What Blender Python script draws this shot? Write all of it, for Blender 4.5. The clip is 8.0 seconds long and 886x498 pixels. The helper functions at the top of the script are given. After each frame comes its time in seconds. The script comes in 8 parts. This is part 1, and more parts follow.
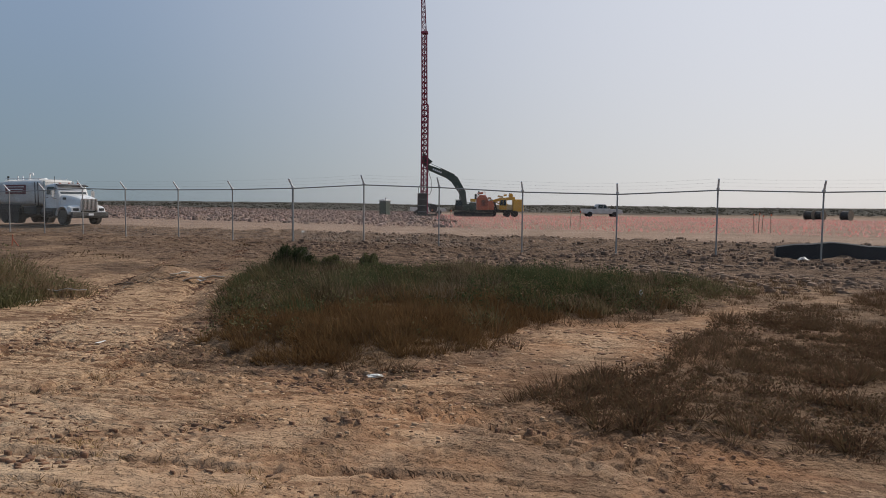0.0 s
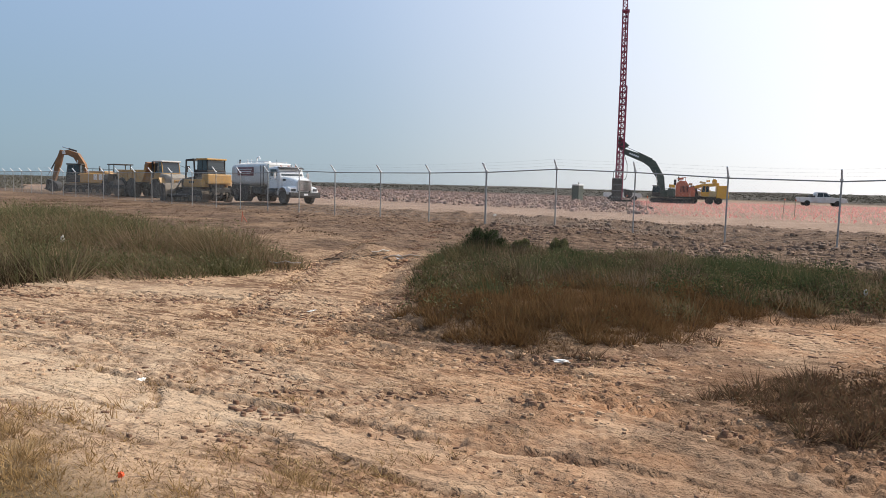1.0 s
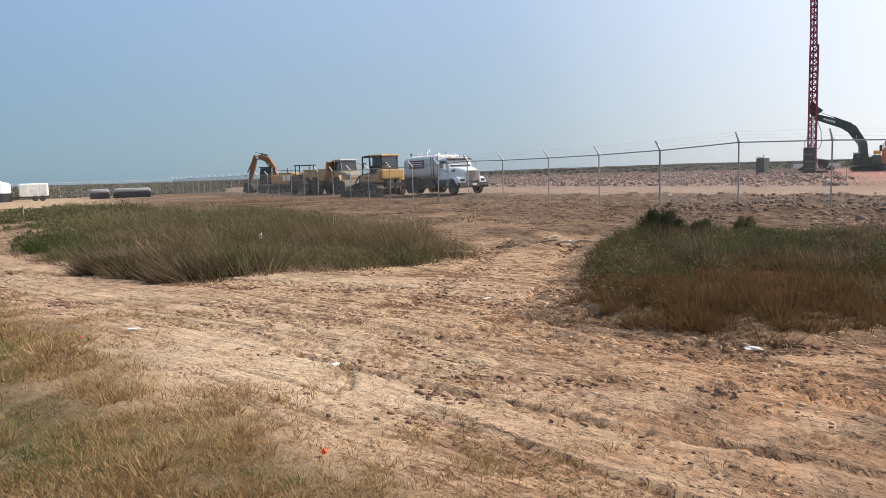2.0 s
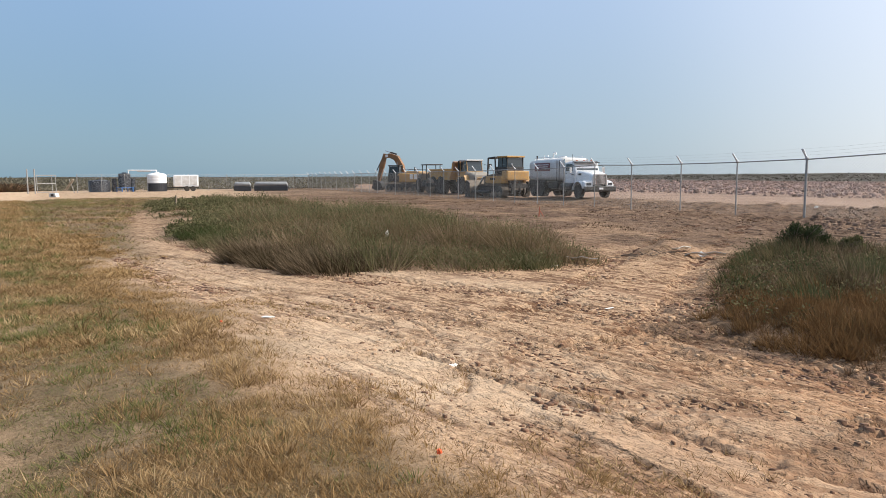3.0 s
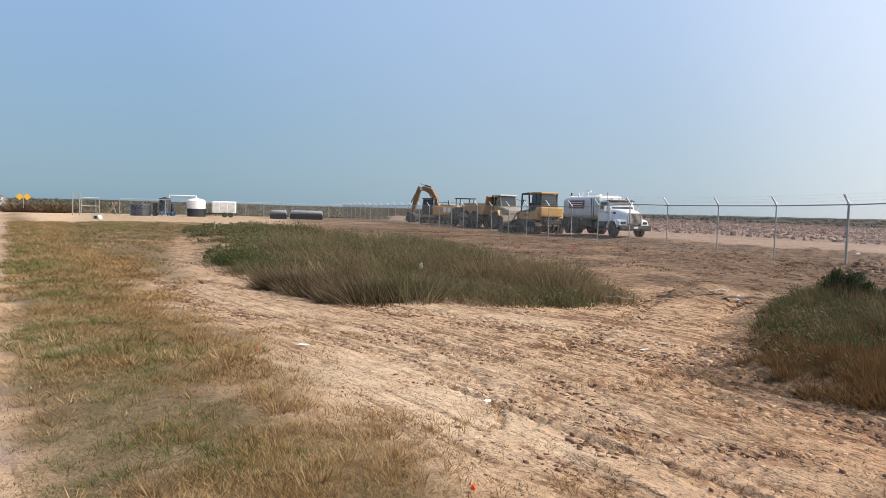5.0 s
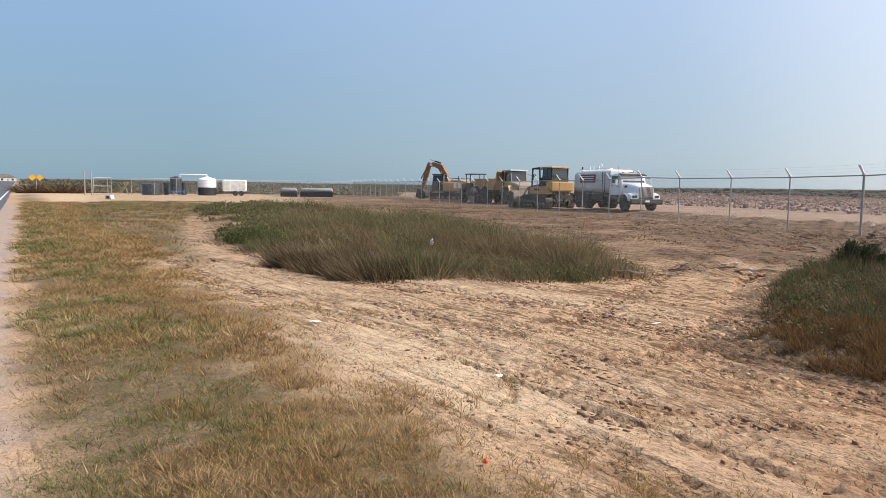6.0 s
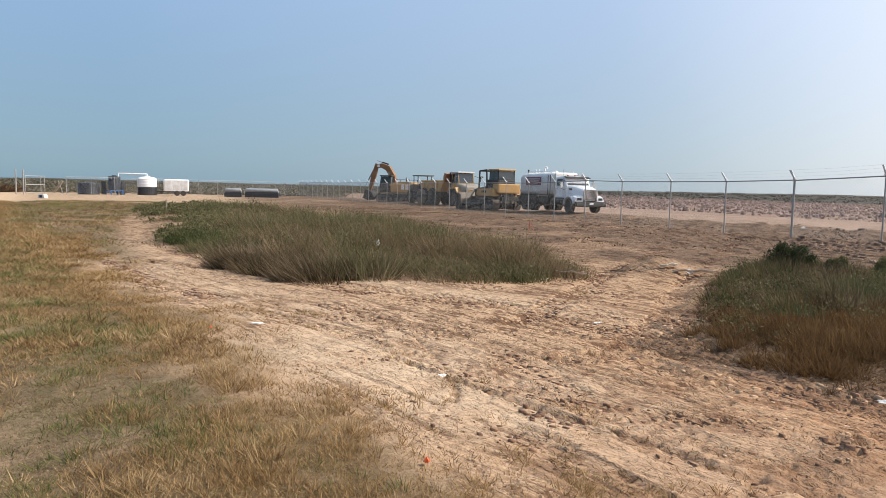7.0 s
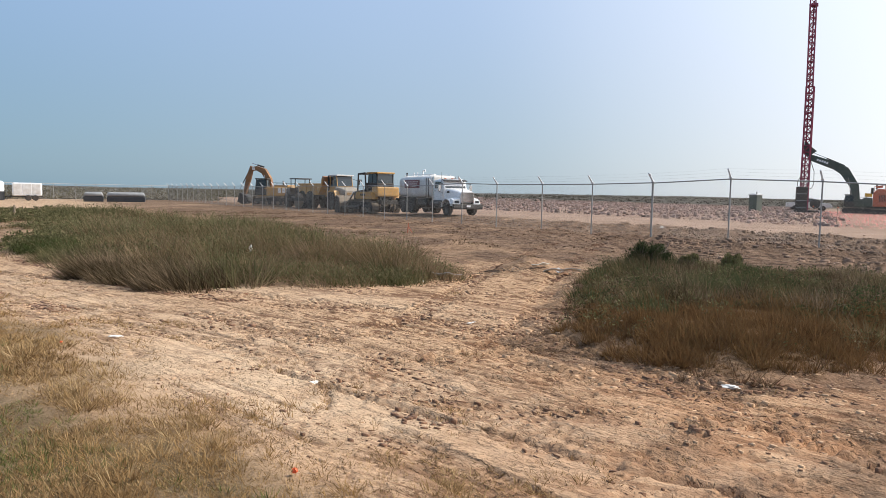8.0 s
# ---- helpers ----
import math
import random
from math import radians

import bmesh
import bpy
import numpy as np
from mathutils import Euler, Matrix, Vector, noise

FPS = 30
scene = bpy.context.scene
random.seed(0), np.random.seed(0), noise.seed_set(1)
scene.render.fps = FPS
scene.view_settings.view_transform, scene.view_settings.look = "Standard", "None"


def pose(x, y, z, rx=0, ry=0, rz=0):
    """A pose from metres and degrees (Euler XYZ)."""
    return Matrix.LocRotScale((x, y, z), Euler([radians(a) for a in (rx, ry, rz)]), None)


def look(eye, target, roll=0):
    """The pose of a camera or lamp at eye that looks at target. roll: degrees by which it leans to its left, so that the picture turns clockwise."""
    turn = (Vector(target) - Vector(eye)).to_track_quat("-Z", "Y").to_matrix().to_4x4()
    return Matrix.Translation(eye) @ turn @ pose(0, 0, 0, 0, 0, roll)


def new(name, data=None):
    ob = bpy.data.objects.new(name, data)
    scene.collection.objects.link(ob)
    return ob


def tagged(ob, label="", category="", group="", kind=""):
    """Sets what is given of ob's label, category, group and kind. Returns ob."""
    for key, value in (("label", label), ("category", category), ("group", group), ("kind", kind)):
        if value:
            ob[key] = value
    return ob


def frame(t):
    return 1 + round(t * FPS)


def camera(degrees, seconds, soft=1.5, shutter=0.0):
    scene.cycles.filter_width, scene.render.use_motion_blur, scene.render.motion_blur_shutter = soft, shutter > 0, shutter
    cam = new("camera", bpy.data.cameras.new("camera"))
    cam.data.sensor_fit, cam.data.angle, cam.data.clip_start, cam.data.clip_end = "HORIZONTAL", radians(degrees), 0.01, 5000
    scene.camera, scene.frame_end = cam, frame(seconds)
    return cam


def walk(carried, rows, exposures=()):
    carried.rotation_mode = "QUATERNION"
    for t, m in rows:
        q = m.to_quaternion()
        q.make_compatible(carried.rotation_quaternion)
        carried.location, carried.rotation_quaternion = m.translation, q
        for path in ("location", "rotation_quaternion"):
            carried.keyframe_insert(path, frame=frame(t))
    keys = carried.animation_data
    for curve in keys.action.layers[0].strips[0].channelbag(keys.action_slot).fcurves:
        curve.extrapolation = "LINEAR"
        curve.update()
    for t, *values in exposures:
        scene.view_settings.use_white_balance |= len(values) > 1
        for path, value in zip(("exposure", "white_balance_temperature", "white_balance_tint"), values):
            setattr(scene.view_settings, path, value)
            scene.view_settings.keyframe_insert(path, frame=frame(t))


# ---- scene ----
# ---------------------------------------------------------------- camera
cam = camera(65.1, 8.0, soft=0.6)
# seconds, x, y, z, yaw, pitch, roll
PATH = (
    (0, 0.013, 0.089, 1.592, 0.00, -3.57, -0.62),
    (0.2, 0.003, 0.077, 1.602, 5.54, -4.15, -0.73),
    (0.5, 0.041, 0.066, 1.589, 10.58, -4.74, -0.90),
    (0.7, 0.040, 0.060, 1.596, 12.13, -5.04, -1.70),
    (1, 0.016, 0.058, 1.595, 15.63, -5.14, -1.40),
    (1.5, 0.003, 0.038, 1.608, 22.55, -5.42, 0.02),
    (2, -0.016, 0.023, 1.604, 29.59, -6.19, 1.93),
    (2.2, -0.026, 0.022, 1.597, 32.56, -6.56, 1.98),
    (3.3, -0.019, -0.005, 1.649, 40.77, -5.50, -0.10),
    (3.5, -0.016, -0.017, 1.647, 41.06, -5.06, -0.20),
    (4, -0.022, -0.021, 1.650, 40.38, -4.21, -1.11),
    (4.5, -0.029, -0.060, 1.656, 41.76, -3.38, -1.68),
    (4.7, -0.032, -0.065, 1.655, 41.51, -2.87, -1.50),
    (5.8, -0.037, -0.079, 1.646, 45.06, -4.94, -1.52),
    (6, -0.038, -0.059, 1.649, 43.08, -5.19, -0.79),
    (6.5, -0.014, -0.029, 1.646, 39.49, -5.13, -0.72),
    (7, -0.003, -0.043, 1.640, 38.77, -4.98, -1.23),
    (7.5, 0.001, -0.044, 1.651, 38.97, -5.27, -2.46),
    (7.7, -0.003, -0.051, 1.658, 38.65, -5.04, -2.25),
    (7.9, 0.076, 0.012, 1.662, 35.32, -4.79, -0.71),
    (8, 0.059, 0.021, 1.642, 28.95, -4.54, -1.02))
walk(cam, [(t, pose(x, y, z) @ pose(0, 0, 0, 0, 0, yaw) @ pose(0, 0, 0, 90 + pitch) @ pose(0, 0, 0, 0, 0, -roll)) for t, x, y, z, yaw, pitch, roll in PATH],
    [(0.0, -0.8), (0.2, -0.66), (0.5, -0.37), (1.0, -0.08), (1.5, -0.02), (2.2, 0.02), (3.5, 0.07), (8.0, 0.06)])

# ---------------------------------------------------------------- sky, sun
SUN_AZ, SUN_EL = -52.0, 44.0          # degrees left of +y, degrees up
TO_SUN = (-math.sin(radians(SUN_AZ)) * math.cos(radians(SUN_EL)), math.cos(radians(SUN_AZ)) * math.cos(radians(SUN_EL)), math.sin(radians(SUN_EL)))
world = bpy.data.worlds.new("sky")
scene.world = world
world.use_nodes = True
wn, wl = world.node_tree.nodes, world.node_tree.links
sky = wn.new("ShaderNodeTexSky")
sky.sky_type, sky.sun_disc = "NISHITA", False
sky.sun_elevation, sky.sun_rotation = radians(SUN_EL), radians(-SUN_AZ)
sky.air_density, sky.dust_density, sky.ozone_density = 1.0, 1.0, 2.0


def wnode(kind, operation="", smooth_step=False):
    k = wn.new(kind)
    if operation:
        k.operation = operation
    if smooth_step:
        k.interpolation_type = "SMOOTHSTEP"
    return k


# sea haze: blue away from the sun, milky towards it, a shade deeper at the horizon
wtc, wsep, wdot = wnode("ShaderNodeTexCoord"), wnode("ShaderNodeSeparateXYZ"), wnode("ShaderNodeVectorMath", operation="DOT_PRODUCT")
wl.new(wtc.outputs["Generated"], wsep.inputs[0])
wl.new(wtc.outputs["Generated"], wdot.inputs[0])
wdot.inputs[1].default_value = (-math.sin(radians(SUN_AZ)), math.cos(radians(SUN_AZ)), 0.25)
wup, wsun = wnode("ShaderNodeMapRange", smooth_step=True), wnode("ShaderNodeMapRange", smooth_step=True)
wup.inputs[1].default_value, wup.inputs[2].default_value = -0.02, 0.34
wsun.inputs[1].default_value, wsun.inputs[2].default_value, wsun.inputs[4].default_value = 0.2, 1.1, 0.82
wlin, wsum = wnode("ShaderNodeMapRange"), wnode("ShaderNodeMath", operation="ADD")
wlin.inputs[1].default_value, wlin.inputs[2].default_value, wlin.inputs[4].default_value = -0.4, 0.4, 0.18
wl.new(wsep.outputs[2], wup.inputs[0])
wl.new(wdot.outputs["Value"], wsun.inputs[0])
wl.new(wdot.outputs["Value"], wlin.inputs[0])
wl.new(wsun.outputs[0], wsum.inputs[0])
wl.new(wlin.outputs[0], wsum.inputs[1])


def wmix(fac, a, b):
    k = wnode("ShaderNodeMix")
    k.data_type = "RGBA"
    if isinstance(fac, float):
        k.inputs[0].default_value = fac
    else:
        wl.new(fac, k.inputs[0])
    for i, v in ((6, a), (7, b)):
        if isinstance(v, tuple):
            k.inputs[i].default_value = (*v, 1)
        else:
            wl.new(v, k.inputs[i])
    return k.outputs[2]


away = wmix(wup.outputs[0], (0.25, 0.4, 0.515), (0.335, 0.515, 0.8))
toward = wmix(wup.outputs[0], (1.46, 1.41, 1.41), (1.47, 1.49, 1.6))
haze = wmix(wsum.outputs[0], away, toward)
dim = wnode("ShaderNodeVectorMath", operation="SCALE")
dim.inputs["Scale"].default_value = 0.09
wl.new(sky.outputs["Color"], dim.inputs[0])
wl.new(wmix(0.8, dim.outputs[0], haze), wn["Background"].inputs["Color"])
wn["Background"].inputs["Strength"].default_value = 1.0
sun = new("sun", bpy.data.lights.new("sun", "SUN"))
sun.data.energy, sun.data.angle, sun.data.color = 5.0, radians(0.6), (1.0, 0.95, 0.87)
sun.matrix_world = look((0, 0, 0), tuple(-v for v in TO_SUN))


# ---------------------------------------------------------------- materials
def surface(name, c1, c2=None, scale=3.0, rough=0.6, metal=0.0, bump=0.0, bscale=40.0, dust=0.0, coat=0.0, rand=0.0, contrast=0.25):
    """Two tones mixed by noise at two sizes, fine relief, a film of dust where asked."""
    m = bpy.data.materials.new(name)
    m.use_nodes = True
    n, l = m.node_tree.nodes, m.node_tree.links
    b = n["Principled BSDF"]
    b.inputs["Roughness"].default_value, b.inputs["Metallic"].default_value = rough, metal
    b.inputs["Coat Weight"].default_value = coat
    tc = n.new("ShaderNodeTexCoord")
    n1, n2 = n.new("ShaderNodeTexNoise"), n.new("ShaderNodeTexNoise")
    n1.inputs["Scale"].default_value, n1.inputs["Detail"].default_value = scale, 6
    n2.inputs["Scale"].default_value, n2.inputs["Detail"].default_value = scale * 9, 4
    for k in (n1, n2):
        l.new(tc.outputs["Object"], k.inputs["Vector"])
    add = n.new("ShaderNodeMath")
    add.operation = "MULTIPLY_ADD"
    add.inputs[1].default_value = 0.45
    l.new(n2.outputs["Fac"], add.inputs[0])
    l.new(n1.outputs["Fac"], add.inputs[2])
    ramp = n.new("ShaderNodeMapRange")
    ramp.inputs[1].default_value, ramp.inputs[2].default_value = 0.72 - contrast, 0.72 + contrast
    l.new(add.outputs[0], ramp.inputs[0])
    mix = n.new("ShaderNodeMix")
    mix.data_type = "RGBA"
    mix.inputs[6].default_value, mix.inputs[7].default_value = (*c1, 1), (*(c2 or [v * 0.75 for v in c1]), 1)
    l.new(ramp.outputs[0], mix.inputs[0])
    col = mix.outputs[2]
    if rand:
        geo, hs = n.new("ShaderNodeNewGeometry"), n.new("ShaderNodeHueSaturation")
        mr = n.new("ShaderNodeMapRange")
        mr.inputs[3].default_value, mr.inputs[4].default_value = 1 - rand, 1 + rand
        l.new(geo.outputs["Random Per Island"], mr.inputs[0])
        l.new(mr.outputs[0], hs.inputs["Value"])
        l.new(col, hs.inputs["Color"])
        col = hs.outputs["Color"]
    if dust:
        geo2, sep, dm = n.new("ShaderNodeNewGeometry"), n.new("ShaderNodeTexNoise"), n.new("ShaderNodeMix")
        sep.inputs["Scale"].default_value, sep.inputs["Detail"].default_value = 1.7, 8
        l.new(tc.outputs["Object"], sep.inputs["Vector"])
        mr2 = n.new("ShaderNodeMapRange")
        mr2.inputs[1].default_value, mr2.inputs[2].default_value, mr2.inputs[4].default_value = 0.3, 0.75, dust
        l.new(sep.outputs["Fac"], mr2.inputs[0])
        dm.data_type = "RGBA"
        dm.inputs[7].default_value = (0.33, 0.25, 0.18, 1)
        l.new(mr2.outputs[0], dm.inputs[0])
        l.new(col, dm.inputs[6])
        col = dm.outputs[2]
    l.new(col, b.inputs["Base Color"])
    if bump:
        n3, bp = n.new("ShaderNodeTexNoise"), n.new("ShaderNodeBump")
        n3.inputs["Scale"].default_value, n3.inputs["Detail"].default_value = bscale, 6
        bp.inputs["Strength"].default_value, bp.inputs["Distance"].default_value = bump, 0.02
        l.new(tc.outputs["Object"], n3.inputs["Vector"])
        l.new(n3.outputs["Fac"], bp.inputs["Height"])
        l.new(bp.outputs["Normal"], b.inputs["Normal"])
    return m


def blade_material(name, tones, scale=0.5, light=0.25):
    """Leaves and blades: tones set blade by blade and by patches, a little light shines through."""
    m = bpy.data.materials.new(name)
    m.use_nodes = True
    n, l = m.node_tree.nodes, m.node_tree.links
    n.remove(n["Principled BSDF"])
    geo, nz, tc = n.new("ShaderNodeNewGeometry"), n.new("ShaderNodeTexNoise"), n.new("ShaderNodeTexCoord")
    nz.inputs["Scale"].default_value, nz.inputs["Detail"].default_value = scale, 3
    l.new(tc.outputs["Object"], nz.inputs["Vector"])
    a = n.new("ShaderNodeMath")
    a.operation = "MULTIPLY_ADD"
    a.inputs[1].default_value = 0.75
    l.new(geo.outputs["Random Per Island"], a.inputs[0])
    r2 = n.new("ShaderNodeMapRange")
    r2.inputs[1].default_value, r2.inputs[2].default_value, r2.inputs[3].default_value, r2.inputs[4].default_value = 0.3, 0.7, -0.15, 0.45
    l.new(nz.outputs["Fac"], r2.inputs[0])
    l.new(r2.outputs[0], a.inputs[2])
    ramp = n.new("ShaderNodeValToRGB")
    ramp.color_ramp.elements[0].position, ramp.color_ramp.elements[0].color = 0.0, (*tones[0], 1)
    ramp.color_ramp.elements[1].position, ramp.color_ramp.elements[1].color = 1.0, (*tones[-1], 1)
    for i, c in enumerate(tones[1:-1]):
        e = ramp.color_ramp.elements.new((i + 1) / (len(tones) - 1))
        e.color = (*c, 1)
    l.new(a.outputs[0], ramp.inputs[0])
    d, tr, ms = n.new("ShaderNodeBsdfDiffuse"), n.new("ShaderNodeBsdfTranslucent"), n.new("ShaderNodeMixShader")
    ms.inputs[0].default_value = light
    l.new(ramp.outputs[0], d.inputs["Color"])
    l.new(ramp.outputs[0], tr.inputs["Color"])
    l.new(d.outputs[0], ms.inputs[1])
    l.new(tr.outputs[0], ms.inputs[2])
    l.new(ms.outputs[0], n["Material Output"].inputs["Surface"])
    return m


def soil_material():
    """Pale crusted sand, damp brown tilled soil, verge litter and far scrub, chosen by the sheet's own attributes."""
    m = bpy.data.materials.new("sandy_soil")
    m.use_nodes = True
    n, l = m.node_tree.nodes, m.node_tree.links
    b = n["Principled BSDF"]
    b.inputs["Roughness"].default_value = 0.95
    b.inputs["Specular IOR Level"].default_value = 0.15
    tc = n.new("ShaderNodeTexCoord")

    def noise_tex(scale, detail=6, rough=0.6):
        k = n.new("ShaderNodeTexNoise")
        k.inputs["Scale"].default_value, k.inputs["Detail"].default_value, k.inputs["Roughness"].default_value = scale, detail, rough
        l.new(tc.outputs["Object"], k.inputs["Vector"])
        return k.outputs["Fac"]

    def span(fac, lo, hi, to=1.0):
        k = n.new("ShaderNodeMapRange")
        k.inputs[1].default_value, k.inputs[2].default_value, k.inputs[4].default_value = lo, hi, to
        l.new(fac, k.inputs[0])
        return k.outputs[0]

    def blend(fac, a, c):
        k = n.new("ShaderNodeMix")
        k.data_type = "RGBA"
        l.new(fac, k.inputs[0])
        for s, v in ((6, a), (7, c)):
            if isinstance(v, tuple):
                k.inputs[s].default_value = (*v, 1)
            else:
                l.new(v, k.inputs[s])
        return k.outputs[2]

    def attr(name):
        k = n.new("ShaderNodeAttribute")
        k.attribute_name = name
        return k.outputs["Fac"]

    def times(a, c):
        k = n.new("ShaderNodeMath")
        k.operation = "MULTIPLY"
        l.new(a, k.inputs[0])
        if isinstance(c, float):
            k.inputs[1].default_value = c
        else:
            l.new(c, k.inputs[1])
        return k.outputs[0]

    def streaks(along, across, detail=6):
        turn, mp = n.new("ShaderNodeMapping"), n.new("ShaderNodeMapping")
        turn.inputs["Rotation"].default_value = (0, 0, radians(11))
        mp.inputs["Scale"].default_value = (along, across, 1)
        l.new(tc.outputs["Object"], turn.inputs["Vector"])
        l.new(turn.outputs[0], mp.inputs["Vector"])
        k = n.new("ShaderNodeTexNoise")
        k.inputs["Scale"].default_value, k.inputs["Detail"].default_value, k.inputs["Distortion"].default_value = 0.4, detail, 0.6
        l.new(mp.outputs[0], k.inputs["Vector"])
        return k.outputs["Fac"]

    def crack(fac, level, width):
        """One along a thin winding line where the noise passes a level."""
        k = n.new("ShaderNodeMath")
        k.operation = "COMPARE"
        k.inputs[1].default_value, k.inputs[2].default_value = level, width
        l.new(fac, k.inputs[0])
        return k.outputs[0]

    sand = blend(span(noise_tex(0.55), 0.35, 0.68), SAND_A, SAND_B)
    sand = blend(span(noise_tex(4.5, 8), 0.42, 0.72, 0.65), sand, SAND_C)
    # sparse dark flecks: shade of small crumbs put into the sand colour
    sand = blend(span(noise_tex(20.0, 4), 0.6, 0.62, 0.7), sand, (0.19, 0.108, 0.06))
    cracks = times(span(streaks(19.0, 30.0, 3), 0.6, 0.612), span(noise_tex(0.8, 4), 0.46, 0.53, 0.95))
    for along, across, level, width, scale in ((2.4, 10.0, 0.5, 0.03, 1.3), (0.9, 6.0, 0.43, 0.017, 0.7), (1.1, 7.0, 0.57, 0.015, 0.9)):
        k = n.new("ShaderNodeMath")
        k.operation = "MAXIMUM"
        l.new(cracks, k.inputs[0])
        l.new(times(crack(streaks(along, across, 4), level, width), span(noise_tex(scale, 5), 0.46, 0.52, 0.9)), k.inputs[1])
        cracks = k.outputs[0]
    sand = blend(span(noise_tex(42.0, 3), 0.5, 0.56, 0.4), sand, (0.22, 0.122, 0.068))
    sand = blend(span(noise_tex(31.0, 3), 0.56, 0.6, 0.45), sand, (0.62, 0.41, 0.26))
    # lines and flecks take damp soil and the shade of crust edges as colour
    sand = blend(times(cracks, attr("field")), sand, DAMP_SHADE)
    sand = blend(span(streaks(2.2, 24.0), 0.61, 0.63, 0.6), sand, (0.24, 0.14, 0.08))
    sand = blend(times(attr("pale"), span(noise_tex(1.6, 8), 0.3, 0.6)), sand, SAND_PALE)
    # rut hollows and crumb rings: damp soil and shade in one dark colour
    sand = blend(times(attr("turned_shade"), span(noise_tex(9.0, 6), 0.36, 0.56, 0.6)), sand, DAMP_SHADE)
    dark = blend(span(noise_tex(1.2, 8), 0.35, 0.65), (0.145, 0.085, 0.052), (0.27, 0.168, 0.106))
    dark = blend(span(noise_tex(9.0, 6), 0.5, 0.7, 0.6), dark, (0.37, 0.245, 0.165))
    dark = blend(span(streaks(5.0, 11.0, 5), 0.54, 0.57, 0.85), dark, (0.06, 0.036, 0.023))
    dark = blend(span(streaks(4.0, 9.0, 5), 0.6, 0.63, 0.7), dark, (0.36, 0.24, 0.16))
    sand = blend(times(attr("damp"), span(noise_tex(0.9, 6), 0.25, 0.6, 0.8)), sand, (0.345, 0.172, 0.085))
    col = blend(attr("soil"), sand, dark)
    col = blend(attr("pad"), col, blend(span(noise_tex(0.3, 6), 0.35, 0.65), (0.42, 0.285, 0.21), (0.31, 0.205, 0.15)))
    litter = blend(span(noise_tex(2.0, 8), 0.35, 0.65), (0.14, 0.095, 0.05), (0.27, 0.185, 0.11))
    litter = blend(span(noise_tex(34.0, 6), 0.48, 0.56, 0.6), litter, (0.09, 0.06, 0.032))
    litter = blend(span(noise_tex(5.0, 6), 0.5, 0.6, 0.5), litter, (0.12, 0.09, 0.045))
    col = blend(attr("litter"), col, litter)
    gravel = blend(span(noise_tex(3.0, 8), 0.35, 0.65), (0.47, 0.34, 0.265), (0.37, 0.265, 0.21))
    gravel = blend(span(noise_tex(55.0, 3), 0.5, 0.56, 0.5), gravel, (0.17, 0.13, 0.11))
    col = blend(attr("shoulder"), col, gravel)
    scrub = blend(span(noise_tex(0.05, 8), 0.35, 0.65), (0.062, 0.054, 0.04), (0.095, 0.08, 0.062))
    col = blend(attr("scrub"), col, scrub)
    l.new(col, b.inputs["Base Color"])
    bp, bp2 = n.new("ShaderNodeBump"), n.new("ShaderNodeBump")
    bp.inputs["Strength"].default_value, bp.inputs["Distance"].default_value = 1.0, 0.018
    bp3 = n.new("ShaderNodeBump")
    bp3.inputs["Strength"].default_value, bp3.inputs["Distance"].default_value = 1.0, 0.02
    bp3.invert = True
    l.new(cracks, bp3.inputs["Height"])
    def relief(height, depth, under=None):
        k = n.new("ShaderNodeBump")
        k.inputs["Strength"].default_value, k.inputs["Distance"].default_value = 1.0, depth
        l.new(height, k.inputs["Height"])
        if under:
            l.new(under, k.inputs["Normal"])
        return k.outputs["Normal"]

    # lifted plates, crumbs, and one-sided scarps of broken crust
    plates = times(times(span(streaks(13.0, 30.0, 4), 0.515, 0.545), span(noise_tex(1.1, 5), 0.42, 0.54)), attr("field"))
    crumbs = times(times(span(streaks(30.0, 55.0, 3), 0.54, 0.58), span(noise_tex(1.7, 5), 0.38, 0.52)), attr("field"))
    saw = n.new("ShaderNodeMath")
    saw.operation = "FRACT"
    l.new(times(streaks(2.0, 11.0, 4), 9.0), saw.inputs[0])
    scarps = times(times(saw.outputs[0], span(noise_tex(0.7, 4), 0.4, 0.6)), attr("field"))
    crust = relief(scarps, 0.016, relief(crumbs, 0.016, relief(plates, 0.03)))
    bp4 = n.new("ShaderNodeBump")
    bp4.inputs["Strength"].default_value, bp4.inputs["Distance"].default_value = 1.0, 0.5
    l.new(times(noise_tex(2.4, 8, 0.62), attr("soil")), bp4.inputs["Height"])
    l.new(crust, bp4.inputs["Normal"])
    l.new(bp4.outputs["Normal"], bp3.inputs["Normal"])
    l.new(bp3.outputs["Normal"], bp.inputs["Normal"])
    bp2.inputs["Strength"].default_value, bp2.inputs["Distance"].default_value = 0.9, 0.008
    l.new(noise_tex(11.0, 8, 0.65), bp.inputs["Height"])
    l.new(noise_tex(70.0, 5), bp2.inputs["Height"])
    l.new(bp.outputs["Normal"], bp2.inputs["Normal"])
    l.new(bp2.outputs["Normal"], b.inputs["Normal"])
    return m


# last tone: damp soil darkened further for shade in ruts and at crust edges
SAND_A, SAND_B, SAND_C, SAND_PALE, DAMP_SHADE = (0.505, 0.326, 0.19), (0.425, 0.266, 0.149), (0.58, 0.392, 0.242), (0.59, 0.413, 0.265), (0.15, 0.073, 0.039)
M_SOIL = soil_material()
M_CLOD = surface("soil_clods", (0.12, 0.07, 0.044), (0.24, 0.148, 0.096), 1.2, 0.95, bump=0.6, bscale=30, rand=0.4)
M_PALECLOD = surface("sand_clods", (0.42, 0.275, 0.175), (0.27, 0.17, 0.105), 3.0, 0.95, bump=0.5, bscale=30, rand=0.3)
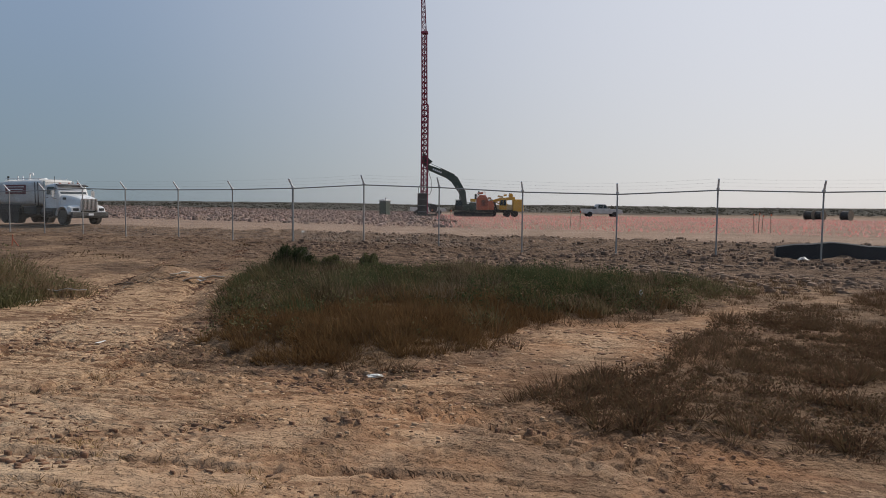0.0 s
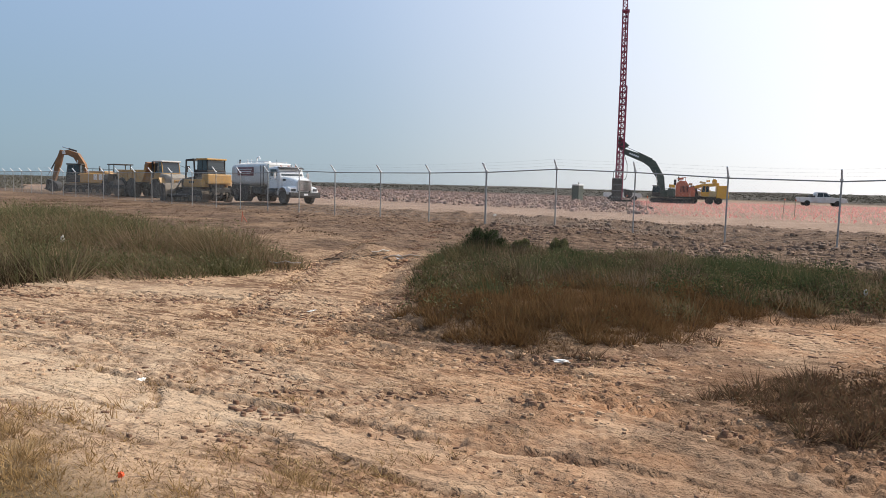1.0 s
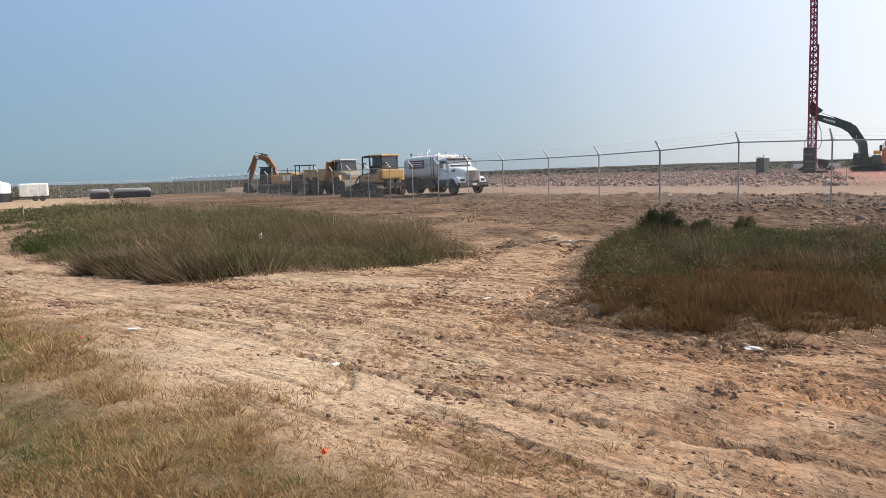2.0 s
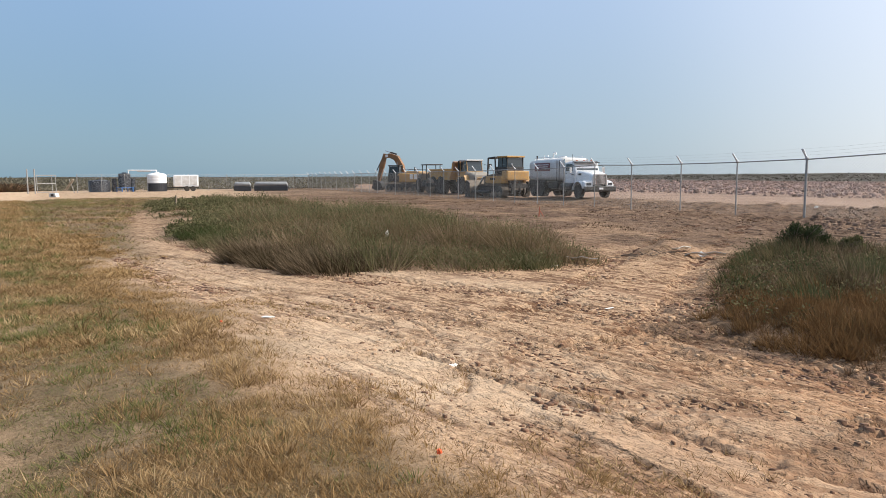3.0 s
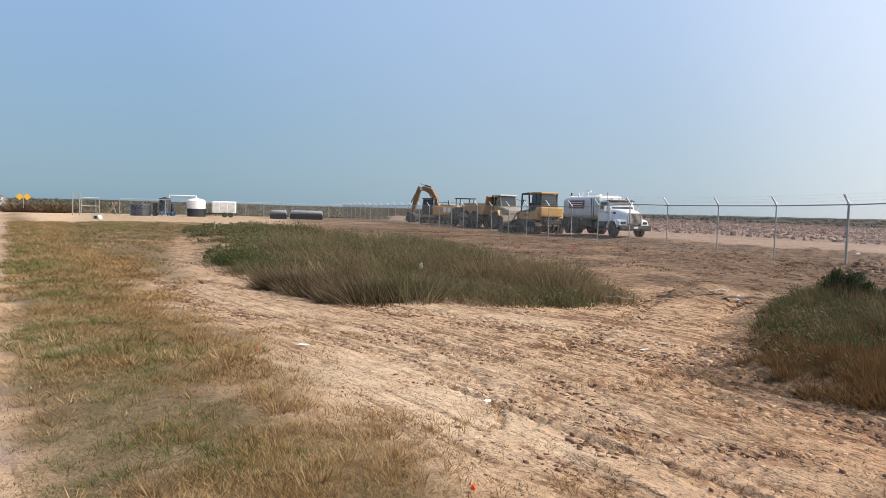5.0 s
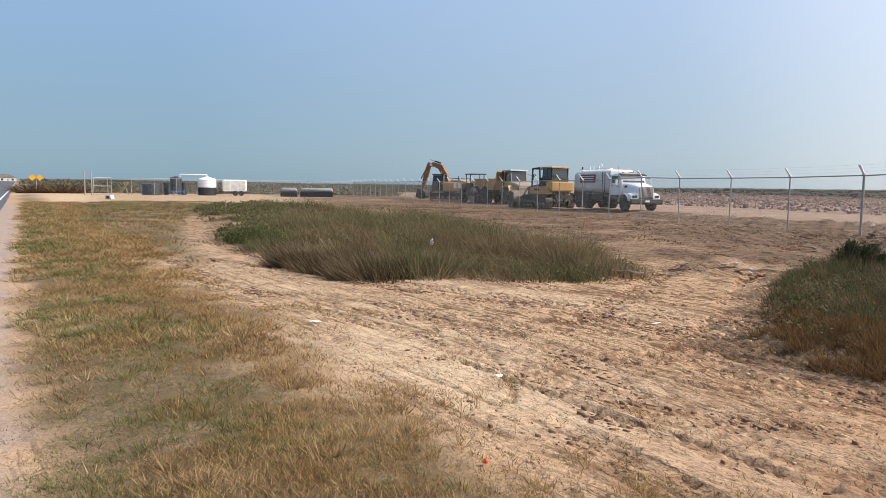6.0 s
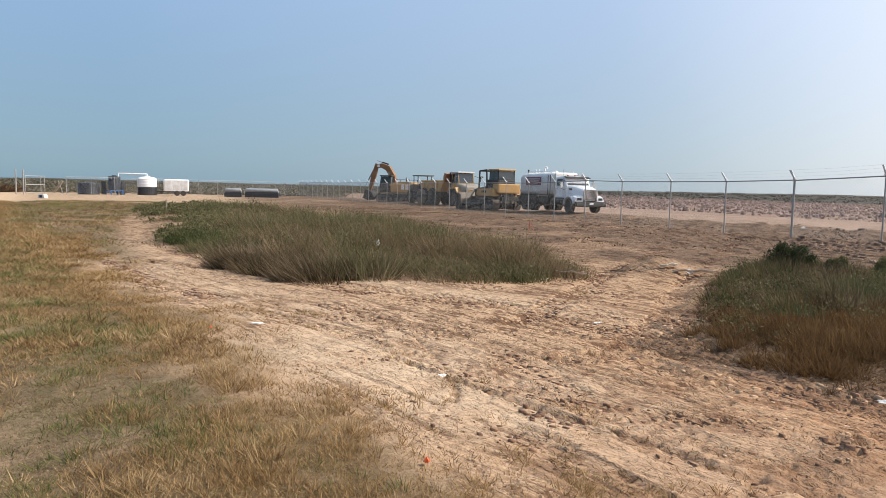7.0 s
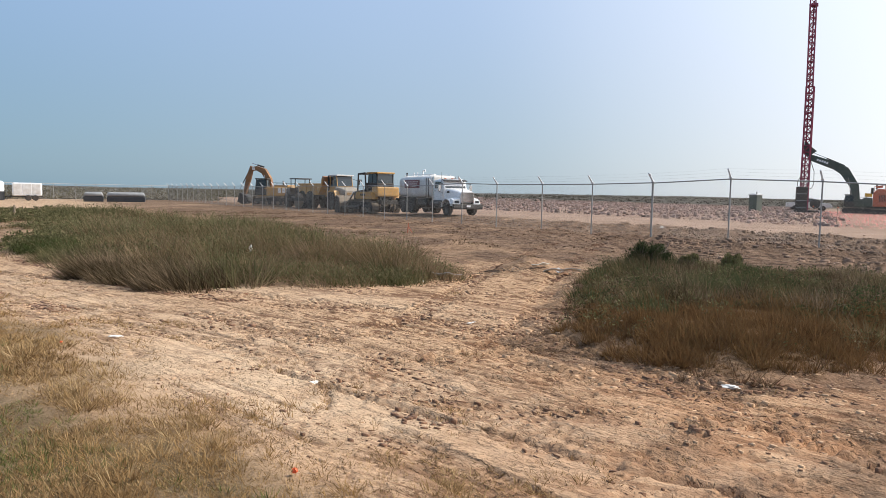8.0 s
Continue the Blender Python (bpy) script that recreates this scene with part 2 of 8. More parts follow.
M_CRUST = surface("sand_crust", (0.5, 0.322, 0.188), (0.42, 0.254, 0.142), 0.6, 0.95, bump=0.5, bscale=60, rand=0.14)
M_RUBBLE = surface("broken_slabs", (0.33, 0.22, 0.18), (0.17, 0.108, 0.082), 0.5, 0.95, bump=0.5, bscale=8, rand=0.45)
# damp soil, darkened to carry the shade beside clods and treads
M_DAMPSHADE = surface("damp_shade_clods", (0.15, 0.072, 0.038), (0.24, 0.125, 0.07), 2.0, 0.95, bump=0.6, bscale=40, rand=0.3)
M_ASPHALT = surface("asphalt", (0.10, 0.10, 0.105), (0.065, 0.065, 0.07), 1.2, 0.85, bump=0.4, bscale=120)
M_LINE = surface("road_paint", (0.75, 0.74, 0.7), (0.5, 0.48, 0.44), 5.0, 0.7)
M_GALV = surface("galvanised_steel", (0.4, 0.39, 0.37), (0.3, 0.29, 0.275), 6.0, 0.6, 0.25, bump=0.1, dust=0.25)
# lighter copy of the galvanised steel, with sunlight on the arms in its colour
M_ARM = surface("sunlit_galvanised_steel", (0.8, 0.8, 0.8), (0.66, 0.66, 0.66), 6.0, 0.45, 0.2)
M_SHEET = surface("black_sheeting", (0.012, 0.012, 0.014), (0.03, 0.03, 0.032), 1.0, 0.9, bump=0.8, bscale=4)
M_WIRE = surface("fence_wire", (0.3, 0.3, 0.3), (0.22, 0.22, 0.22), 6.0, 0.55, 0.5)
M_NET = surface("netting_wire", (0.62, 0.6, 0.56), (0.5, 0.48, 0.45), 6.0, 0.6, 0.1)
M_CATYEL = surface("yellow_machine_paint", (0.62, 0.335, 0.085), (0.38, 0.205, 0.06), 1.2, 0.5, dust=0.3, coat=0.05)
# machine yellow browned for the arms, their shaded side put into the paint
M_ARMYEL = surface("shaded_arm_paint", (0.28, 0.12, 0.032), (0.16, 0.075, 0.028), 1.4, 0.6, dust=0.3)
M_YELLOW = surface("bright_yellow_paint", (0.75, 0.42, 0.03), (0.6, 0.3, 0.02), 1.2, 0.45, dust=0.3)
M_CREAM = surface("cream_machine_paint", (0.62, 0.5, 0.27), (0.45, 0.34, 0.17), 1.2, 0.55, dust=0.3)
M_ORANGE = surface("orange_machine_paint", (0.62, 0.15, 0.07), (0.42, 0.1, 0.05), 1.2, 0.5, dust=0.35)
M_RUSTY = surface("worn_orange_brown_paint", (0.33, 0.12, 0.035), (0.22, 0.09, 0.03), 1.2, 0.6, dust=0.4)
M_GREEN = surface("dark_green_paint", (0.05, 0.08, 0.06), (0.03, 0.05, 0.04), 1.0, 0.5, dust=0.2)
M_WHITE = surface("white_paint", (0.86, 0.86, 0.85), (0.78, 0.77, 0.75), 1.0, 0.35, coat=0.3, dust=0.12)
# dusty white; on the pickups its dullness carries their backlit shade
M_WHITEDULL = surface("dusty_shaded_white_paint", (0.74, 0.73, 0.71), (0.58, 0.55, 0.5), 0.8, 0.5, dust=0.35)
M_BLACK = surface("black_steel", (0.016, 0.016, 0.016), (0.035, 0.032, 0.028), 2.0, 0.6, dust=0.12)
M_RUBBER = surface("tyre_rubber", (0.02, 0.019, 0.018), (0.04, 0.035, 0.03), 3.0, 0.85, bump=0.3, dust=0.15)
M_TRACK = surface("track_steel", (0.09, 0.075, 0.06), (0.2, 0.16, 0.12), 4.0, 0.7, 0.3, bump=0.3, dust=0.5)
M_CHROME = surface("chrome", (0.7, 0.7, 0.7), (0.6, 0.6, 0.6), 2.0, 0.15, 1.0)
M_MAROON = surface("maroon_sign_paint", (0.13, 0.02, 0.03), (0.2, 0.05, 0.06), 3.0, 0.5, dust=0.2)
M_MAST = surface("red_mast_paint", (0.30, 0.03, 0.075), (0.2, 0.025, 0.06), 1.0, 0.5, dust=0.15)
M_GREY = surface("grey_plastic", (0.3, 0.3, 0.3), (0.22, 0.22, 0.22), 2.0, 0.55)
M_BLUE = surface("blue_plastic", (0.04, 0.18, 0.48), (0.03, 0.12, 0.32), 2.0, 0.5)
M_POLY = surface("black_polythene", (0.02, 0.021, 0.025), (0.035, 0.036, 0.04), 2.0, 0.45, bump=0.4, bscale=6)
M_WOOD = surface("weathered_wood", (0.3, 0.24, 0.17), (0.2, 0.15, 0.1), 6.0, 0.85, bump=0.3)
M_PINK = blade_material("pink_drain_tape", [(0.78, 0.27, 0.24), (0.82, 0.38, 0.33), (0.8, 0.48, 0.42)], 0.3, 0.45)
M_PALETAPE = blade_material("faded_drain_tape", [(0.15, 0.095, 0.07), (0.3, 0.19, 0.15), (0.58, 0.44, 0.38)], 0.3, 0.3)
M_LITTER = surface("white_plastic_litter", (0.84, 0.8, 0.73), (0.7, 0.65, 0.57), 8.0, 0.6)
M_FLAG = surface("orange_marker_plastic", (0.85, 0.13, 0.03), (0.7, 0.1, 0.02), 8.0, 0.5)
M_TWIG = surface("dry_twigs", (0.10, 0.07, 0.05), (0.2, 0.15, 0.11), 6.0, 0.9)
M_SIGN = surface("sign_yellow", (0.8, 0.42, 0.02), (0.7, 0.36, 0.02), 3.0, 0.5)
M_HOUSE = surface("pale_house_paint", (0.5, 0.47, 0.43), (0.4, 0.38, 0.36), 0.5, 0.8)
M_ROOF = surface("grey_roofing", (0.18, 0.17, 0.17), (0.13, 0.12, 0.12), 0.5, 0.8)
M_GLASS = bpy.data.materials.new("tinted_glass")
M_GLASS.use_nodes = True
_g = M_GLASS.node_tree.nodes["Principled BSDF"]
_g.inputs["Base Color"].default_value, _g.inputs["Roughness"].default_value = (0.03, 0.04, 0.045, 1), 0.06
_g.inputs["Specular IOR Level"].default_value = 0.7
M_TALL = blade_material("salt_grass", [(0.066, 0.072, 0.028), (0.12, 0.115, 0.052), (0.19, 0.162, 0.084), (0.29, 0.228, 0.132)], 0.8, 0.45)
M_OLIVE = blade_material("olive_scrub", [(0.07, 0.068, 0.03), (0.12, 0.105, 0.05), (0.185, 0.138, 0.075), (0.26, 0.18, 0.11)], 1.2, 0.4)
M_GREYLEAF = blade_material("grey_olive_leaves", [(0.085, 0.085, 0.036), (0.14, 0.13, 0.062), (0.215, 0.178, 0.1)], 0.9, 0.4)
M_BUSH = blade_material("dark_weed_leaves", [(0.04, 0.052, 0.022), (0.065, 0.078, 0.034), (0.11, 0.108, 0.055)], 0.9, 0.35)
M_DRYRIM = blade_material("grey_dry_tussock", [(0.04, 0.03, 0.016), (0.085, 0.062, 0.034), (0.16, 0.115, 0.07), (0.28, 0.2, 0.13)], 1.2)
M_RUSSET = blade_material("russet_dry_grass", [(0.08, 0.048, 0.022), (0.155, 0.084, 0.036), (0.22, 0.125, 0.058), (0.12, 0.082, 0.036)], 0.5)
M_TALLTAN = blade_material("tan_salt_grass", [(0.09, 0.075, 0.035), (0.16, 0.115, 0.06), (0.24, 0.165, 0.095), (0.33, 0.235, 0.15)], 0.7, 0.4)
M_STRAW = blade_material("straw_grass", [(0.16, 0.095, 0.045), (0.27, 0.165, 0.075), (0.38, 0.25, 0.12), (0.52, 0.37, 0.2)], 1.2, 0.3)
M_GOLD = blade_material("golden_grass", [(0.22, 0.13, 0.055), (0.34, 0.21, 0.09), (0.46, 0.3, 0.14)], 1.2, 0.35)
M_THATCH = blade_material("dead_thatch", [(0.1, 0.062, 0.035), (0.17, 0.108, 0.06), (0.26, 0.175, 0.105)], 1.0, 0.15)
M_VERGE = blade_material("green_verge_grass", [(0.1, 0.115, 0.036), (0.145, 0.152, 0.053), (0.2, 0.18, 0.07), (0.3, 0.225, 0.11)], 1.5, 0.35)
M_FARSCRUB = blade_material("far_scrub", [(0.062, 0.058, 0.042), (0.078, 0.071, 0.053), (0.098, 0.087, 0.067)], 0.05)
M_DUNE = blade_material("dune_scrub", [(0.12, 0.108, 0.07), (0.15, 0.132, 0.09), (0.19, 0.16, 0.115)], 0.05)
M_BROWN = blade_material("brown_weeds", [(0.09, 0.05, 0.03), (0.15, 0.084, 0.05), (0.105, 0.075, 0.04), (0.23, 0.14, 0.088)], 0.9, 0.35)
M_LEAF = blade_material("shrub_leaves", [(0.03, 0.04, 0.018), (0.05, 0.06, 0.028), (0.08, 0.082, 0.042)], 0.8, 0.3)
M_MAULEAF = blade_material("weed_leaves", [(0.045, 0.062, 0.02), (0.07, 0.085, 0.03), (0.10, 0.10, 0.045)], 0.8, 0.25)


# ---------------------------------------------------------------- mesh helpers
def part(name, bm, material, parent=None, label=""):
    """Links a bmesh as one mesh object, under a parent where one is given."""
    me = bpy.data.meshes.new(name)
    bm.normal_update()
    bm.to_mesh(me)
    bm.free()
    me.materials.append(material)
    ob = new(name, me)
    ob.parent = parent
    return tagged(ob, label)


def thing(name, m, label, category, group="", kind=""):
    ob = new(name)
    ob.empty_display_size = 0.3
    ob.matrix_world = m
    return tagged(ob, label, category, group, kind)


def B():
    return bmesh.new()


def box(bm, c, s, rx=0, ry=0, rz=0, bevel=0.0):
    r = bmesh.ops.create_cube(bm, size=1.0, matrix=pose(*c, rx, ry, rz) @ Matrix.Diagonal((*s, 1)))
    if bevel:
        es = list({e for v in r["verts"] for e in v.link_edges})
        bmesh.ops.bevel(bm, geom=es, offset=bevel, segments=2, affect="EDGES", profile=0.6)
    return bm


def rod(bm, a, b, r, n=8, r2=None):
    a, b = Vector(a), Vector(b)
    d = b - a
    q = Vector((0, 0, 1)).rotation_difference(d.normalized())
    bmesh.ops.create_cone(bm, cap_ends=True, segments=n, radius1=r, radius2=r if r2 is None else r2, depth=d.length,
        matrix=Matrix.Translation((a + b) / 2) @ q.to_matrix().to_4x4())
    return bm


def pipe(bm, pts, r, n=8):
    for a, b in zip(pts, pts[1:]):
        rod(bm, a, b, r, n)
    for p in pts[1:-1]:
        bmesh.ops.create_icosphere(bm, subdivisions=1, radius=r * 1.02, matrix=Matrix.Translation(p))
    return bm


def slab(bm, outline, y0, y1, bevel=0.0):
    """A side outline of (x, z) drawn out from y0 to y1."""
    lo = [bm.verts.new((x, y0, z)) for x, z in outline]
    hi = [bm.verts.new((x, y1, z)) for x, z in outline]
    k = len(outline)
    fs = [bm.faces.new(lo), bm.faces.new(hi[::-1])]
    for i in range(k):
        fs.append(bm.faces.new((lo[i], hi[i], hi[(i + 1) % k], lo[(i + 1) % k])))
    bmesh.ops.recalc_face_normals(bm, faces=fs)
    if bevel:
        es = list({e for f in fs for e in f.edges})
        bmesh.ops.bevel(bm, geom=es, offset=bevel, segments=2, affect="EDGES", profile=0.6)
    return bm


def lathe(bm, profile, c=(0, 0, 0), axis="y", n=24):
    """Turns (radius, along) pairs round an axis through c."""
    rings = []
    for r, h in profile:
        ring = []
        for i in range(n):
            a = 2 * math.pi * i / n
            u, v = r * math.cos(a), r * math.sin(a)
            p = {"y": (u, h, v), "z": (u, v, h), "x": (h, u, v)}[axis]
            ring.append(bm.verts.new(Vector(p) + Vector(c)))
        rings.append(ring)
    fs = []
    for a, b in zip(rings, rings[1:]):
        for i in range(n):
            fs.append(bm.faces.new((a[i], a[(i + 1) % n], b[(i + 1) % n], b[i])))
    fs.append(bm.faces.new(rings[0]))
    fs.append(bm.faces.new(rings[-1][::-1]))
    bmesh.ops.recalc_face_normals(bm, faces=fs)
    return bm


def smooth(ob, angle=35):
    me = ob.data
    me.polygons.foreach_set("use_smooth", [True] * len(me.polygons))
    me.set_sharp_from_angle(angle=radians(angle))
    return ob


def raw(name, verts, faces_of, material, label, category, kind="stuff", attrs=None, flat=True):
    """A mesh from arrays: verts (n, 3), faces_of a list of (m, k) index arrays."""
    me = bpy.data.meshes.new(name)
    me.vertices.add(len(verts))
    me.vertices.foreach_set("co", np.asarray(verts, np.float32).ravel())
    loops = np.concatenate([f.ravel() for f in faces_of])
    sizes = np.concatenate([np.full(len(f), f.shape[1]) for f in faces_of])
    me.loops.add(len(loops))
    me.loops.foreach_set("vertex_index", loops.astype(np.int32))
    me.polygons.add(len(sizes))
    me.polygons.foreach_set("loop_start", np.concatenate([[0], np.cumsum(sizes)[:-1]]).astype(np.int32))
    if not flat:
        me.polygons.foreach_set("use_smooth", np.ones(len(sizes), bool))
    for k, v in (attrs or {}).items():
        me.attributes.new(k, "FLOAT", "POINT").data.foreach_set("value", np.asarray(v, np.float32))
    me.update(calc_edges=True)
    me.materials.append(material)
    return tagged(new(name, me), label, category, kind=kind)


# ---------------------------------------------------------------- lie of the land
def lattice(x, y, seed):
    """Smooth value noise from 0 to 1 on arrays."""
    xi, yi = np.floor(x), np.floor(y)
    fx, fy = x - xi, y - yi
    fx, fy = fx * fx * (3 - 2 * fx), fy * fy * (3 - 2 * fy)

    def h(a, b):
        k = (a.astype(np.int64) * 374761393 + b.astype(np.int64) * 668265263 + seed * 982451653) & 0xFFFFFFFF
        k = ((k ^ (k >> 13)) * 1274126177) & 0xFFFFFFFF
        return ((k ^ (k >> 16)) & 0xFFFF) / 65535.0
    return (h(xi, yi) * (1 - fx) + h(xi + 1, yi) * fx) * (1 - fy) + (h(xi, yi + 1) * (1 - fx) + h(xi + 1, yi + 1) * fx) * fy


def fbm(x, y, scale, octaves=4, seed=1):
    t, a, s = 0.0, 0.5, 0.0
    for i in range(octaves):
        t = t + a * lattice(x * scale + 17.3 * i, y * scale - 9.1 * i, seed + i)
        s, a, scale = s + a, a * 0.5, scale * 2.03
    return t / s


def step(v, lo, hi):
    k = np.clip((v - lo) / (hi - lo), 0, 1)
    return k * k * (3 - 2 * k)


def inside(poly, x, y):
    """Signed distance to a polygon, positive inside."""
    x, y = np.asarray(x, float), np.asarray(y, float)
    d, ins = np.full(x.shape, 1e9), np.zeros(x.shape, bool)
    for (ax, ay), (bx, by) in zip(poly, poly[1:] + poly[:1]):
        ex, ey = bx - ax, by - ay
        k = np.clip(((x - ax) * ex + (y - ay) * ey) / (ex * ex + ey * ey), 0, 1)
        d = np.minimum(d, np.hypot(x - ax - k * ex, y - ay - k * ey))
        cross = (ay > y) != (by > y)
        with np.errstate(divide="ignore", invalid="ignore"):
            ins ^= cross & (x < ex * (y - ay) / (ey if ey else 1e-9) + ax)
    return np.where(ins, d, -d)


def curve(pts, gap=0.05):
    """A smooth run of points through the given ones."""
    p = np.array(pts, float)
    p = np.vstack([2 * p[0] - p[1], p, 2 * p[-1] - p[-2]])
    out = []
    for i in range(1, len(p) - 2):
        k = max(2, int(np.hypot(*(p[i + 1] - p[i])) / gap))
        t = np.linspace(0, 1, k, endpoint=False)[:, None]
        out.append(0.5 * (2 * p[i] + (p[i + 1] - p[i - 1]) * t + (2 * p[i - 1] - 5 * p[i] + 4 * p[i + 1] - p[i + 2]) * t ** 2 + (3 * p[i] - p[i - 1] - 3 * p[i + 1] + p[i + 2]) * t ** 3))
    return np.vstack(out)


# patches of growth, in plan
LEFT_PATCH = [(-6.25, 12.1), (-6.5, 10.8), (-7.6, 9.4), (-9.0, 8.5), (-10.8, 8.4), (-13.4, 9.0), (-17.4, 9.5), (-24, 12.8), (-30, 15.6), (-40, 20.5), (-48, 26), (-44, 28), (-25, 21.6), (-16.6, 17.8), (-11.6, 15.4), (-8.9, 14.2), (-7.2, 13.1)]
RIGHT_PATCH = [(-2.85, 9), (-3.4, 11), (-4.2, 14.0), (-4.1, 16.2), (-2.5, 16.2), (1.8, 15.2), (4.6, 14.5), (5.6, 13.2), (5, 12.2), (3.5, 10.5), (1.8, 9.9), (0.7, 8.8), (0.35, 7.5), (-0.5, 6.65), (-1.9, 6.8), (-2.7, 7.7)]
NEAR_PATCH = [(0.6, 5.75), (1.2, 6.4), (1.9, 6.9), (2.5, 7.5), (3.1, 8.6), (3.8, 9.6), (5.4, 11.4), (8.6, 13.4), (11, 13), (11, 3.6), (6, 3.2), (3.3, 4.1), (1.9, 4.75), (0.95, 5.1)]
MEADOW = [(-13.5, 7.0), (-20, 9.8), (-28, 13.6), (-38, 20), (-50, 27), (-56, 31), (-60, 24), (-54, 17.5), (-31, 9.6), (-20, 8.0)]
FENCE_KNEE, FENCE_RIGHT, FENCE_LEFT, SPAN = Vector((-5.91, 26.7)), radians(-18.0), radians(151.5), 3.05
# wheel tracks: points, half gauge, half width, depth, lug length
TRACKS = []
TRACKS.append(([(-16, 7.2), (-12.3, 7.6), (-8.2, 7.9), (-6.0, 8.1), (-4.7, 7.8), (-3.4, 7.4), (-2.35, 6.8), (-1.3, 6.3), (-0.4, 6.5), (0.4, 7.0)], 0, 0.22, 0.045, 0.15))
TRACKS.append(([(-1.2, 4.8), (-0.67, 5.14), (-0.29, 5.34), (0.1, 5.39), (0.45, 5.21), (0.75, 4.95), (1.2, 4.5), (2.2, 3.9)], 0, 0.26, 0.055, 0.15))
TRACKS.append(([(-2.95, 3.85), (-2.43, 3.78), (-2.1, 3.66), (-1.45, 3.4), (-0.9, 3.2), (0.4, 2.9)], 0, 0.16, 0.022, -0.055))
TRACKS.append(([(-2.9, 4.06), (-2.4, 3.98), (-2.0, 3.86), (-1.4, 3.6), (-0.8, 3.42), (0.4, 3.1)], 0, 0.04, 0.045, 0.0))
TRACKS.append(([(-5, 4.9), (-2.6, 4.4), (-1.92, 4.35), (-1.32, 4.2), (-0.8, 4.13), (-0.3, 4.12), (0.3, 4.0), (1.4, 3.6), (3, 2.8)], 0, 0.055, 0.06, 0.0))
TRACKS.append(([(-9, 6.2), (-5.1, 6.1), (-2.8, 5.65), (-2.1, 5.6), (-1.3, 5.95), (-0.8, 5.9), (-0.2, 5.75), (1.0, 5.6)], 0, 0.05, 0.03, 0.0))
TRACKS.append(([(-4.6, 5.4), (-3.94, 6.1), (-3.72, 6.9), (-4.13, 8.7), (-4.8, 11.0), (-5.6, 14.2), (-6.4, 18), (-7.4, 23)], 0.75, 0.2, 0.045, 0.17))
TRACKS.append(([(1.0, 5.4), (1.39, 5.92), (1.96, 6.75), (2.65, 7.84), (3.05, 8.7), (3.3, 9.6)], 0, 0.22, 0.045, 0.15))
TRACKS.append(([(-12, 5.8), (-9.1, 5.55), (-6.7, 5.3), (-5.1, 5.1), (-4.2, 4.95), (-3.0, 4.7), (-1.8, 4.9), (-0.8, 5.3)], 0, 0.13, 0.035, 0.12))
TRACKS.append(([(-8.1, 6.6), (-7.2, 6.5), (-5.74, 5.92), (-5.03, 5.66), (-4.41, 5.26), (-3.92, 4.91), (-3.4, 4.39), (-3.1, 4.0), (-2.9, 3.6)], 0, 0.03, 0.03, 0.0))
TRACKS.append(([(-20, 9.0), (-14, 7.6), (-10, 6.7), (-7, 6.6), (-5, 6.9), (-3.2, 6.4), (-1.5, 5.2), (0.5, 4.4), (3, 3.9)], 0.9, 0.15, 0.025, 0.13))
TRACKS.append(([(-3.6, 12), (-3.2, 9.6), (-2.8, 7.8), (-1.8, 6.7), (-0.6, 6.0), (1.0, 5.0), (2.6, 4.2)], 0.0, 0.2, 0.045, 0.16))
_r = random.Random(11)
for base in (0, 4, 5, 8, 10, 10, 4, 11, 9):
    for _ in range(2):
        side, wave = _r.uniform(-1.0, 1.0), _r.uniform(-0.25, 0.25)
        pts_ = [(px + 0.2 * side, py + side + wave * math.sin(k * 1.3)) for k, (px, py) in enumerate(TRACKS[base][0])]
        lug_ = _r.choice((0.0, 0.0, 0.0, 0.13))
        TRACKS.append((pts_, 0, _r.uniform(0.12, 0.17) if lug_ else _r.uniform(0.025, 0.055), _r.uniform(0.02, 0.03) if lug_ else _r.uniform(0.008, 0.016), lug_))


def road_side(x, y):
    """Metres from the road's edge line towards the field."""
    return (y + 1.6 + 0.279 * x) / 1.038


def verge_edge(x):
    return np.interp(x, [-120, -54, -31, -20, -14, -11, -7, -5.4, -4, -2.2, -1, 2, 10], [45, 19, 10.6, 8.6, 6.2, 5.1, 4.5, 3.9, 3.4, 3.0, 2.5, 1.5, -1])


def fence_side(x, y):
    """Metres beyond the fence line."""
    r = (x - FENCE_KNEE.x) * -math.sin(FENCE_RIGHT) + (y - FENCE_KNEE.y) * math.cos(FENCE_RIGHT)
    l = (x - FENCE_KNEE.x) * math.sin(FENCE_LEFT) - (y - FENCE_KNEE.y) * math.cos(FENCE_LEFT)
    return np.where(x > FENCE_KNEE.x, r, l)


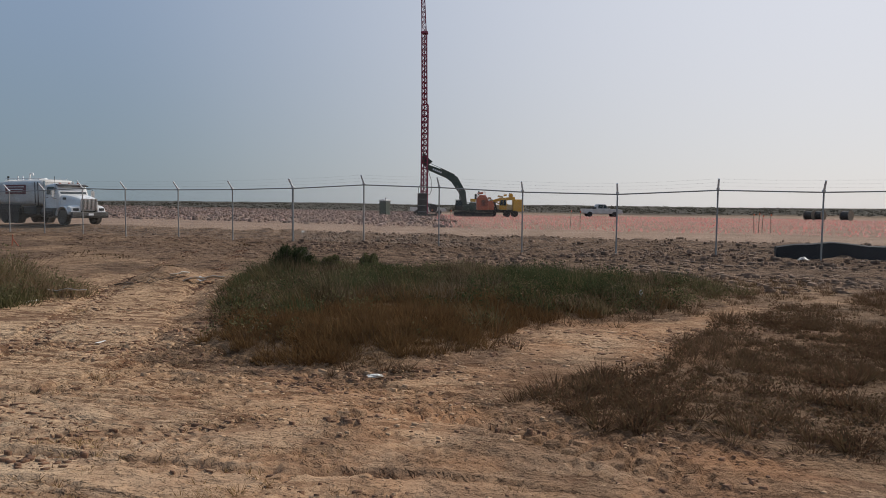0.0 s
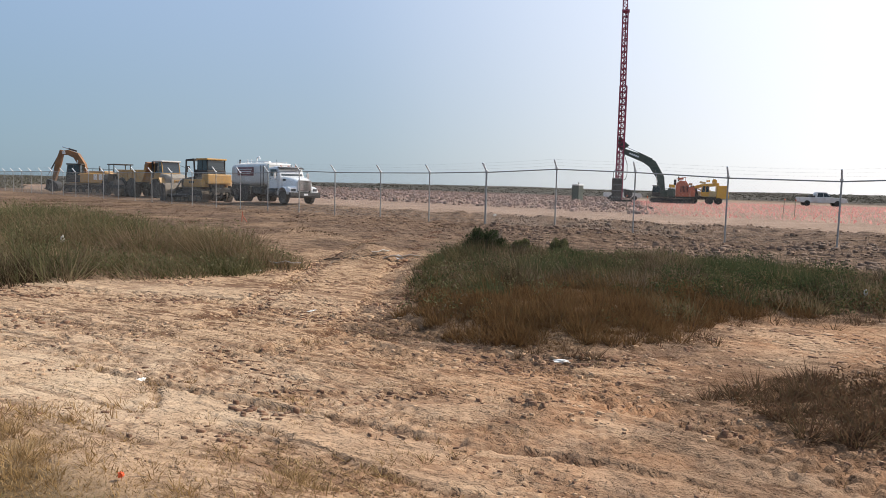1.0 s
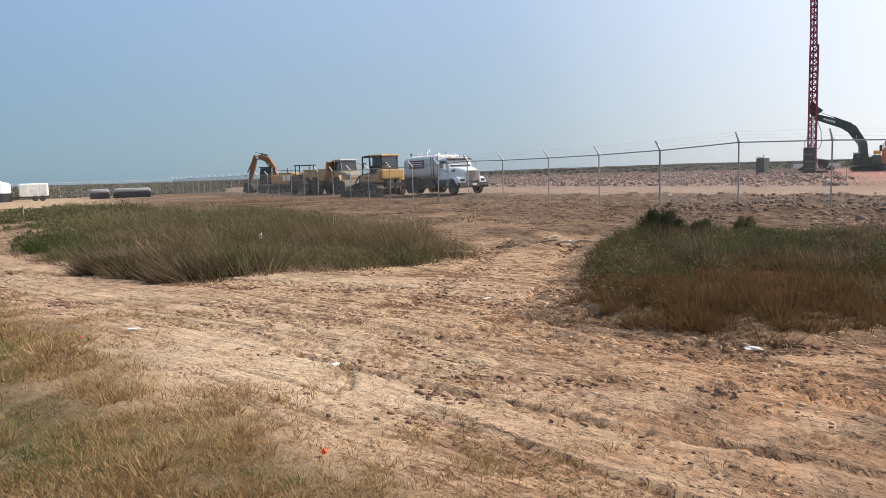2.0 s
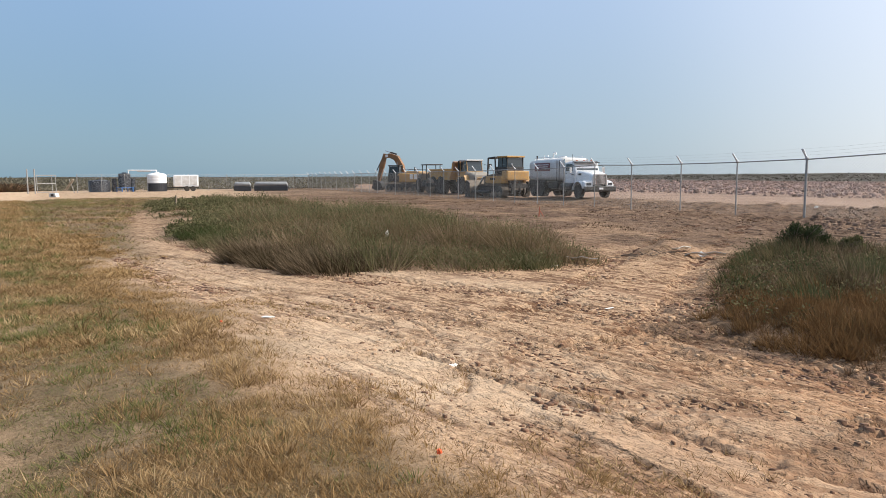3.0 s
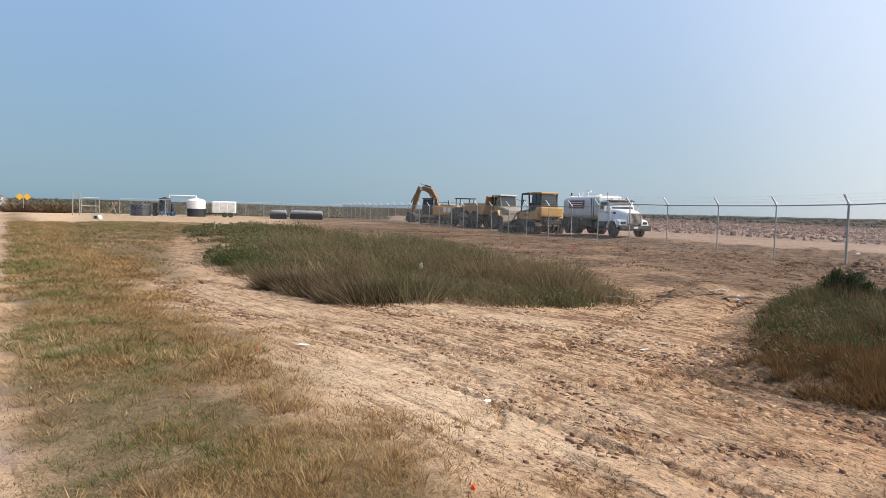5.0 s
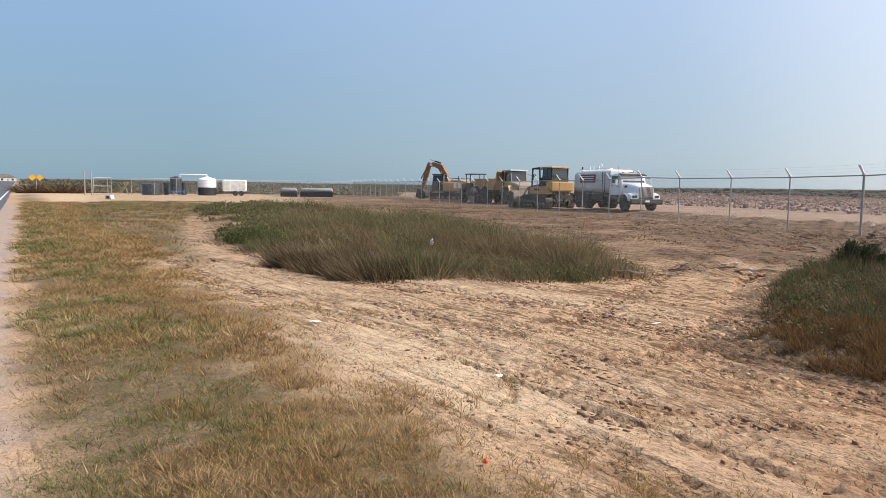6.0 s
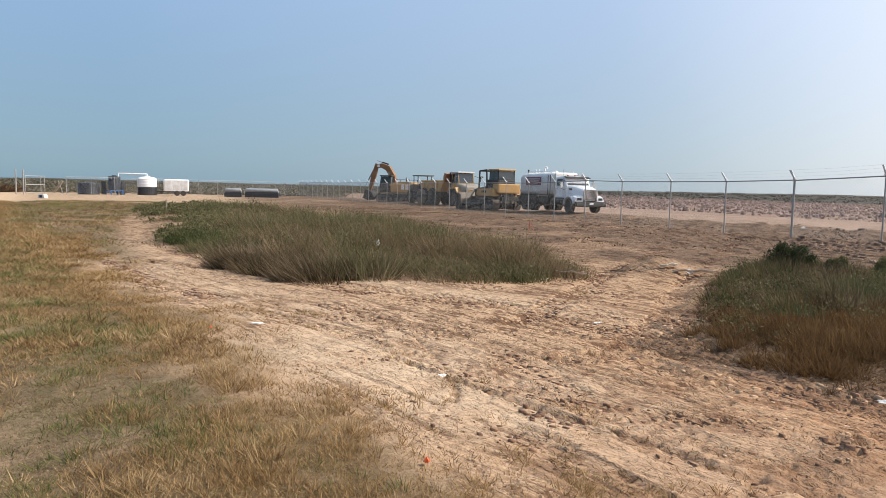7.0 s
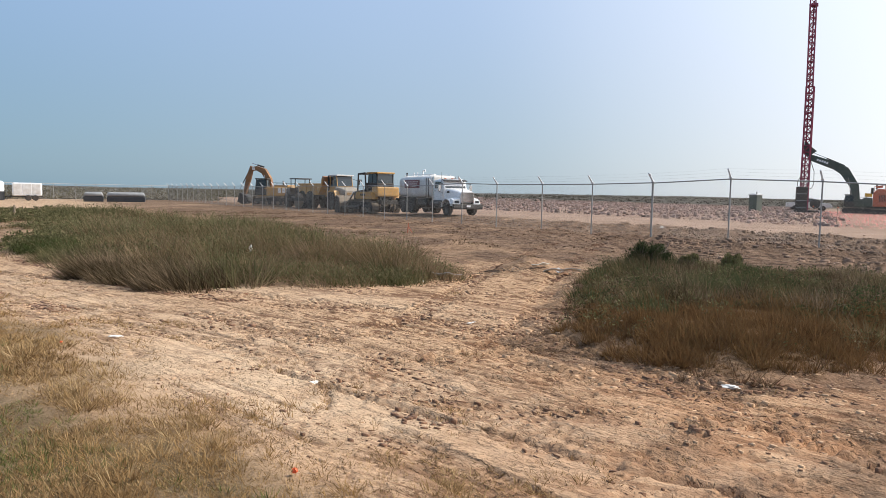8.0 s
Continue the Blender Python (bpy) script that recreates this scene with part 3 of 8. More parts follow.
def land(x, y):
    """Height without the ruts."""
    x, y = np.asarray(x, float), np.asarray(y, float)
    d = np.hypot(x, y)
    rs, fs = road_side(x, y), fence_side(x, y)
    open_ = step(rs, 1.0, 2.5)
    h = 0.10 * (fbm(x, y, 0.16, 3, 5) - 0.5) * step(d, 2, 12)
    h = h + 0.16 * np.exp(-((x + 7) / 9) ** 2 - ((y - 27) / 5) ** 2)
    for poly, up in ((LEFT_PATCH, 0.18), (RIGHT_PATCH, 0.2)):
        near = (x > -42) & (x < 16) & (y > 2) & (y < 30)
        e = np.zeros_like(h)
        e[near] = up * step(inside(poly, x[near], y[near]), -0.3, 1.2)
        h = h + e
    # mound of dirt on the track
    h = h + 0.3 * np.exp(-((x + 5.65) / 0.55) ** 2 - ((y - 14.1) / 0.9) ** 2) * (0.6 + 0.8 * fbm(x, y, 2.4, 3, 23))
    # ridge of turned soil along and beyond the fence
    rough = step(fs, -7, -1) * (1 - step(fs, 10, 17)) * step(x, -30, -6) + 0.35 * step(fs, -3, 0) * (1 - step(fs, 5, 9)) * (1 - step(x, -30, -6))
    h = h + rough * (0.34 * (fbm(x, y, 0.8, 4, 21) - 0.45) + 0.26 * (fbm(x, y, 3.0, 4, 31) - 0.5))
    h = h + 0.25 * np.exp(-((fs - 6.0) / 1.6) ** 2) * step(x, -32, -24) * (1 - step(x, 30, 60))
    # raised pad, then gently rising scrub land
    h = h + 0.12 * step(fs, 20, 36) * step(x + 0.5 * y, -30, -10)
    far = step(d, 130, 420)
    h = h + far * (1.6 + 2.4 * (fbm(x, y, 0.012, 4, 41) - 0.35))
    h = h * open_ - 0.05 * (1 - open_) * (1 - far)
    return h


def rut_height(x, y):
    """Depth of the wheel tracks, and a mask that darkens their hollows for damp and shade."""
    low, high, turned_shade = np.zeros_like(x), np.zeros_like(x), np.zeros_like(x)
    ragged = fbm(x, y, 2.3, 3, 61)
    crumb = np.maximum(fbm(x, y, 17.0, 2, 63) - 0.5, 0)
    rough_edge = 3.0 * (fbm(x, y, 8.0, 2, 67) - 0.5)
    for pts, gauge, half, deep, lug in TRACKS:
        c = curve(pts)
        t = np.gradient(c, axis=0)
        t /= np.hypot(t[:, 0], t[:, 1])[:, None]
        for side in ((-1, 1) if gauge else (0,)):
            q = c + side * gauge * np.stack([-t[:, 1], t[:, 0]], 1)
            s = np.concatenate([[0], np.cumsum(np.hypot(*np.diff(q, axis=0).T))])
            ids = np.nonzero((x > q[:, 0].min() - 0.6) & (x < q[:, 0].max() + 0.6) & (y > q[:, 1].min() - 0.6) & (y < q[:, 1].max() + 0.6))[0]
            for chunk in np.array_split(ids, max(1, len(ids) // 20000)):
                if not len(chunk):
                    continue
                dx, dy = x[chunk, None] - q[None, ::2, 0], y[chunk, None] - q[None, ::2, 1]
                k = np.argmin(dx * dx + dy * dy, axis=1)
                i = np.arange(len(chunk))
                ddx, ddy = dx[i, k], dy[i, k]
                k = k * 2
                lat = ddx * -t[k, 1] + ddy * t[k, 0]
                run = s[k] + ddx * t[k, 0] + ddy * t[k, 1]
                dist = np.abs(lat) + 5.0 * (np.hypot(ddx, ddy) > np.abs(lat) + 0.15)
                dist = dist + 0.1 * half * rough_edge[chunk]
                wear = step(ragged[chunk], 0.34, 0.5)
                fade = step(s[k], 0, 0.8) * (1 - step(s[k], s[-1] - 0.8, s[-1])) * (0.4 + 0.6 * wear)
                bed = 1 - step(dist, half * 0.9, half * 1.02)
                rim = np.exp(-((dist - 1.3 * half - 0.01) / (0.3 * half + 0.012)) ** 2)
                v = -0.75 * deep * bed + 0.2 * deep * rim * (0.2 + crumb[chunk] * 6)
                # tread gaps and rut edges, where shade goes into the soil colour
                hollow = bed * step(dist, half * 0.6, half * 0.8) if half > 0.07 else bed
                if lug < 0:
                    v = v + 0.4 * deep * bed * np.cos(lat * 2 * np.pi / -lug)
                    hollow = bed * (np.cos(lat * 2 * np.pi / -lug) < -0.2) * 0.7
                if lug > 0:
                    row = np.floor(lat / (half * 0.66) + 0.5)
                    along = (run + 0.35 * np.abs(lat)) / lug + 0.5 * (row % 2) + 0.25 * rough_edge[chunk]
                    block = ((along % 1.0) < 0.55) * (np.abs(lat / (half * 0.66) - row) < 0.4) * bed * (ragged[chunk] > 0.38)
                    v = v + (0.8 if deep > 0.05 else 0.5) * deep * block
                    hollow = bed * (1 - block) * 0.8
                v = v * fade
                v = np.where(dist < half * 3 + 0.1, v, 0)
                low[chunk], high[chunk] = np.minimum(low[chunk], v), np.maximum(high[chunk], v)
                turned_shade[chunk] = np.maximum(turned_shade[chunk], step(fade, 0.35, 0.6) * hollow)
    return low + high, turned_shade


def ground_z(x, y):
    return float(land(np.array([x]), np.array([y]))[0])


def at(az, dist, rz=0.0, dz=0.0):
    """A pose on the ground at a bearing (degrees left of +y) and a distance."""
    x, y = -dist * math.sin(radians(az)), dist * math.cos(radians(az))
    return pose(x, y, ground_z(x, y) + dz, 0, 0, rz)


# ---------------------------------------------------------------- ground sheet
def build_ground():
    def lines(lo, hi, fine, far_lo, far_hi, grow_lo, grow_hi):
        """Grid lines: close together from lo to hi, then ever wider apart."""
        mid = np.arange(lo, hi, fine)

        def outward(reach, grow):
            s, out = fine, [0.0]
            while out[-1] < reach:
                s *= grow
                out.append(out[-1] + s)
            return np.array(out[1:])
        return np.concatenate([lo - outward(lo - far_lo, grow_lo)[::-1], mid, mid[-1] + outward(far_hi - hi, grow_hi)])
    gx_, gy_ = lines(-8.6, 3.4, 0.026, -1500, 1500, 1.06, 1.06), lines(2.9, 8.4, 0.024, -400, 1800, 1.2, 1.032)
    nx, ny = len(gx_), len(gy_)
    X, Y = np.meshgrid(gx_, gy_)
    x, y = X.ravel(), Y.ravel()
    d = np.hypot(x, y)
    rs, fs = road_side(x, y), fence_side(x, y)
    z = land(x, y)
    near = (d < 30) & (rs > 0.8)
    fine = np.zeros_like(z)
    fine[near] = 0.010 * (fbm(x[near], y[near], 2.6, 3, 51) - 0.5) + 0.003 * (fbm(x[near], y[near], 19.0, 2, 53) - 0.5)
    cs, sn = math.cos(radians(11)), math.sin(radians(11))
    ax, ac = x * cs - y * sn, x * sn + y * cs
    sandy = near & (y > verge_edge(x) - 0.3)
    sx, sy = x[sandy], y[sandy]
    bend = 0.5 * (fbm(sx, sy, 0.35, 2, 56) - 0.5)
    sa, sc = ax[sandy], ac[sandy] + bend
    fine[sandy] += 0.006 * (fbm(sa * 0.45, sc * 2.2, 1.4, 3, 57) - 0.5) * step(fbm(sx, sy, 0.5, 2, 58), 0.3, 0.6)
    # broken crust: low scarps along the way of the wheels, and lifted crumbs in worn patches
    churn = (0.45 + 0.55 * step(sx + 0.35 * sy, -4.0, -0.5)) * np.clip(np.hypot(sx, sy) / 6.0, 0.7, 1.6)
    worn = step(fbm(sx, sy, 0.7, 3, 59), 0.38, 0.52)
    edge_ = fbm(sa * 0.3, sc * 2.1, 1.5, 4, 71) * 8.0
    scarp = step(np.abs(edge_ % 2.0 - 1.0), 0.42, 0.48) * step(fbm(sa * 0.6, sc * 1.2, 1.7, 3, 72), 0.42, 0.5)
    crumbs_ = fbm(sa * 1.1, sc * 2.2, 6.0, 3, 73)
    crumb = step(crumbs_, 0.54, 0.56)
    grit = step(fbm(sa * 1.1, sc * 1.7, 13.0, 2, 75), 0.6, 0.64)
    patch_ = step(fbm(sa * 0.6, sc * 1.5, 0.9, 3, 74), 0.4, 0.54)
    fine[sandy] += churn * (0.004 * scarp * worn + 0.008 * crumb * patch_ * (0.6 + 0.8 * fbm(sx, sy, 6.0, 2, 76)) + 0.004 * grit * (0.35 + 0.65 * worn))
    # rings round lifted crumbs, their contact shade put into the colour
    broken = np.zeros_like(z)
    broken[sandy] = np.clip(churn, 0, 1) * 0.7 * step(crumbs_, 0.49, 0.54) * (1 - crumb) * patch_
    ruts, turned_shade = rut_height(x, y)
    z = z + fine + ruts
    turned_shade = np.maximum(turned_shade, broken)
    verge = step(verge_edge(x) - y + 1.6 * (fbm(x, y, 0.9, 4, 81) - 0.5), -0.4, 0.7) * step(rs + 1.3 * (fbm(x, y, 1.5, 4, 85) - 0.5), 1.25, 1.8)
    patchy = step(fbm(x, y, 0.8, 4, 83), 0.36, 0.52)
    grown = np.maximum(0.85 * step(inside(MEADOW, x, y), -0.5, 0.5) * step(fbm(x, y, 0.5, 3, 87), 0.3, 0.48), np.maximum(np.maximum(step(inside(LEFT_PATCH, x, y), -0.2, 0.4), step(inside(RIGHT_PATCH, x, y), -0.2, 0.4)), 0.3 * step(inside(NEAR_PATCH, x, y), -0.2, 0.6) * patchy))
    soil = step(fs + 2.5 * (fbm(x, y, 0.35, 3, 91) - 0.5), -10.5, -5.0) * (1 - step(fs, 7, 12)) * step(x, -26, -5)
    soil = np.maximum(soil, 0.95 * step(fs + 3 * (fbm(x, y, 0.4, 3, 90) - 0.5), -13.5, -9) * (1 - step(fs, 5, 9)) * (0.45 + 0.55 * step(fbm(x, y, 0.6, 3, 99), 0.3, 0.5)))
    soil = np.maximum(soil, 0.45 * step(x, -2.5, 0.5) * (1 - step(y, 7.0, 8.0)) * step(fbm(x, y, 0.9, 3, 92), 0.3, 0.55))
    soil = np.maximum(soil, 0.7 * np.exp(-((x + 5.65) / 0.7) ** 2 - ((y - 14.0) / 1.1) ** 2))
    lanes = step(fbm(x, y, 0.5, 3, 93), 0.45, 0.6) * step(x, -30, -6) * step(fs, 20, 30) * (1 - step(fs, 120, 160)) 
    soil = np.maximum(soil, 0.9 * step(fs + 5 * (fbm(x, y, 0.1, 2, 98) - 0.5), 22, 26) * (1 - step(fs, 120, 150)) * (x < -0.03 * y + 4) * (x > -0.52 * y) * step(fbm(x, y, 0.4, 3, 97), 0.2, 0.45))
    soil = np.maximum(soil, 0.4 * lanes)
    soil = np.maximum(soil, step(inside(NEAR_PATCH, x, y) + 0.8 * (fbm(x, y, 1.6, 3, 96) - 0.5), -0.3, 0.5) * (0.55 + 0.45 * patchy))
    soil = np.maximum(soil, 0.75 * step(inside(RIGHT_PATCH, x, y) + 0.9 * (fbm(x, y, 1.8, 3, 94) - 0.5), -0.7, 0.0))
    pale = 0.6 * np.exp(-((x - 1.5) / 1.3) ** 2 - ((y - 7.8) / 0.9) ** 2) + np.exp(-((x + 4.5) / 2.2) ** 2 - ((y - 4.2) / 0.7) ** 2) \
        + 0.9 * np.exp(-((x + 7.5) / 4) ** 2 - ((y - 8.4) / 0.6) ** 2) + 1.2 * step(x, -48, -58) * step(fs, 2, -20) * step(y, 20, 26) * (d > 30)
    band = np.interp(x, [-24, -14, -10, -6, -4, -2, 1], [10.2, 7.0, 6.2, 5.6, 4.9, 4.4, 4.0])
    pale = pale + 0.75 * np.exp(-((y - band) / 1.1) ** 2) * (x > -24) * (x < 1.5)
    yard = step(-x, 52, 62) * step(rs, 2, 4) * (1 - step(d, 118, 128))
    # beyond the fence the paler sand holds distance haze in its colour
    pale = np.clip(pale + yard + 0.6 * step(fs, 3, 8) * (1 - step(d, 130, 170)), 0, 1)
    patch = np.maximum(step(inside(LEFT_PATCH, x, y), -0.3, 0.3), step(inside(RIGHT_PATCH, x, y), -0.3, 0.3))
    litter = np.clip(np.maximum(verge * (0.6 + 0.4 * patchy), grown * (1 - 0.6 * patch)), 0, 1) * (1 - yard)
    soil = np.maximum(soil, 0.9 * patch * (1 - step(-x, 15, 18) * (1 - 0.6 * step(fbm(x, y, 0.5, 3, 145), 0.42, 0.54))))
    scrub = step(d + 60 * (fbm(x, y, 0.02, 3, 95) - 0.5), 135, 190) * step(rs, 1.5, 5) + step(-rs, 9.5, 12)
    i = np.arange(nx * ny).reshape(ny, nx)
    quads = np.stack([i[:-1, :-1], i[:-1, 1:], i[1:, 1:], i[1:, :-1]], -1).reshape(-1, 4)
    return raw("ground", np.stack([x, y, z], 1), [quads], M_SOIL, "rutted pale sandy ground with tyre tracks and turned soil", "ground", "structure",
        {"turned_shade": turned_shade * (1 - litter), "soil": soil * (1 - litter), "pale": pale, "damp": step(x + 0.25 * y, -3.0, 2.0) * (1 - step(y, 9, 14)), "litter": litter, "scrub": np.clip(scrub, 0, 1), "shoulder": (1 - step(rs + 0.5 * (fbm(x, y, 1.1, 3, 84) - 0.5), 1.15, 1.4)) * (d < 60), "field": step(y - verge_edge(x), -0.1, 0.3), "pad": 0.85 * step(fs, 4, 10) * (1 - step(d, 130, 170))}, flat=True)


build_ground()


def strip(name, o0, o1, z, x0, x1, material, label, category):
    """A strip of road between two distances from the edge line."""
    xs = np.concatenate([np.arange(x0, -40, 8.0), np.arange(-40, 20, 1.0), np.arange(20, x1, 8.0)])
    n = np.array([0.269, 0.963])
    rows = []
    for o in np.linspace(o0, o1, 5 if o1 - o0 > 1 else 2):
        wob = (0.12 * (fbm(xs, xs * 0 + o, 0.7, 3, 7) - 0.5) if o in (o0, o1) and o1 - o0 > 1 else 0)
        px, py = xs + n[0] * (o + wob), -1.6 - 0.279 * xs + n[1] * (o + wob)
        far = np.hypot(px, py)
        h = z + step(far, 130, 420) * 1.0 - 0.06 * (o == o1 and o1 - o0 > 1)
        rows.append(np.stack([px, py, h], 1))
    k, m = len(rows), len(xs)
    i = np.arange(k * m).reshape(k, m)
    q = np.stack([i[:-1, :-1], i[:-1, 1:], i[1:, 1:], i[1:, :-1]], -1).reshape(-1, 4)
    return raw(name, np.vstack(rows), [q], material, label, category, "structure", flat=False)


strip("road", -8.2, 0.9, 0.0, -420, 60, M_ASPHALT, "grey asphalt road with a white edge line", "road")
strip("road_edge_line", -0.08, 0.08, 0.006, -420, 60, M_LINE, "white painted road edge line", "road line")
strip("road_edge_line", -7.4, -7.24, 0.006, -420, 60, M_LINE, "white painted road edge line", "road line")


# ---------------------------------------------------------------- chain-link fence
def wire_net(bm, p0, p1, z0, z1, cell=0.062, r=0.0033):
    """Two sets of crossing diagonal wires between two posts."""
    d = (Vector(p1) - Vector(p0)).to_3d()
    L = d.length
    d.normalize()
    n = Vector((-d.y, d.x, 0))
    h = z1 - z0
    for sgn in (1, -1):
        k = -h
        while k < L:
            a, b = max(k, 0), min(k + h, L)
            if b - a > 0.02:
                za, zb = (z0 + a - k, z0 + b - k) if sgn > 0 else (z1 - (a - k), z1 - (b - k))
                A, Bp = Vector(p0).to_3d() + d * a + Vector((0, 0, za)), Vector(p0).to_3d() + d * b + Vector((0, 0, zb))
                u = Vector((0, 0, 1)).cross(n)
                across = (u * (-sgn) + Vector((0, 0, 1))).normalized() * r
                vs = []
                for P in (A, Bp):
                    vs.append([bm.verts.new(P + across), bm.verts.new(P - across * 0.5 + n * r), bm.verts.new(P - across * 0.5 - n * r)])
                for j in range(3):
                    bm.faces.new((vs[0][j], vs[0][(j + 1) % 3], vs[1][(j + 1) % 3], vs[1][j]))
            k += cell * 1.41
    return bm


def build_fence(name, posts, label, arm_side, arms=True, tall=2.13, net_r=0.0033, cell=0.062, group=""):
    """Posts with slanting arms, a top rail, wire netting and three strands of barbed wire."""
    root = thing(name, Matrix.Identity(4), label, "fence", group)
    tops = []
    for k, (x, y) in enumerate(posts):
        z = ground_z(x, y)
        end = k in (0, len(posts) - 1)
        bm = rod(B(), (x, y, z - 0.3), (x, y, z + tall), 0.026 if not end else 0.038, 10)
        bmesh.ops.create_uvsphere(bm, u_segments=8, v_segments=4, radius=0.045, matrix=Matrix.Translation((x, y, z + tall)))
        post = part("post", bm, M_GALV, root)
        a, b = posts[max(k - 1, 0)], posts[min(k + 1, len(posts) - 1)]
        d = Vector((b[0] - a[0], b[1] - a[1])).normalized()
        n = Vector((-d.y, d.x)) * arm_side
        tip = Vector((x + n.x * 0.26, y + n.y * 0.26, z + tall + 0.3))
        if arms:
            arm = rod(B(), (x, y, z + tall - 0.02), tip, 0.034, 6, 0.028)
            box(arm, (x, y, z + tall), (0.09, 0.09, 0.06), 0, 0, math.degrees(math.atan2(d.y, d.x)), 0.01)
            part("arm", arm, M_ARM, post, "slanting barbed wire arm")
        tops.append((Vector((x, y, z)), tip))
    for (a, ta), (b, tb) in zip(tops, tops[1:]):
        part("top_rail", rod(B(), a + Vector((0, 0, tall - 0.05)), b + Vector((0, 0, tall - 0.05)), 0.022, 8), M_GALV, root)
        bm = B()
        zm = (a.z + b.z) / 2
        wire_net(bm, (a.x, a.y), (b.x, b.y), zm + 0.02, zm + tall - 0.05, cell, net_r)
        part("wire_netting", bm, (M_NET if net_r > 0.005 else M_WIRE) if arms else M_ARM, root, "diamond wire netting")
        if arms:
            bm = B()
            for f in (0.3, 0.65, 1.0):
                p, q = a.lerp(ta, 0) + (ta - a - Vector((0, 0, tall))) * f + Vector((0, 0, tall)), b + (tb - b - Vector((0, 0, tall))) * f + Vector((0, 0, tall))
                mid = (p + q) / 2 - Vector((0, 0, 0.02))
                pipe(bm, [p, mid, q], 0.0011, 4)
                for i in range(1, 20):
                    w = p.lerp(q, i / 20) - Vector((0, 0, 0.02 * (1 - abs(i / 10 - 1))))
                    rod(bm, w - Vector((0.02, 0, 0.02)), w + Vector((0.02, 0, 0.02)), 0.0011, 3)
            part("barbed_wire", bm, M_WIRE, root, "three barbed wire strands")
    return root


def on_line(angle, bearings):
    """Where bearings (degrees left of +y) meet the fence line that leaves the knee at an angle."""
    out = []
    d = Vector((math.cos(angle), math.sin(angle)))
    for az in bearings:
        w = Vector((-math.sin(radians(az)), math.cos(radians(az))))
        k = (FENCE_KNEE.x * d.y - FENCE_KNEE.y * d.x) / (w.x * d.y - w.y * d.x)
        out.append(tuple(w * k))
    return out


def run_on(posts, count):
    """More posts at the same spacing."""
    (ax, ay), (bx, by) = posts[-2], posts[-1]
    s = SPAN / math.hypot(bx - ax, by - ay)
    return posts + [(bx + (bx - ax) * s * i, by + (by - ay) * s * i) for i in range(1, count + 1)]


right_posts = run_on(on_line(FENCE_RIGHT, [12.15, 6.48, 0.33, -6.49, -14.0, -21.45, -28.56]), 6)
left_posts = run_on(on_line(FENCE_LEFT, [12.15, 16.8, 20.8, 24.5, 27.35, 29.8, 31.9, 33.73, 35.49, 36.97, 38.37, 39.55, 40.67, 41.68, 42.66, 43.5, 44.29, 44.99, 45.65, 46.28, 46.84]), 9)
build_fence("chain_link_fence", right_posts, "galvanised chain-link fence with barbed wire arms on sandy ground", -1, net_r=0.0051, cell=0.08, group="site fences")
build_fence("chain_link_fence", left_posts, "long galvanised chain-link fence beside parked earthmovers", 1, net_r=0.0019, group="site fences")


def bearing(az, dist):
    return (-dist * math.sin(radians(az)), dist * math.cos(radians(az)))


corner = left_posts[-1]
gate_end = bearing(67.3, 92)
steps_ = 12
back_posts = [(corner[0] + (gate_end[0] - corner[0]) * i / steps_, corner[1] + (gate_end[1] - corner[1]) * i / steps_) for i in range(steps_ + 1)]
build_fence("chain_link_fence", back_posts, "far chain-link fence in front of water tanks", 1, arms=False, net_r=0.007, cell=0.11, group="site fences")


# ---------------------------------------------------------------- grass and scrub
rng = np.random.default_rng(7)


def blades(name, base, height, width, lean, material, label, category="grass", droop=0.35, simple=False):
    """Tapered bent blades, five corners each; straight ones of three corners where they stand far off."""
    n = len(base)
    a = rng.uniform(0, 2 * np.pi, n)
    side = np.stack([np.cos(a), np.sin(a), np.zeros(n)], 1) * (width / 2)[:, None]
    up = np.zeros((n, 3))
    up[:, 2] = height
    out = np.zeros((n, 3))
    out[:, :2] = lean
    tip = base + up * (1 - droop * rng.uniform(0, 1, n))[:, None] + out
    if simple:
        return raw(name, np.stack([base - side, base + side, tip], 1).reshape(-1, 3), [np.arange(n)[:, None] * 3 + np.arange(3)], material, label, category)
    mid = base + 0.55 * up + 0.35 * out
    V = np.stack([base - side, base + side, mid - side * 0.7, mid + side * 0.7, tip], 1).reshape(-1, 3)
    k = np.arange(n)[:, None] * 5
    return raw(name, V, [k + np.array([0, 1, 3, 2]), k + np.array([2, 3, 4])], material, label, category)


def scatter(poly, count, seed, thin=0.0, scale=0.8, edge=0.5):
    """Random places in a polygon, thinner at its rim and, where asked, in patches."""
    g = np.random.default_rng(seed)
    p = np.array(poly)
    lo, hi = p.min(0), p.max(0)
    q = g.uniform(lo, hi, (count * 4, 2))
    s = inside(poly, q[:, 0], q[:, 1])
    keep = (s + edge * (fbm(q[:, 0], q[:, 1], 1.3, 3, seed) - 0.6) > 0) & (fbm(q[:, 0], q[:, 1], scale, 3, seed + 5) > thin)
    return q[keep][:count]


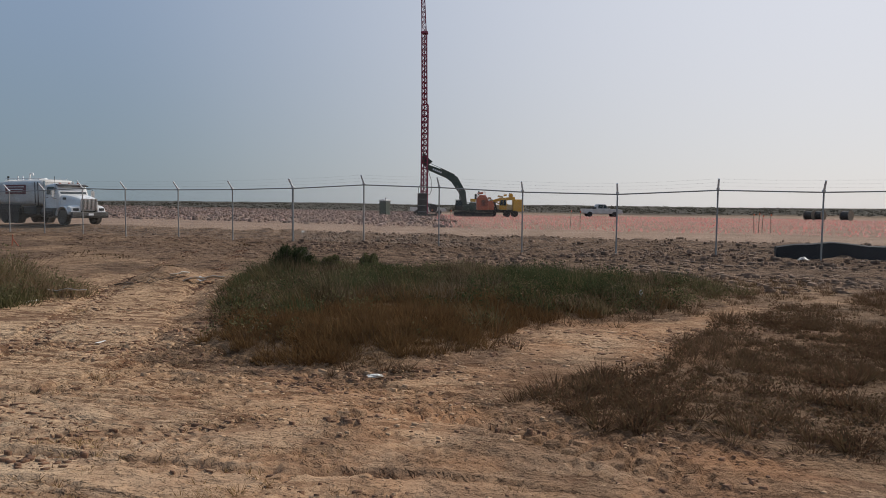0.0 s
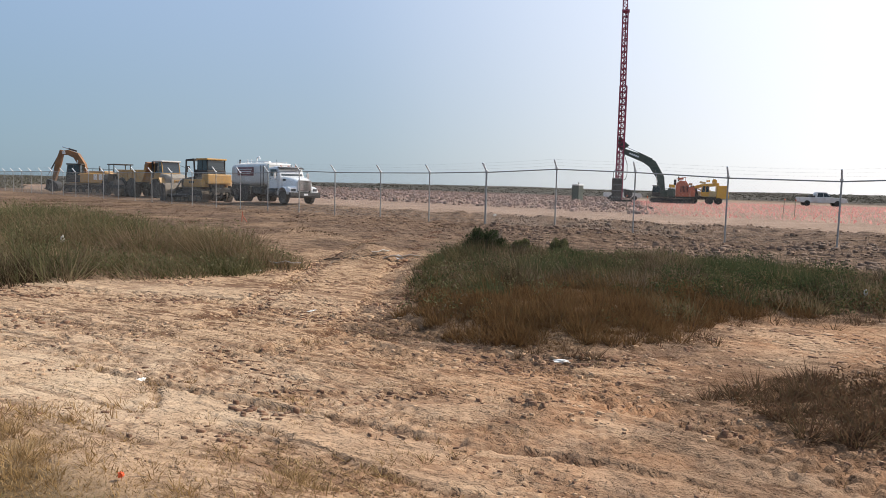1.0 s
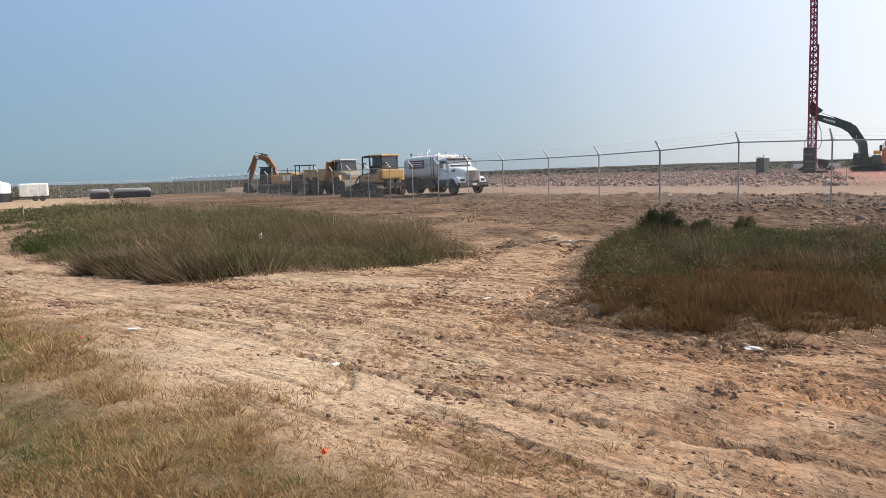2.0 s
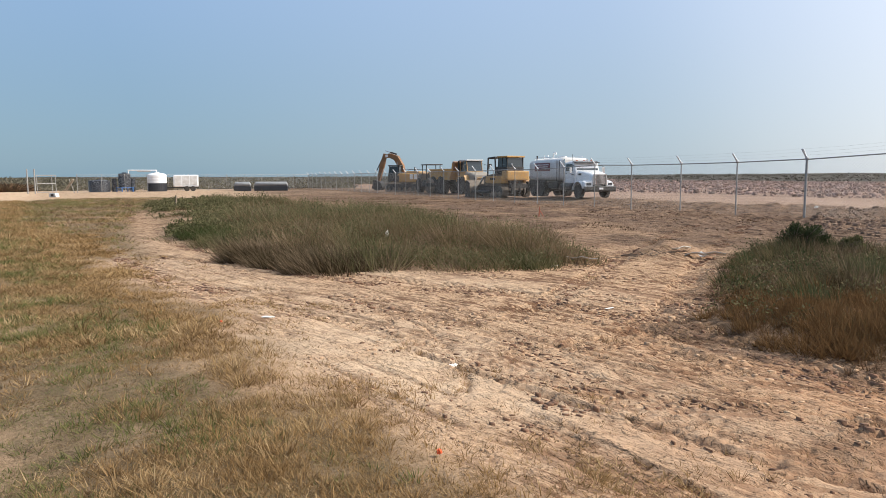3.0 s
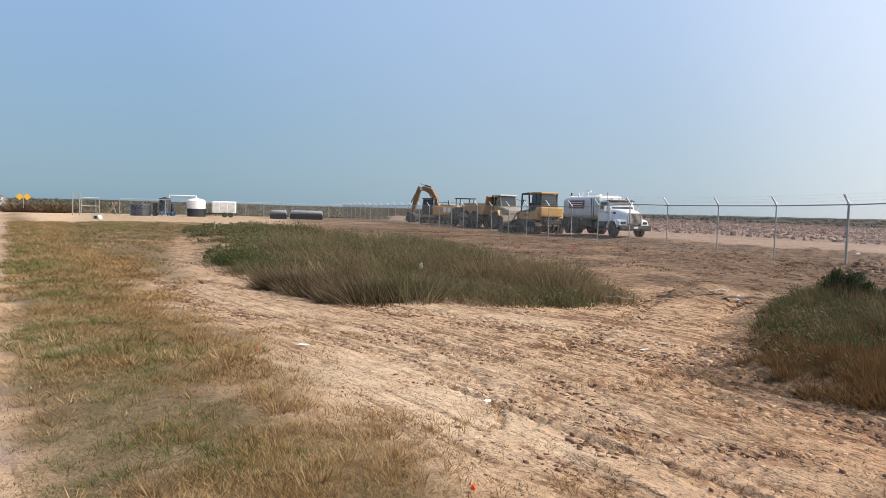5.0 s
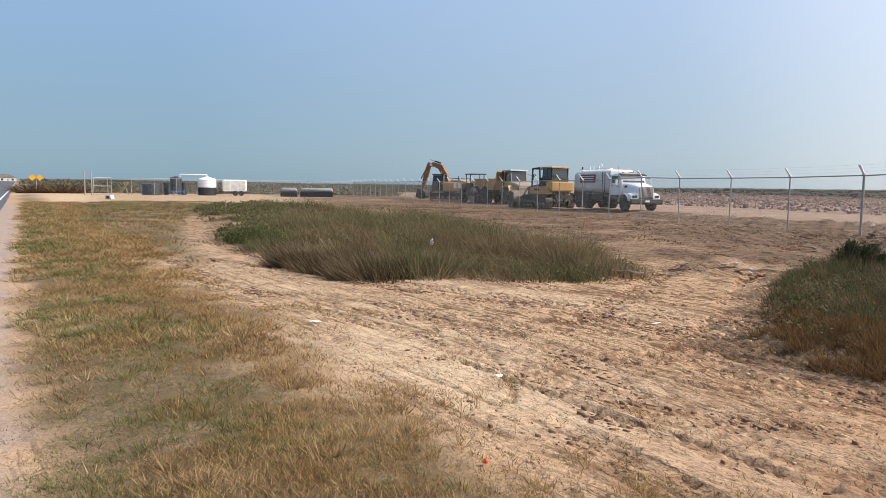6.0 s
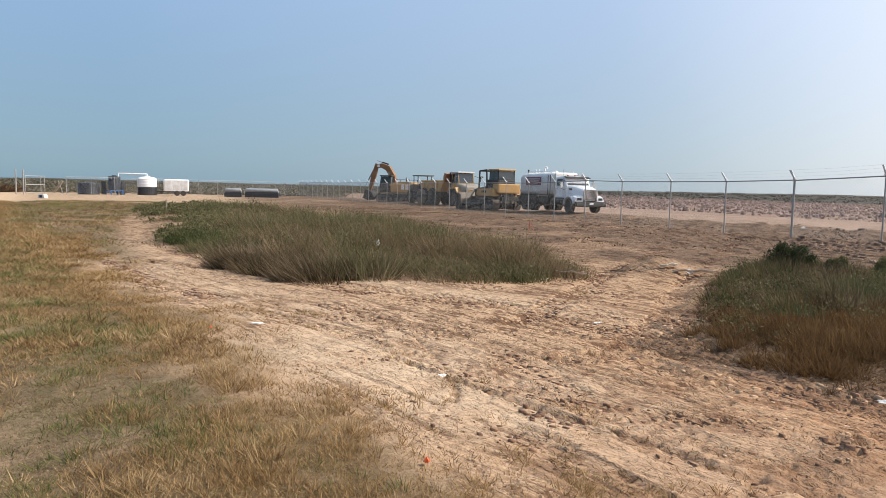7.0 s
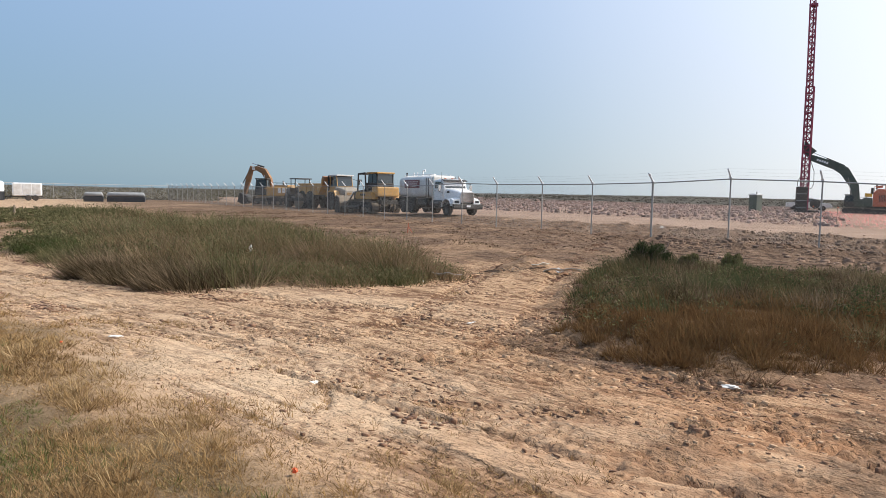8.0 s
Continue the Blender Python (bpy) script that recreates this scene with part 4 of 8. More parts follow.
def tufts(name, centres, per, spread, height, width, material, label, lean=0.5, seed=3, category="grass"):
    g = np.random.default_rng(seed)
    n = len(centres)
    k = np.repeat(np.arange(n), per)
    r, a = spread[k] * np.sqrt(g.uniform(0, 1, len(k))), g.uniform(0, 2 * np.pi, len(k))
    off = np.stack([np.cos(a), np.sin(a)], 1) * r[:, None]
    xy = centres[k] + off
    h = height[k] * g.uniform(0.55, 1.15, len(k))
    base = np.column_stack([xy, land(xy[:, 0], xy[:, 1]) - 0.02])
    tilt = off / np.maximum(spread[k], 0.01)[:, None] * (lean * h * g.uniform(0.3, 1, len(k)))[:, None] + g.normal(0, 0.12, (len(k), 2)) * h[:, None]
    return blades(name, base, h, width * g.uniform(0.6, 1.4, len(k)), tilt, material, label, category)


def mops(name, centres, per, radius, height, width, material, label, seed=3, category="grass", spread=78, wind=0.06, simple=False):
    """Rounded tussocks: blades that fan out from each root over a dome."""
    g = np.random.default_rng(seed)
    k = np.repeat(np.arange(len(centres)), per)
    n = len(k)
    a = g.uniform(0, 2 * np.pi, n)
    th = np.arccos(1 - g.uniform(0, 1, n) * (1 - math.cos(radians(spread))))
    out = np.stack([np.cos(a), np.sin(a)], 1)
    xy = centres[k] + out * (radius[k] * 0.35 * g.uniform(0, 1, n))[:, None]
    size = g.uniform(0.65, 1.15, n)
    h = height[k] * size * np.cos(th)
    base = np.column_stack([xy, land(xy[:, 0], xy[:, 1]) - 0.02])
    lean = out * (radius[k] * size * np.sin(th))[:, None] + g.normal(0, 0.05, (n, 2)) * height[k][:, None] + np.array([-1.0, -0.3]) * wind * h[:, None]
    w = (width[k] if isinstance(width, np.ndarray) else width) * g.uniform(0.6, 1.4, n)
    return blades(name, base, np.maximum(h, 0.03), w, lean, material, label, category, 0.25, simple)


def tussocks(name, centres, radius, height, per, width, material, label, seed=3, wind=0.25, category="grass", droop=0.5):
    """Domed tussocks: blades highest at the heart, lower and leaning out towards the rim."""
    g = np.random.default_rng(seed)
    k = np.repeat(np.arange(len(centres)), per)
    n = len(k)
    a, f = g.uniform(0, 2 * np.pi, n), np.sqrt(g.uniform(0, 1, n))
    out = np.stack([np.cos(a), np.sin(a)], 1)
    xy = centres[k] + out * (f * radius[k])[:, None]
    h = height[k] * (0.3 + 0.7 * np.sqrt(1 - f * f)) * g.uniform(0.6, 1.15, n)
    base = np.column_stack([xy, land(xy[:, 0], xy[:, 1]) - 0.02])
    lean = out * (droop * f * h * g.uniform(0.4, 1.4, n))[:, None] + g.normal(0, 0.3, (n, 2)) * h[:, None] + np.array([-1.0, -0.3]) * wind * h[:, None]
    w = (width[k] if isinstance(width, np.ndarray) else width) * g.uniform(0.6, 1.4, n)
    return blades(name, base, h, w, lean, material, label, category, 0.3, True)


def leaf_mounds(name, centres, per, radius, height, size, material, label, seed):
    """Low leafy growth: small leaves strewn through mounds."""
    g = np.random.default_rng(seed)
    k = np.repeat(np.arange(len(centres)), per)
    n = len(k)
    u = g.normal(0, 1, (n, 3))
    u /= np.linalg.norm(u, axis=1)[:, None]
    r = g.uniform(0.2, 1, n) ** 0.5
    p = np.column_stack([centres[k], land(centres[k][:, 0], centres[k][:, 1])])
    p[:, 0] += u[:, 0] * r * radius[k]
    p[:, 1] += u[:, 1] * r * radius[k]
    p[:, 2] += np.abs(u[:, 2]) * r * height[k] + 0.01
    d1 = g.normal(0, 1, (n, 3))
    d1 /= np.linalg.norm(d1, axis=1)[:, None]
    d2 = np.cross(d1, u)
    d2 /= np.linalg.norm(d2, axis=1)[:, None] + 1e-9
    s = ((size[k] if isinstance(size, np.ndarray) else size) * g.uniform(0.6, 1.5, n))[:, None]
    V = np.stack([p - d1 * s, p + d2 * s * 0.5, p + d1 * s, p - d2 * s * 0.5], 1).reshape(-1, 3)
    return raw(name, V, [np.arange(n)[:, None] * 4 + np.arange(4)], material, label, "weeds")


def swell(c, scale, seed, lo, hi):
    return lo + (hi - lo) * step(fbm(c[:, 0], c[:, 1], scale, 3, seed), 0.3, 0.7)


def sparse_end(c):
    """The far end of the clump grows low and patchy."""
    return c[(c[:, 0] > -16.5) | (fbm(c[:, 0], c[:, 1], 0.5, 3, 145) > 0.34 + 0.12 * step(np.degrees(np.arctan2(-c[:, 0], c[:, 1])), 57, 61))]


CLUMP = [(-6.4, 12.0), (-6.6, 10.8), (-7.7, 9.5), (-9.0, 8.7), (-13, 8.9), (-17, 9.9), (-17.5, 17.4), (-11.6, 15.2), (-8.9, 14.0)]
low = sparse_end(scatter(LEFT_PATCH, 1500, 101, edge=0.4))
tall = np.vstack([scatter(CLUMP, 210, 99, edge=0.3), sparse_end(scatter(LEFT_PATCH, 330, 98, edge=0.3))])
tall = tall[np.degrees(np.arctan2(-tall[:, 0], tall[:, 1])) + rng.normal(0, 1.2, len(tall)) < 58.5]
c = np.vstack([low, tall])
lofty = np.arange(len(c)) >= len(low)
d_ = np.hypot(c[:, 0], c[:, 1])
end_ = step(np.degrees(np.arctan2(-c[:, 0], c[:, 1])) + rng.normal(0, 1.5, len(c)), 55, 61)
hh = np.where(lofty, rng.uniform(0.75, 1.25, len(c)) * swell(c, 0.7, 45, 0.26, 0.74), rng.uniform(0.1, 0.3, len(c))) * (1.05 - 0.55 * end_)
rr = np.where(lofty, rng.uniform(0.28, 0.6, len(c)), rng.uniform(0.25, 0.5, len(c))) * (1 + d_ / 60)
tone = fbm(c[:, 0], c[:, 1], 0.5, 3, 12) + rng.normal(0, 0.09, len(c))
for pick, stuff_, label_, seed_ in ((tone < 0.56, M_TALL, "olive-green salt grass in a broad clump", 11), (tone >= 0.56, M_TALLTAN, "tan and russet salt grass through a broad clump", 12)):
    tussocks("salt_grass", c[pick & ~lofty], rr[pick & ~lofty], hh[pick & ~lofty], 80, (0.011 + 0.0007 * d_)[pick & ~lofty], stuff_, label_, seed_, 0.1)
    tussocks("salt_grass", c[pick & lofty], rr[pick & lofty], hh[pick & lofty], 170, (0.011 + 0.0006 * d_)[pick & lofty], stuff_, "tall tussocks of " + label_, seed_ + 20, 0.15, droop=0.9)
leaf_mounds("leafy_scrub", c[lofty], 110, rr[lofty] * 1.05, hh[lofty] * 0.9, 0.008 + 0.0009 * d_[lofty], M_GREYLEAF, "olive leafy scrub through the grass", 52)
c = scatter(RIGHT_PATCH, 3000, 103, thin=0.36, scale=1.6, edge=0.9)
back = c[(c[:, 1] > 9.8 + 0.15 * c[:, 0] + rng.normal(0, 0.5, len(c))) & (c[:, 0] > -3.3 - 0.12 * (c[:, 1] - 9) + rng.normal(0, 0.3, len(c)))]
front = c[(c[:, 1] <= 10.6 + 0.15 * c[:, 0] + rng.normal(0, 0.5, len(c))) | (c[:, 0] < -2.9 - 0.12 * (c[:, 1] - 9))]
hh = swell(back, 1.5, 19, 0.05, 0.26) * rng.uniform(0.5, 1.35, len(back))
mops("olive_scrub", back[::2], 20, hh[::2] * rng.uniform(0.6, 1.0, len(hh[::2])), hh[::2], 0.015, M_OLIVE, "dark olive scrub and weeds on a low bank", seed=13, wind=0.2, simple=True)
c = back[::6]
hh = 0.12 + 0.4 * rng.uniform(0, 1, len(c)) ** 1.8
tone = fbm(c[:, 0], c[:, 1], 0.8, 3, 14) + rng.normal(0, 0.08, len(c))
for pick, stuff_, label_, seed_ in ((tone < 0.46, M_BUSH, "dark green weed tussocks on the bank", 14), ((tone >= 0.46) & (tone < 0.56), M_OLIVE, "olive weed tussocks on the bank", 15), (tone >= 0.56, M_DRYRIM, "dry grey-brown weed tussocks on the bank", 16)):
    tussocks("weed_tussocks", c[pick], rng.uniform(0.15, 0.42, pick.sum()), hh[pick], 150, 0.014, stuff_, label_, seed_, 0.15, "weeds")
hh = swell(front, 1.1, 29, 0.06, 0.28) * rng.uniform(0.7, 1.2, len(front))
mops("russet_grass", front, 34, hh * rng.uniform(0.5, 0.9, len(front)), hh, 0.012, M_RUSSET, "dry russet-brown grass at the bank's foot", seed=17, simple=True)
FRONT = [(-2.8, 9.4), (-2.55, 7.8), (-1.9, 6.85), (-0.5, 6.65), (0.4, 7.5), (0.9, 8.8), (2.4, 10.2), (0, 10.4)]
c = scatter(FRONT, 1300, 105, thin=0.3, scale=2.0, edge=0.5)
hh = swell(c, 1.6, 27, 0.06, 0.3) * rng.uniform(0.7, 1.2, len(c))
mops("russet_grass", c, 30, hh * rng.uniform(0.6, 1.0, len(c)), hh, 0.012, M_RUSSET, "ragged russet grass in front of the bank", seed=18, simple=True)
c = scatter(NEAR_PATCH, 3600, 107, thin=0.34, scale=2.0, edge=0.5)
c = c[np.hypot(c[:, 0], c[:, 1]) < 15]
hh = swell(c, 1.5, 39, 0.05, 0.2) * rng.uniform(0.6, 1.25, len(c))
mops("brown_weeds", c, 30, hh * rng.uniform(0.7, 1.3, len(c)), hh, 0.009, M_BROWN, "sparse brown weeds on broken soil", seed=19, simple=True)
c = scatter(NEAR_PATCH, 900, 111, thin=0.46, scale=0.8, edge=0.5)
hh = swell(c, 0.8, 41, 0.08, 0.24)
mops("brown_weeds", c, 80, hh * 1.1, hh * 1.1, 0.011, M_BROWN, "taller brown weed clumps on broken soil", seed=20, simple=True)
FRINGE = [(-2.9, 8.6), (-2.6, 7.4), (-1.9, 6.6), (-0.4, 6.4), (0.6, 7.2), (1.0, 8.6), (3.6, 10.0), (5.4, 12.0), (7.4, 12.8), (8.5, 15.5), (2, 17), (-4.3, 17.5), (-4.5, 14.5), (-3.6, 11)]
c = scatter(FRINGE, 2400, 123, thin=0.34, scale=1.8, edge=0.8)
hh = rng.uniform(0.05, 0.24, len(c))
mops("low_weeds", c, 26, hh, hh, 0.011, M_BROWN, "low brown weeds round the bank", seed=47, simple=True)
GREEN_RIM = [(-12.6, 9.0), (-14.5, 9.2), (-17.0, 9.6), (-18.5, 10.4), (-16, 10.8), (-13.4, 10.2)]
c = scatter(GREEN_RIM, 260, 119, edge=0.5)
hh = rng.uniform(0.15, 0.4, len(c))
mops("green_grass", c, 46, hh * 0.9, hh, 0.011, M_MAULEAF, "fresh green grass at the clump's edge", seed=43)
c = scatter(RIGHT_PATCH, 2300, 133, thin=0.36, scale=1.5, edge=0.5)
c = c[c[:, 1] > 9.0 + 0.15 * c[:, 0] + rng.normal(0, 0.8, len(c))]
hh = swell(c, 1.4, 83, 0.05, 0.24)
leaf_mounds("leafy_weeds", c[::2], 34, hh[::2] * 0.9, hh[::2], 0.018, M_GREYLEAF, "dark leafy weeds through the scrub", 51)
leaf_mounds("dry_leafy_weeds", c[1::3], 30, hh[1::3] * 0.9, hh[1::3] * 1.2, 0.018, M_DRYRIM, "dry brown leafy weeds through the scrub", 50)
c = sparse_end(scatter(LEFT_PATCH, 1900, 137, thin=0.36, scale=1.0, edge=0.3))
hh = swell(c, 1.1, 87, 0.1, 0.34)
leaf_mounds("leafy_scrub", c, 30, hh * 0.9, hh, 0.012 + 0.0012 * np.hypot(c[:, 0], c[:, 1]), M_GREYLEAF, "low olive leafy scrub between the tussocks", 53)
# drooping grey tussocks along the clump's worn edge, with hollows between
rim = curve([(-13.0, 8.75), (-10.8, 8.3), (-9.0, 8.4), (-7.6, 9.3), (-6.8, 10.3), (-6.5, 11.4)], 0.1)
c = rim[rng.integers(0, len(rim), 520)] + rng.normal(0, 0.22, (520, 2))
c = c[(c[:, 0] < -8.5) & (c[:, 0] > -12.9)]
c = c[fbm(c[:, 0], c[:, 1], 2.2, 2, 88) > 0.4]
hh = swell(c, 1.9, 89, 0.12, 0.58)
tussocks("dry_tussocks", c[::3], hh[::3] * 0.9, hh[::3], 260, 0.014, M_DRYRIM, "drooping grey-brown tussocks with dark hollows between", 57, 0.4, droop=1.0)
c = scatter(RIGHT_PATCH, 330, 151, thin=0.5, scale=0.9, edge=0.5)
c = c[c[:, 1] > 9.4 + 0.15 * c[:, 0]]
hh = swell(c, 1.4, 93, 0.15, 0.42)
leaf_mounds("leafy_weeds", c, 60, hh * 0.8, hh, 0.018, M_BUSH, "dark green leafy weed clumps through the scrub", 59)
c = scatter(NEAR_PATCH, 2600, 153, thin=0.42, scale=1.7, edge=0.3)
c = c[np.hypot(c[:, 0], c[:, 1]) < 13]
hh = swell(c, 1.6, 95, 0.04, 0.18)
leaf_mounds("brown_leafy_weeds", c, 24, hh * 1.1, hh, 0.0145, M_BROWN, "low brown leafy weeds matted on soil", 61)


def verge_points(count, seed, far=62.0):
    """Random places along the verge, closer together near its start; with metres from the road and inside the worn edge."""
    g = np.random.default_rng(seed)
    along = 1.6 * np.exp(g.uniform(0, math.log(far / 1.6), count * 3))
    rs = g.uniform(1.2, 5.4, count * 3)
    n, t = np.array([0.269, 0.963]), np.array([-0.963, 0.269])
    xy = n * (rs - 1.54)[:, None] + t * along[:, None]
    keep = np.hypot(xy[:, 0], xy[:, 1]) > 2.2
    xy, rs = xy[keep], rs[keep]
    return xy, rs, verge_edge(xy[:, 0]) - xy[:, 1], g


def verge_growth(name, count, seed, weight, per, low, high, material, label, thin=1.0, spread=80):
    """Tufts kept by a weight from 0 to 1 at each place."""
    xy, rs, e, g = verge_points(count, seed)
    patch_ = fbm(xy[:, 0], xy[:, 1], 1.1, 4, seed + 1)
    keep = weight(rs + 1.1 * (fbm(xy[:, 0], xy[:, 1], 0.8, 3, seed + 2) - 0.5), e + 1.4 * (fbm(xy[:, 0], xy[:, 1], 1.2, 4, 81) - 0.5), patch_) > g.uniform(0, 1, len(xy))
    c = xy[keep][:count]
    d = np.hypot(c[:, 0], c[:, 1])
    hh = swell(c, 2.4, seed + 3, low, high) * g.uniform(0.5, 1.35, len(c))
    w = thin * np.clip(0.0019 * d, 0.0105, 0.032)
    return mops(name, c, per, (0.045 + hh * 0.8) * np.clip(d / 7, 0.9, 2.4), hh * np.clip(d / 12, 1, 1.5), w, material, label, seed=seed, spread=spread, simple=True)


verge_growth("straw_grass", 24000, 109, lambda r, e, p: step(r, 1.1, 2.4) * step(e, -0.45, 0.5) * (0.2 * step(r, 1.8, 2.4) + 0.8 * step(p, 0.38, 0.54)), 10, 0.035, 0.085, M_STRAW, "short straw-coloured dry grass on the roadside verge")
verge_growth("golden_grass", 9000, 209, lambda r, e, p: step(r, 2.4, 3.1) * step(e, -0.7, 0.1) * (1 - step(e, 0.9, 1.6)) * step(p, 0.4, 0.56), 13, 0.05, 0.11, M_GOLD, "golden dry grass along the worn edge of the verge", 0.9)
verge_growth("verge_grass", 13000, 113, lambda r, e, p: step(r, 1.4, 1.9) * (1 - step(r, 2.6, 3.4)) * step(p, 0.42, 0.56) * step(e, 0, 0.4), 13, 0.035, 0.09, M_VERGE, "short green verge grass in patches")
verge_growth("brown_thatch", 17000, 114, lambda r, e, p: step(r, 1.1, 1.8) * step(e, -0.3, 0.6) * (0.3 * step(r, 1.8, 2.4) + (1 - 0.3 * step(r, 1.8, 2.4)) * step(p, 0.4, 0.54)), 10, 0.015, 0.05, M_THATCH, "dead brown thatch between the verge grass", 0.8, 88)
verge_growth("tall_straw", 2600, 221, lambda r, e, p: step(r, 1.2, 2.2) * step(e, -0.3, 0.5) * step(p, 0.44, 0.52), 26, 0.07, 0.14, M_STRAW, "taller dry tufts standing out of the verge", 0.9, 66)
verge_growth("tall_green", 1500, 223, lambda r, e, p: step(r, 1.3, 1.9) * (1 - step(r, 2.7, 3.4)) * step(e, 0, 0.5) * step(p, 0.47, 0.54), 26, 0.06, 0.12, M_VERGE, "taller green tufts standing out of the verge", 0.9, 66)
verge_growth("dry_sprigs", 3600, 215, lambda r, e, p: step(e, -1.9, -0.2) * (1 - step(e, -0.2, 0.3)) * step(p, 0.44, 0.56), 9, 0.03, 0.075, M_STRAW, "thin dry sprigs on the sand beside the verge", 0.7, 60)
c = scatter(MEADOW, 4600, 115, thin=0.3, scale=0.6, edge=1.0)
hh = swell(c, 0.8, 65, 0.05, 0.2)
mops("meadow_grass", c, 7, 0.14 + hh, hh, 0.03, M_VERGE, "patchy tan and green grass by the track", seed=41, spread=84, simple=True)
c = scatter(MEADOW, 3400, 116, thin=0.3, scale=0.7, edge=1.0)
hh = swell(c, 0.8, 66, 0.05, 0.18)
mops("meadow_grass", c, 7, 0.14 + hh, hh, 0.03, M_STRAW, "patchy dry straw grass by the track", seed=42, spread=84, simple=True)
c = scatter(MEADOW, 3200, 155, thin=0.34, scale=0.8, edge=1.0)
hh = swell(c, 0.9, 97, 0.05, 0.17)
mops("brown_thatch", c, 7, 0.12 + hh, hh, 0.03, M_BROWN, "dead brown thatch along the track", seed=44, spread=84, simple=True)
# thin weeds on the bare sand
SANDY = [(-16, 7), (-5.4, 4.0), (-2.2, 3.1), (-1, 2.4), (4, 2.4), (3, 4.5), (0, 7), (-3, 8.5), (-4.5, 15), (-5, 22), (-10, 18), (-6.3, 10.5), (-9, 8.4)]
c = scatter(SANDY, 1100, 127, thin=0.5, scale=0.7)
tufts("sparse_weeds", c, 7, swell(c, 1.2, 64, 0.04, 0.1), swell(c, 0.8, 69, 0.02, 0.06), 0.005, M_STRAW, "thin dry weeds on bare sand", seed=31, lean=0.9)
BANK = [(-12, 16.5), (-6.8, 13), (-7, 18), (-6, 25.5), (-14, 30), (-30, 38), (-44, 45), (-40, 30), (-24, 22)]
c = scatter(BANK, 1700, 131, thin=0.46, scale=0.5)
tufts("bank_grass", c, 12, swell(c, 1.2, 74, 0.12, 0.4), swell(c, 0.8, 79, 0.03, 0.08), 0.03, M_BROWN, "low brown grass on the bank before the fence", seed=37, lean=0.8)


# ---------------------------------------------------------------- clods
def clods(name, xy, size, material, label):
    """Lumps of soil: uneven eight-sided stones half sunk in the ground."""
    g = np.random.default_rng(len(xy))
    n = len(xy)
    unit = np.array([(1, 0, 0), (0, 1, 0), (-1, 0, 0), (0, -1, 0), (0.6, 0.6, 0.8), (-0.6, 0.6, 0.8), (-0.6, -0.6, 0.8), (0.6, -0.6, 0.8), (0, 0, -0.6)])
    V = unit[None] * g.uniform(0.6, 1.3, (n, 9, 1)) * size[:, None, None] * g.uniform(0.6, 1.4, (n, 1, 3)) * np.array([1.15, 0.9, 0.5])
    a = g.uniform(0, 2 * np.pi, n)
    X = V[..., 0] * np.cos(a)[:, None] - V[..., 1] * np.sin(a)[:, None]
    Y = V[..., 0] * np.sin(a)[:, None] + V[..., 1] * np.cos(a)[:, None]
    zz = land(xy[:, 0], xy[:, 1])[:, None] + V[..., 2] + 0.1 * size[:, None]
    P = np.stack([X + xy[:, :1], Y + xy[:, 1:], zz], -1).reshape(-1, 3)
    k = np.arange(n)[:, None] * 9
    tri = [(0, 1, 4), (1, 5, 4), (1, 2, 5), (2, 6, 5), (2, 3, 6), (3, 7, 6), (3, 0, 7), (0, 4, 7), (0, 8, 1), (1, 8, 2), (2, 8, 3), (3, 8, 0)]
    return raw(name, P, [np.concatenate([k + np.array(t) for t in tri]), k + np.array([4, 5, 6, 7])], material, label, "soil")


q = rng.uniform((-36, 14), (34, 44), (90000, 2))
f_ = fence_side(q[:, 0], q[:, 1])
w = step(f_, -9.0, -2.5) * (1 - step(f_, 8, 15)) * np.where(q[:, 0] > -8, 1.0, 0.35)
q = q[rng.uniform(0, 1, len(q)) < w][:3500]
clods("soil_clods", q, 0.015 + 0.06 * rng.uniform(0, 1, len(q)) ** 2.5, M_CLOD, "dark clods of freshly turned soil along the fence")
def plates(name, xy, size, rise, heading, material, label, sides=5):
    """Broken plates of crust: angular slabs with steep sides and tilted tops, sunk in the ground; size holds length and breadth."""
    g = np.random.default_rng(len(xy) + 9)
    n = len(xy)
    ang = ((np.arange(sides) + 0.5) / sides * 2 * np.pi)[None] + g.uniform(-0.3, 0.3, (n, sides))
    rad = g.uniform(0.7, 1.15, (n, sides))
    u, v = np.cos(ang) * rad * size[:, :1] / 2, np.sin(ang) * rad * size[:, 1:] / 2
    cs_, sn_ = np.cos(heading)[:, None], np.sin(heading)[:, None]
    tilt = g.uniform(-0.35, 0.35, (n, 2)) / size
    z0 = (land(xy[:, 0], xy[:, 1]) + rut_height(xy[:, 0], xy[:, 1])[0])[:, None]
    top = z0 + rise[:, None] * np.clip(1 + u * tilt[:, :1] * 2 + v * tilt[:, 1:] * 2 + g.uniform(-0.12, 0.12, (n, sides)), 0.2, 1.5)
    rings = []
    for k, z in ((1.06, z0 - 0.05 + 0 * top), (0.94, top)):
        rings.append(np.stack([xy[:, :1] + k * (u * cs_ - v * sn_), xy[:, 1:] + k * (u * sn_ + v * cs_), z], -1))
    k = np.arange(n)[:, None] * 2 * sides
    i = np.arange(sides)
    quads = np.concatenate([k + np.array([j, (j + 1) % sides, sides + (j + 1) % sides, sides + j]) for j in range(sides)])
    return raw(name, np.concatenate(rings, 1).reshape(-1, 3), [quads, k + sides + i], material, label, "soil")


def open_sand(q):
    """Places clear of grass and verge."""
    return (q[:, 1] > verge_edge(q[:, 0]) + 0.15) & (inside(LEFT_PATCH, q[:, 0], q[:, 1]) < 0) & (inside(RIGHT_PATCH, q[:, 0], q[:, 1]) < 0.1)


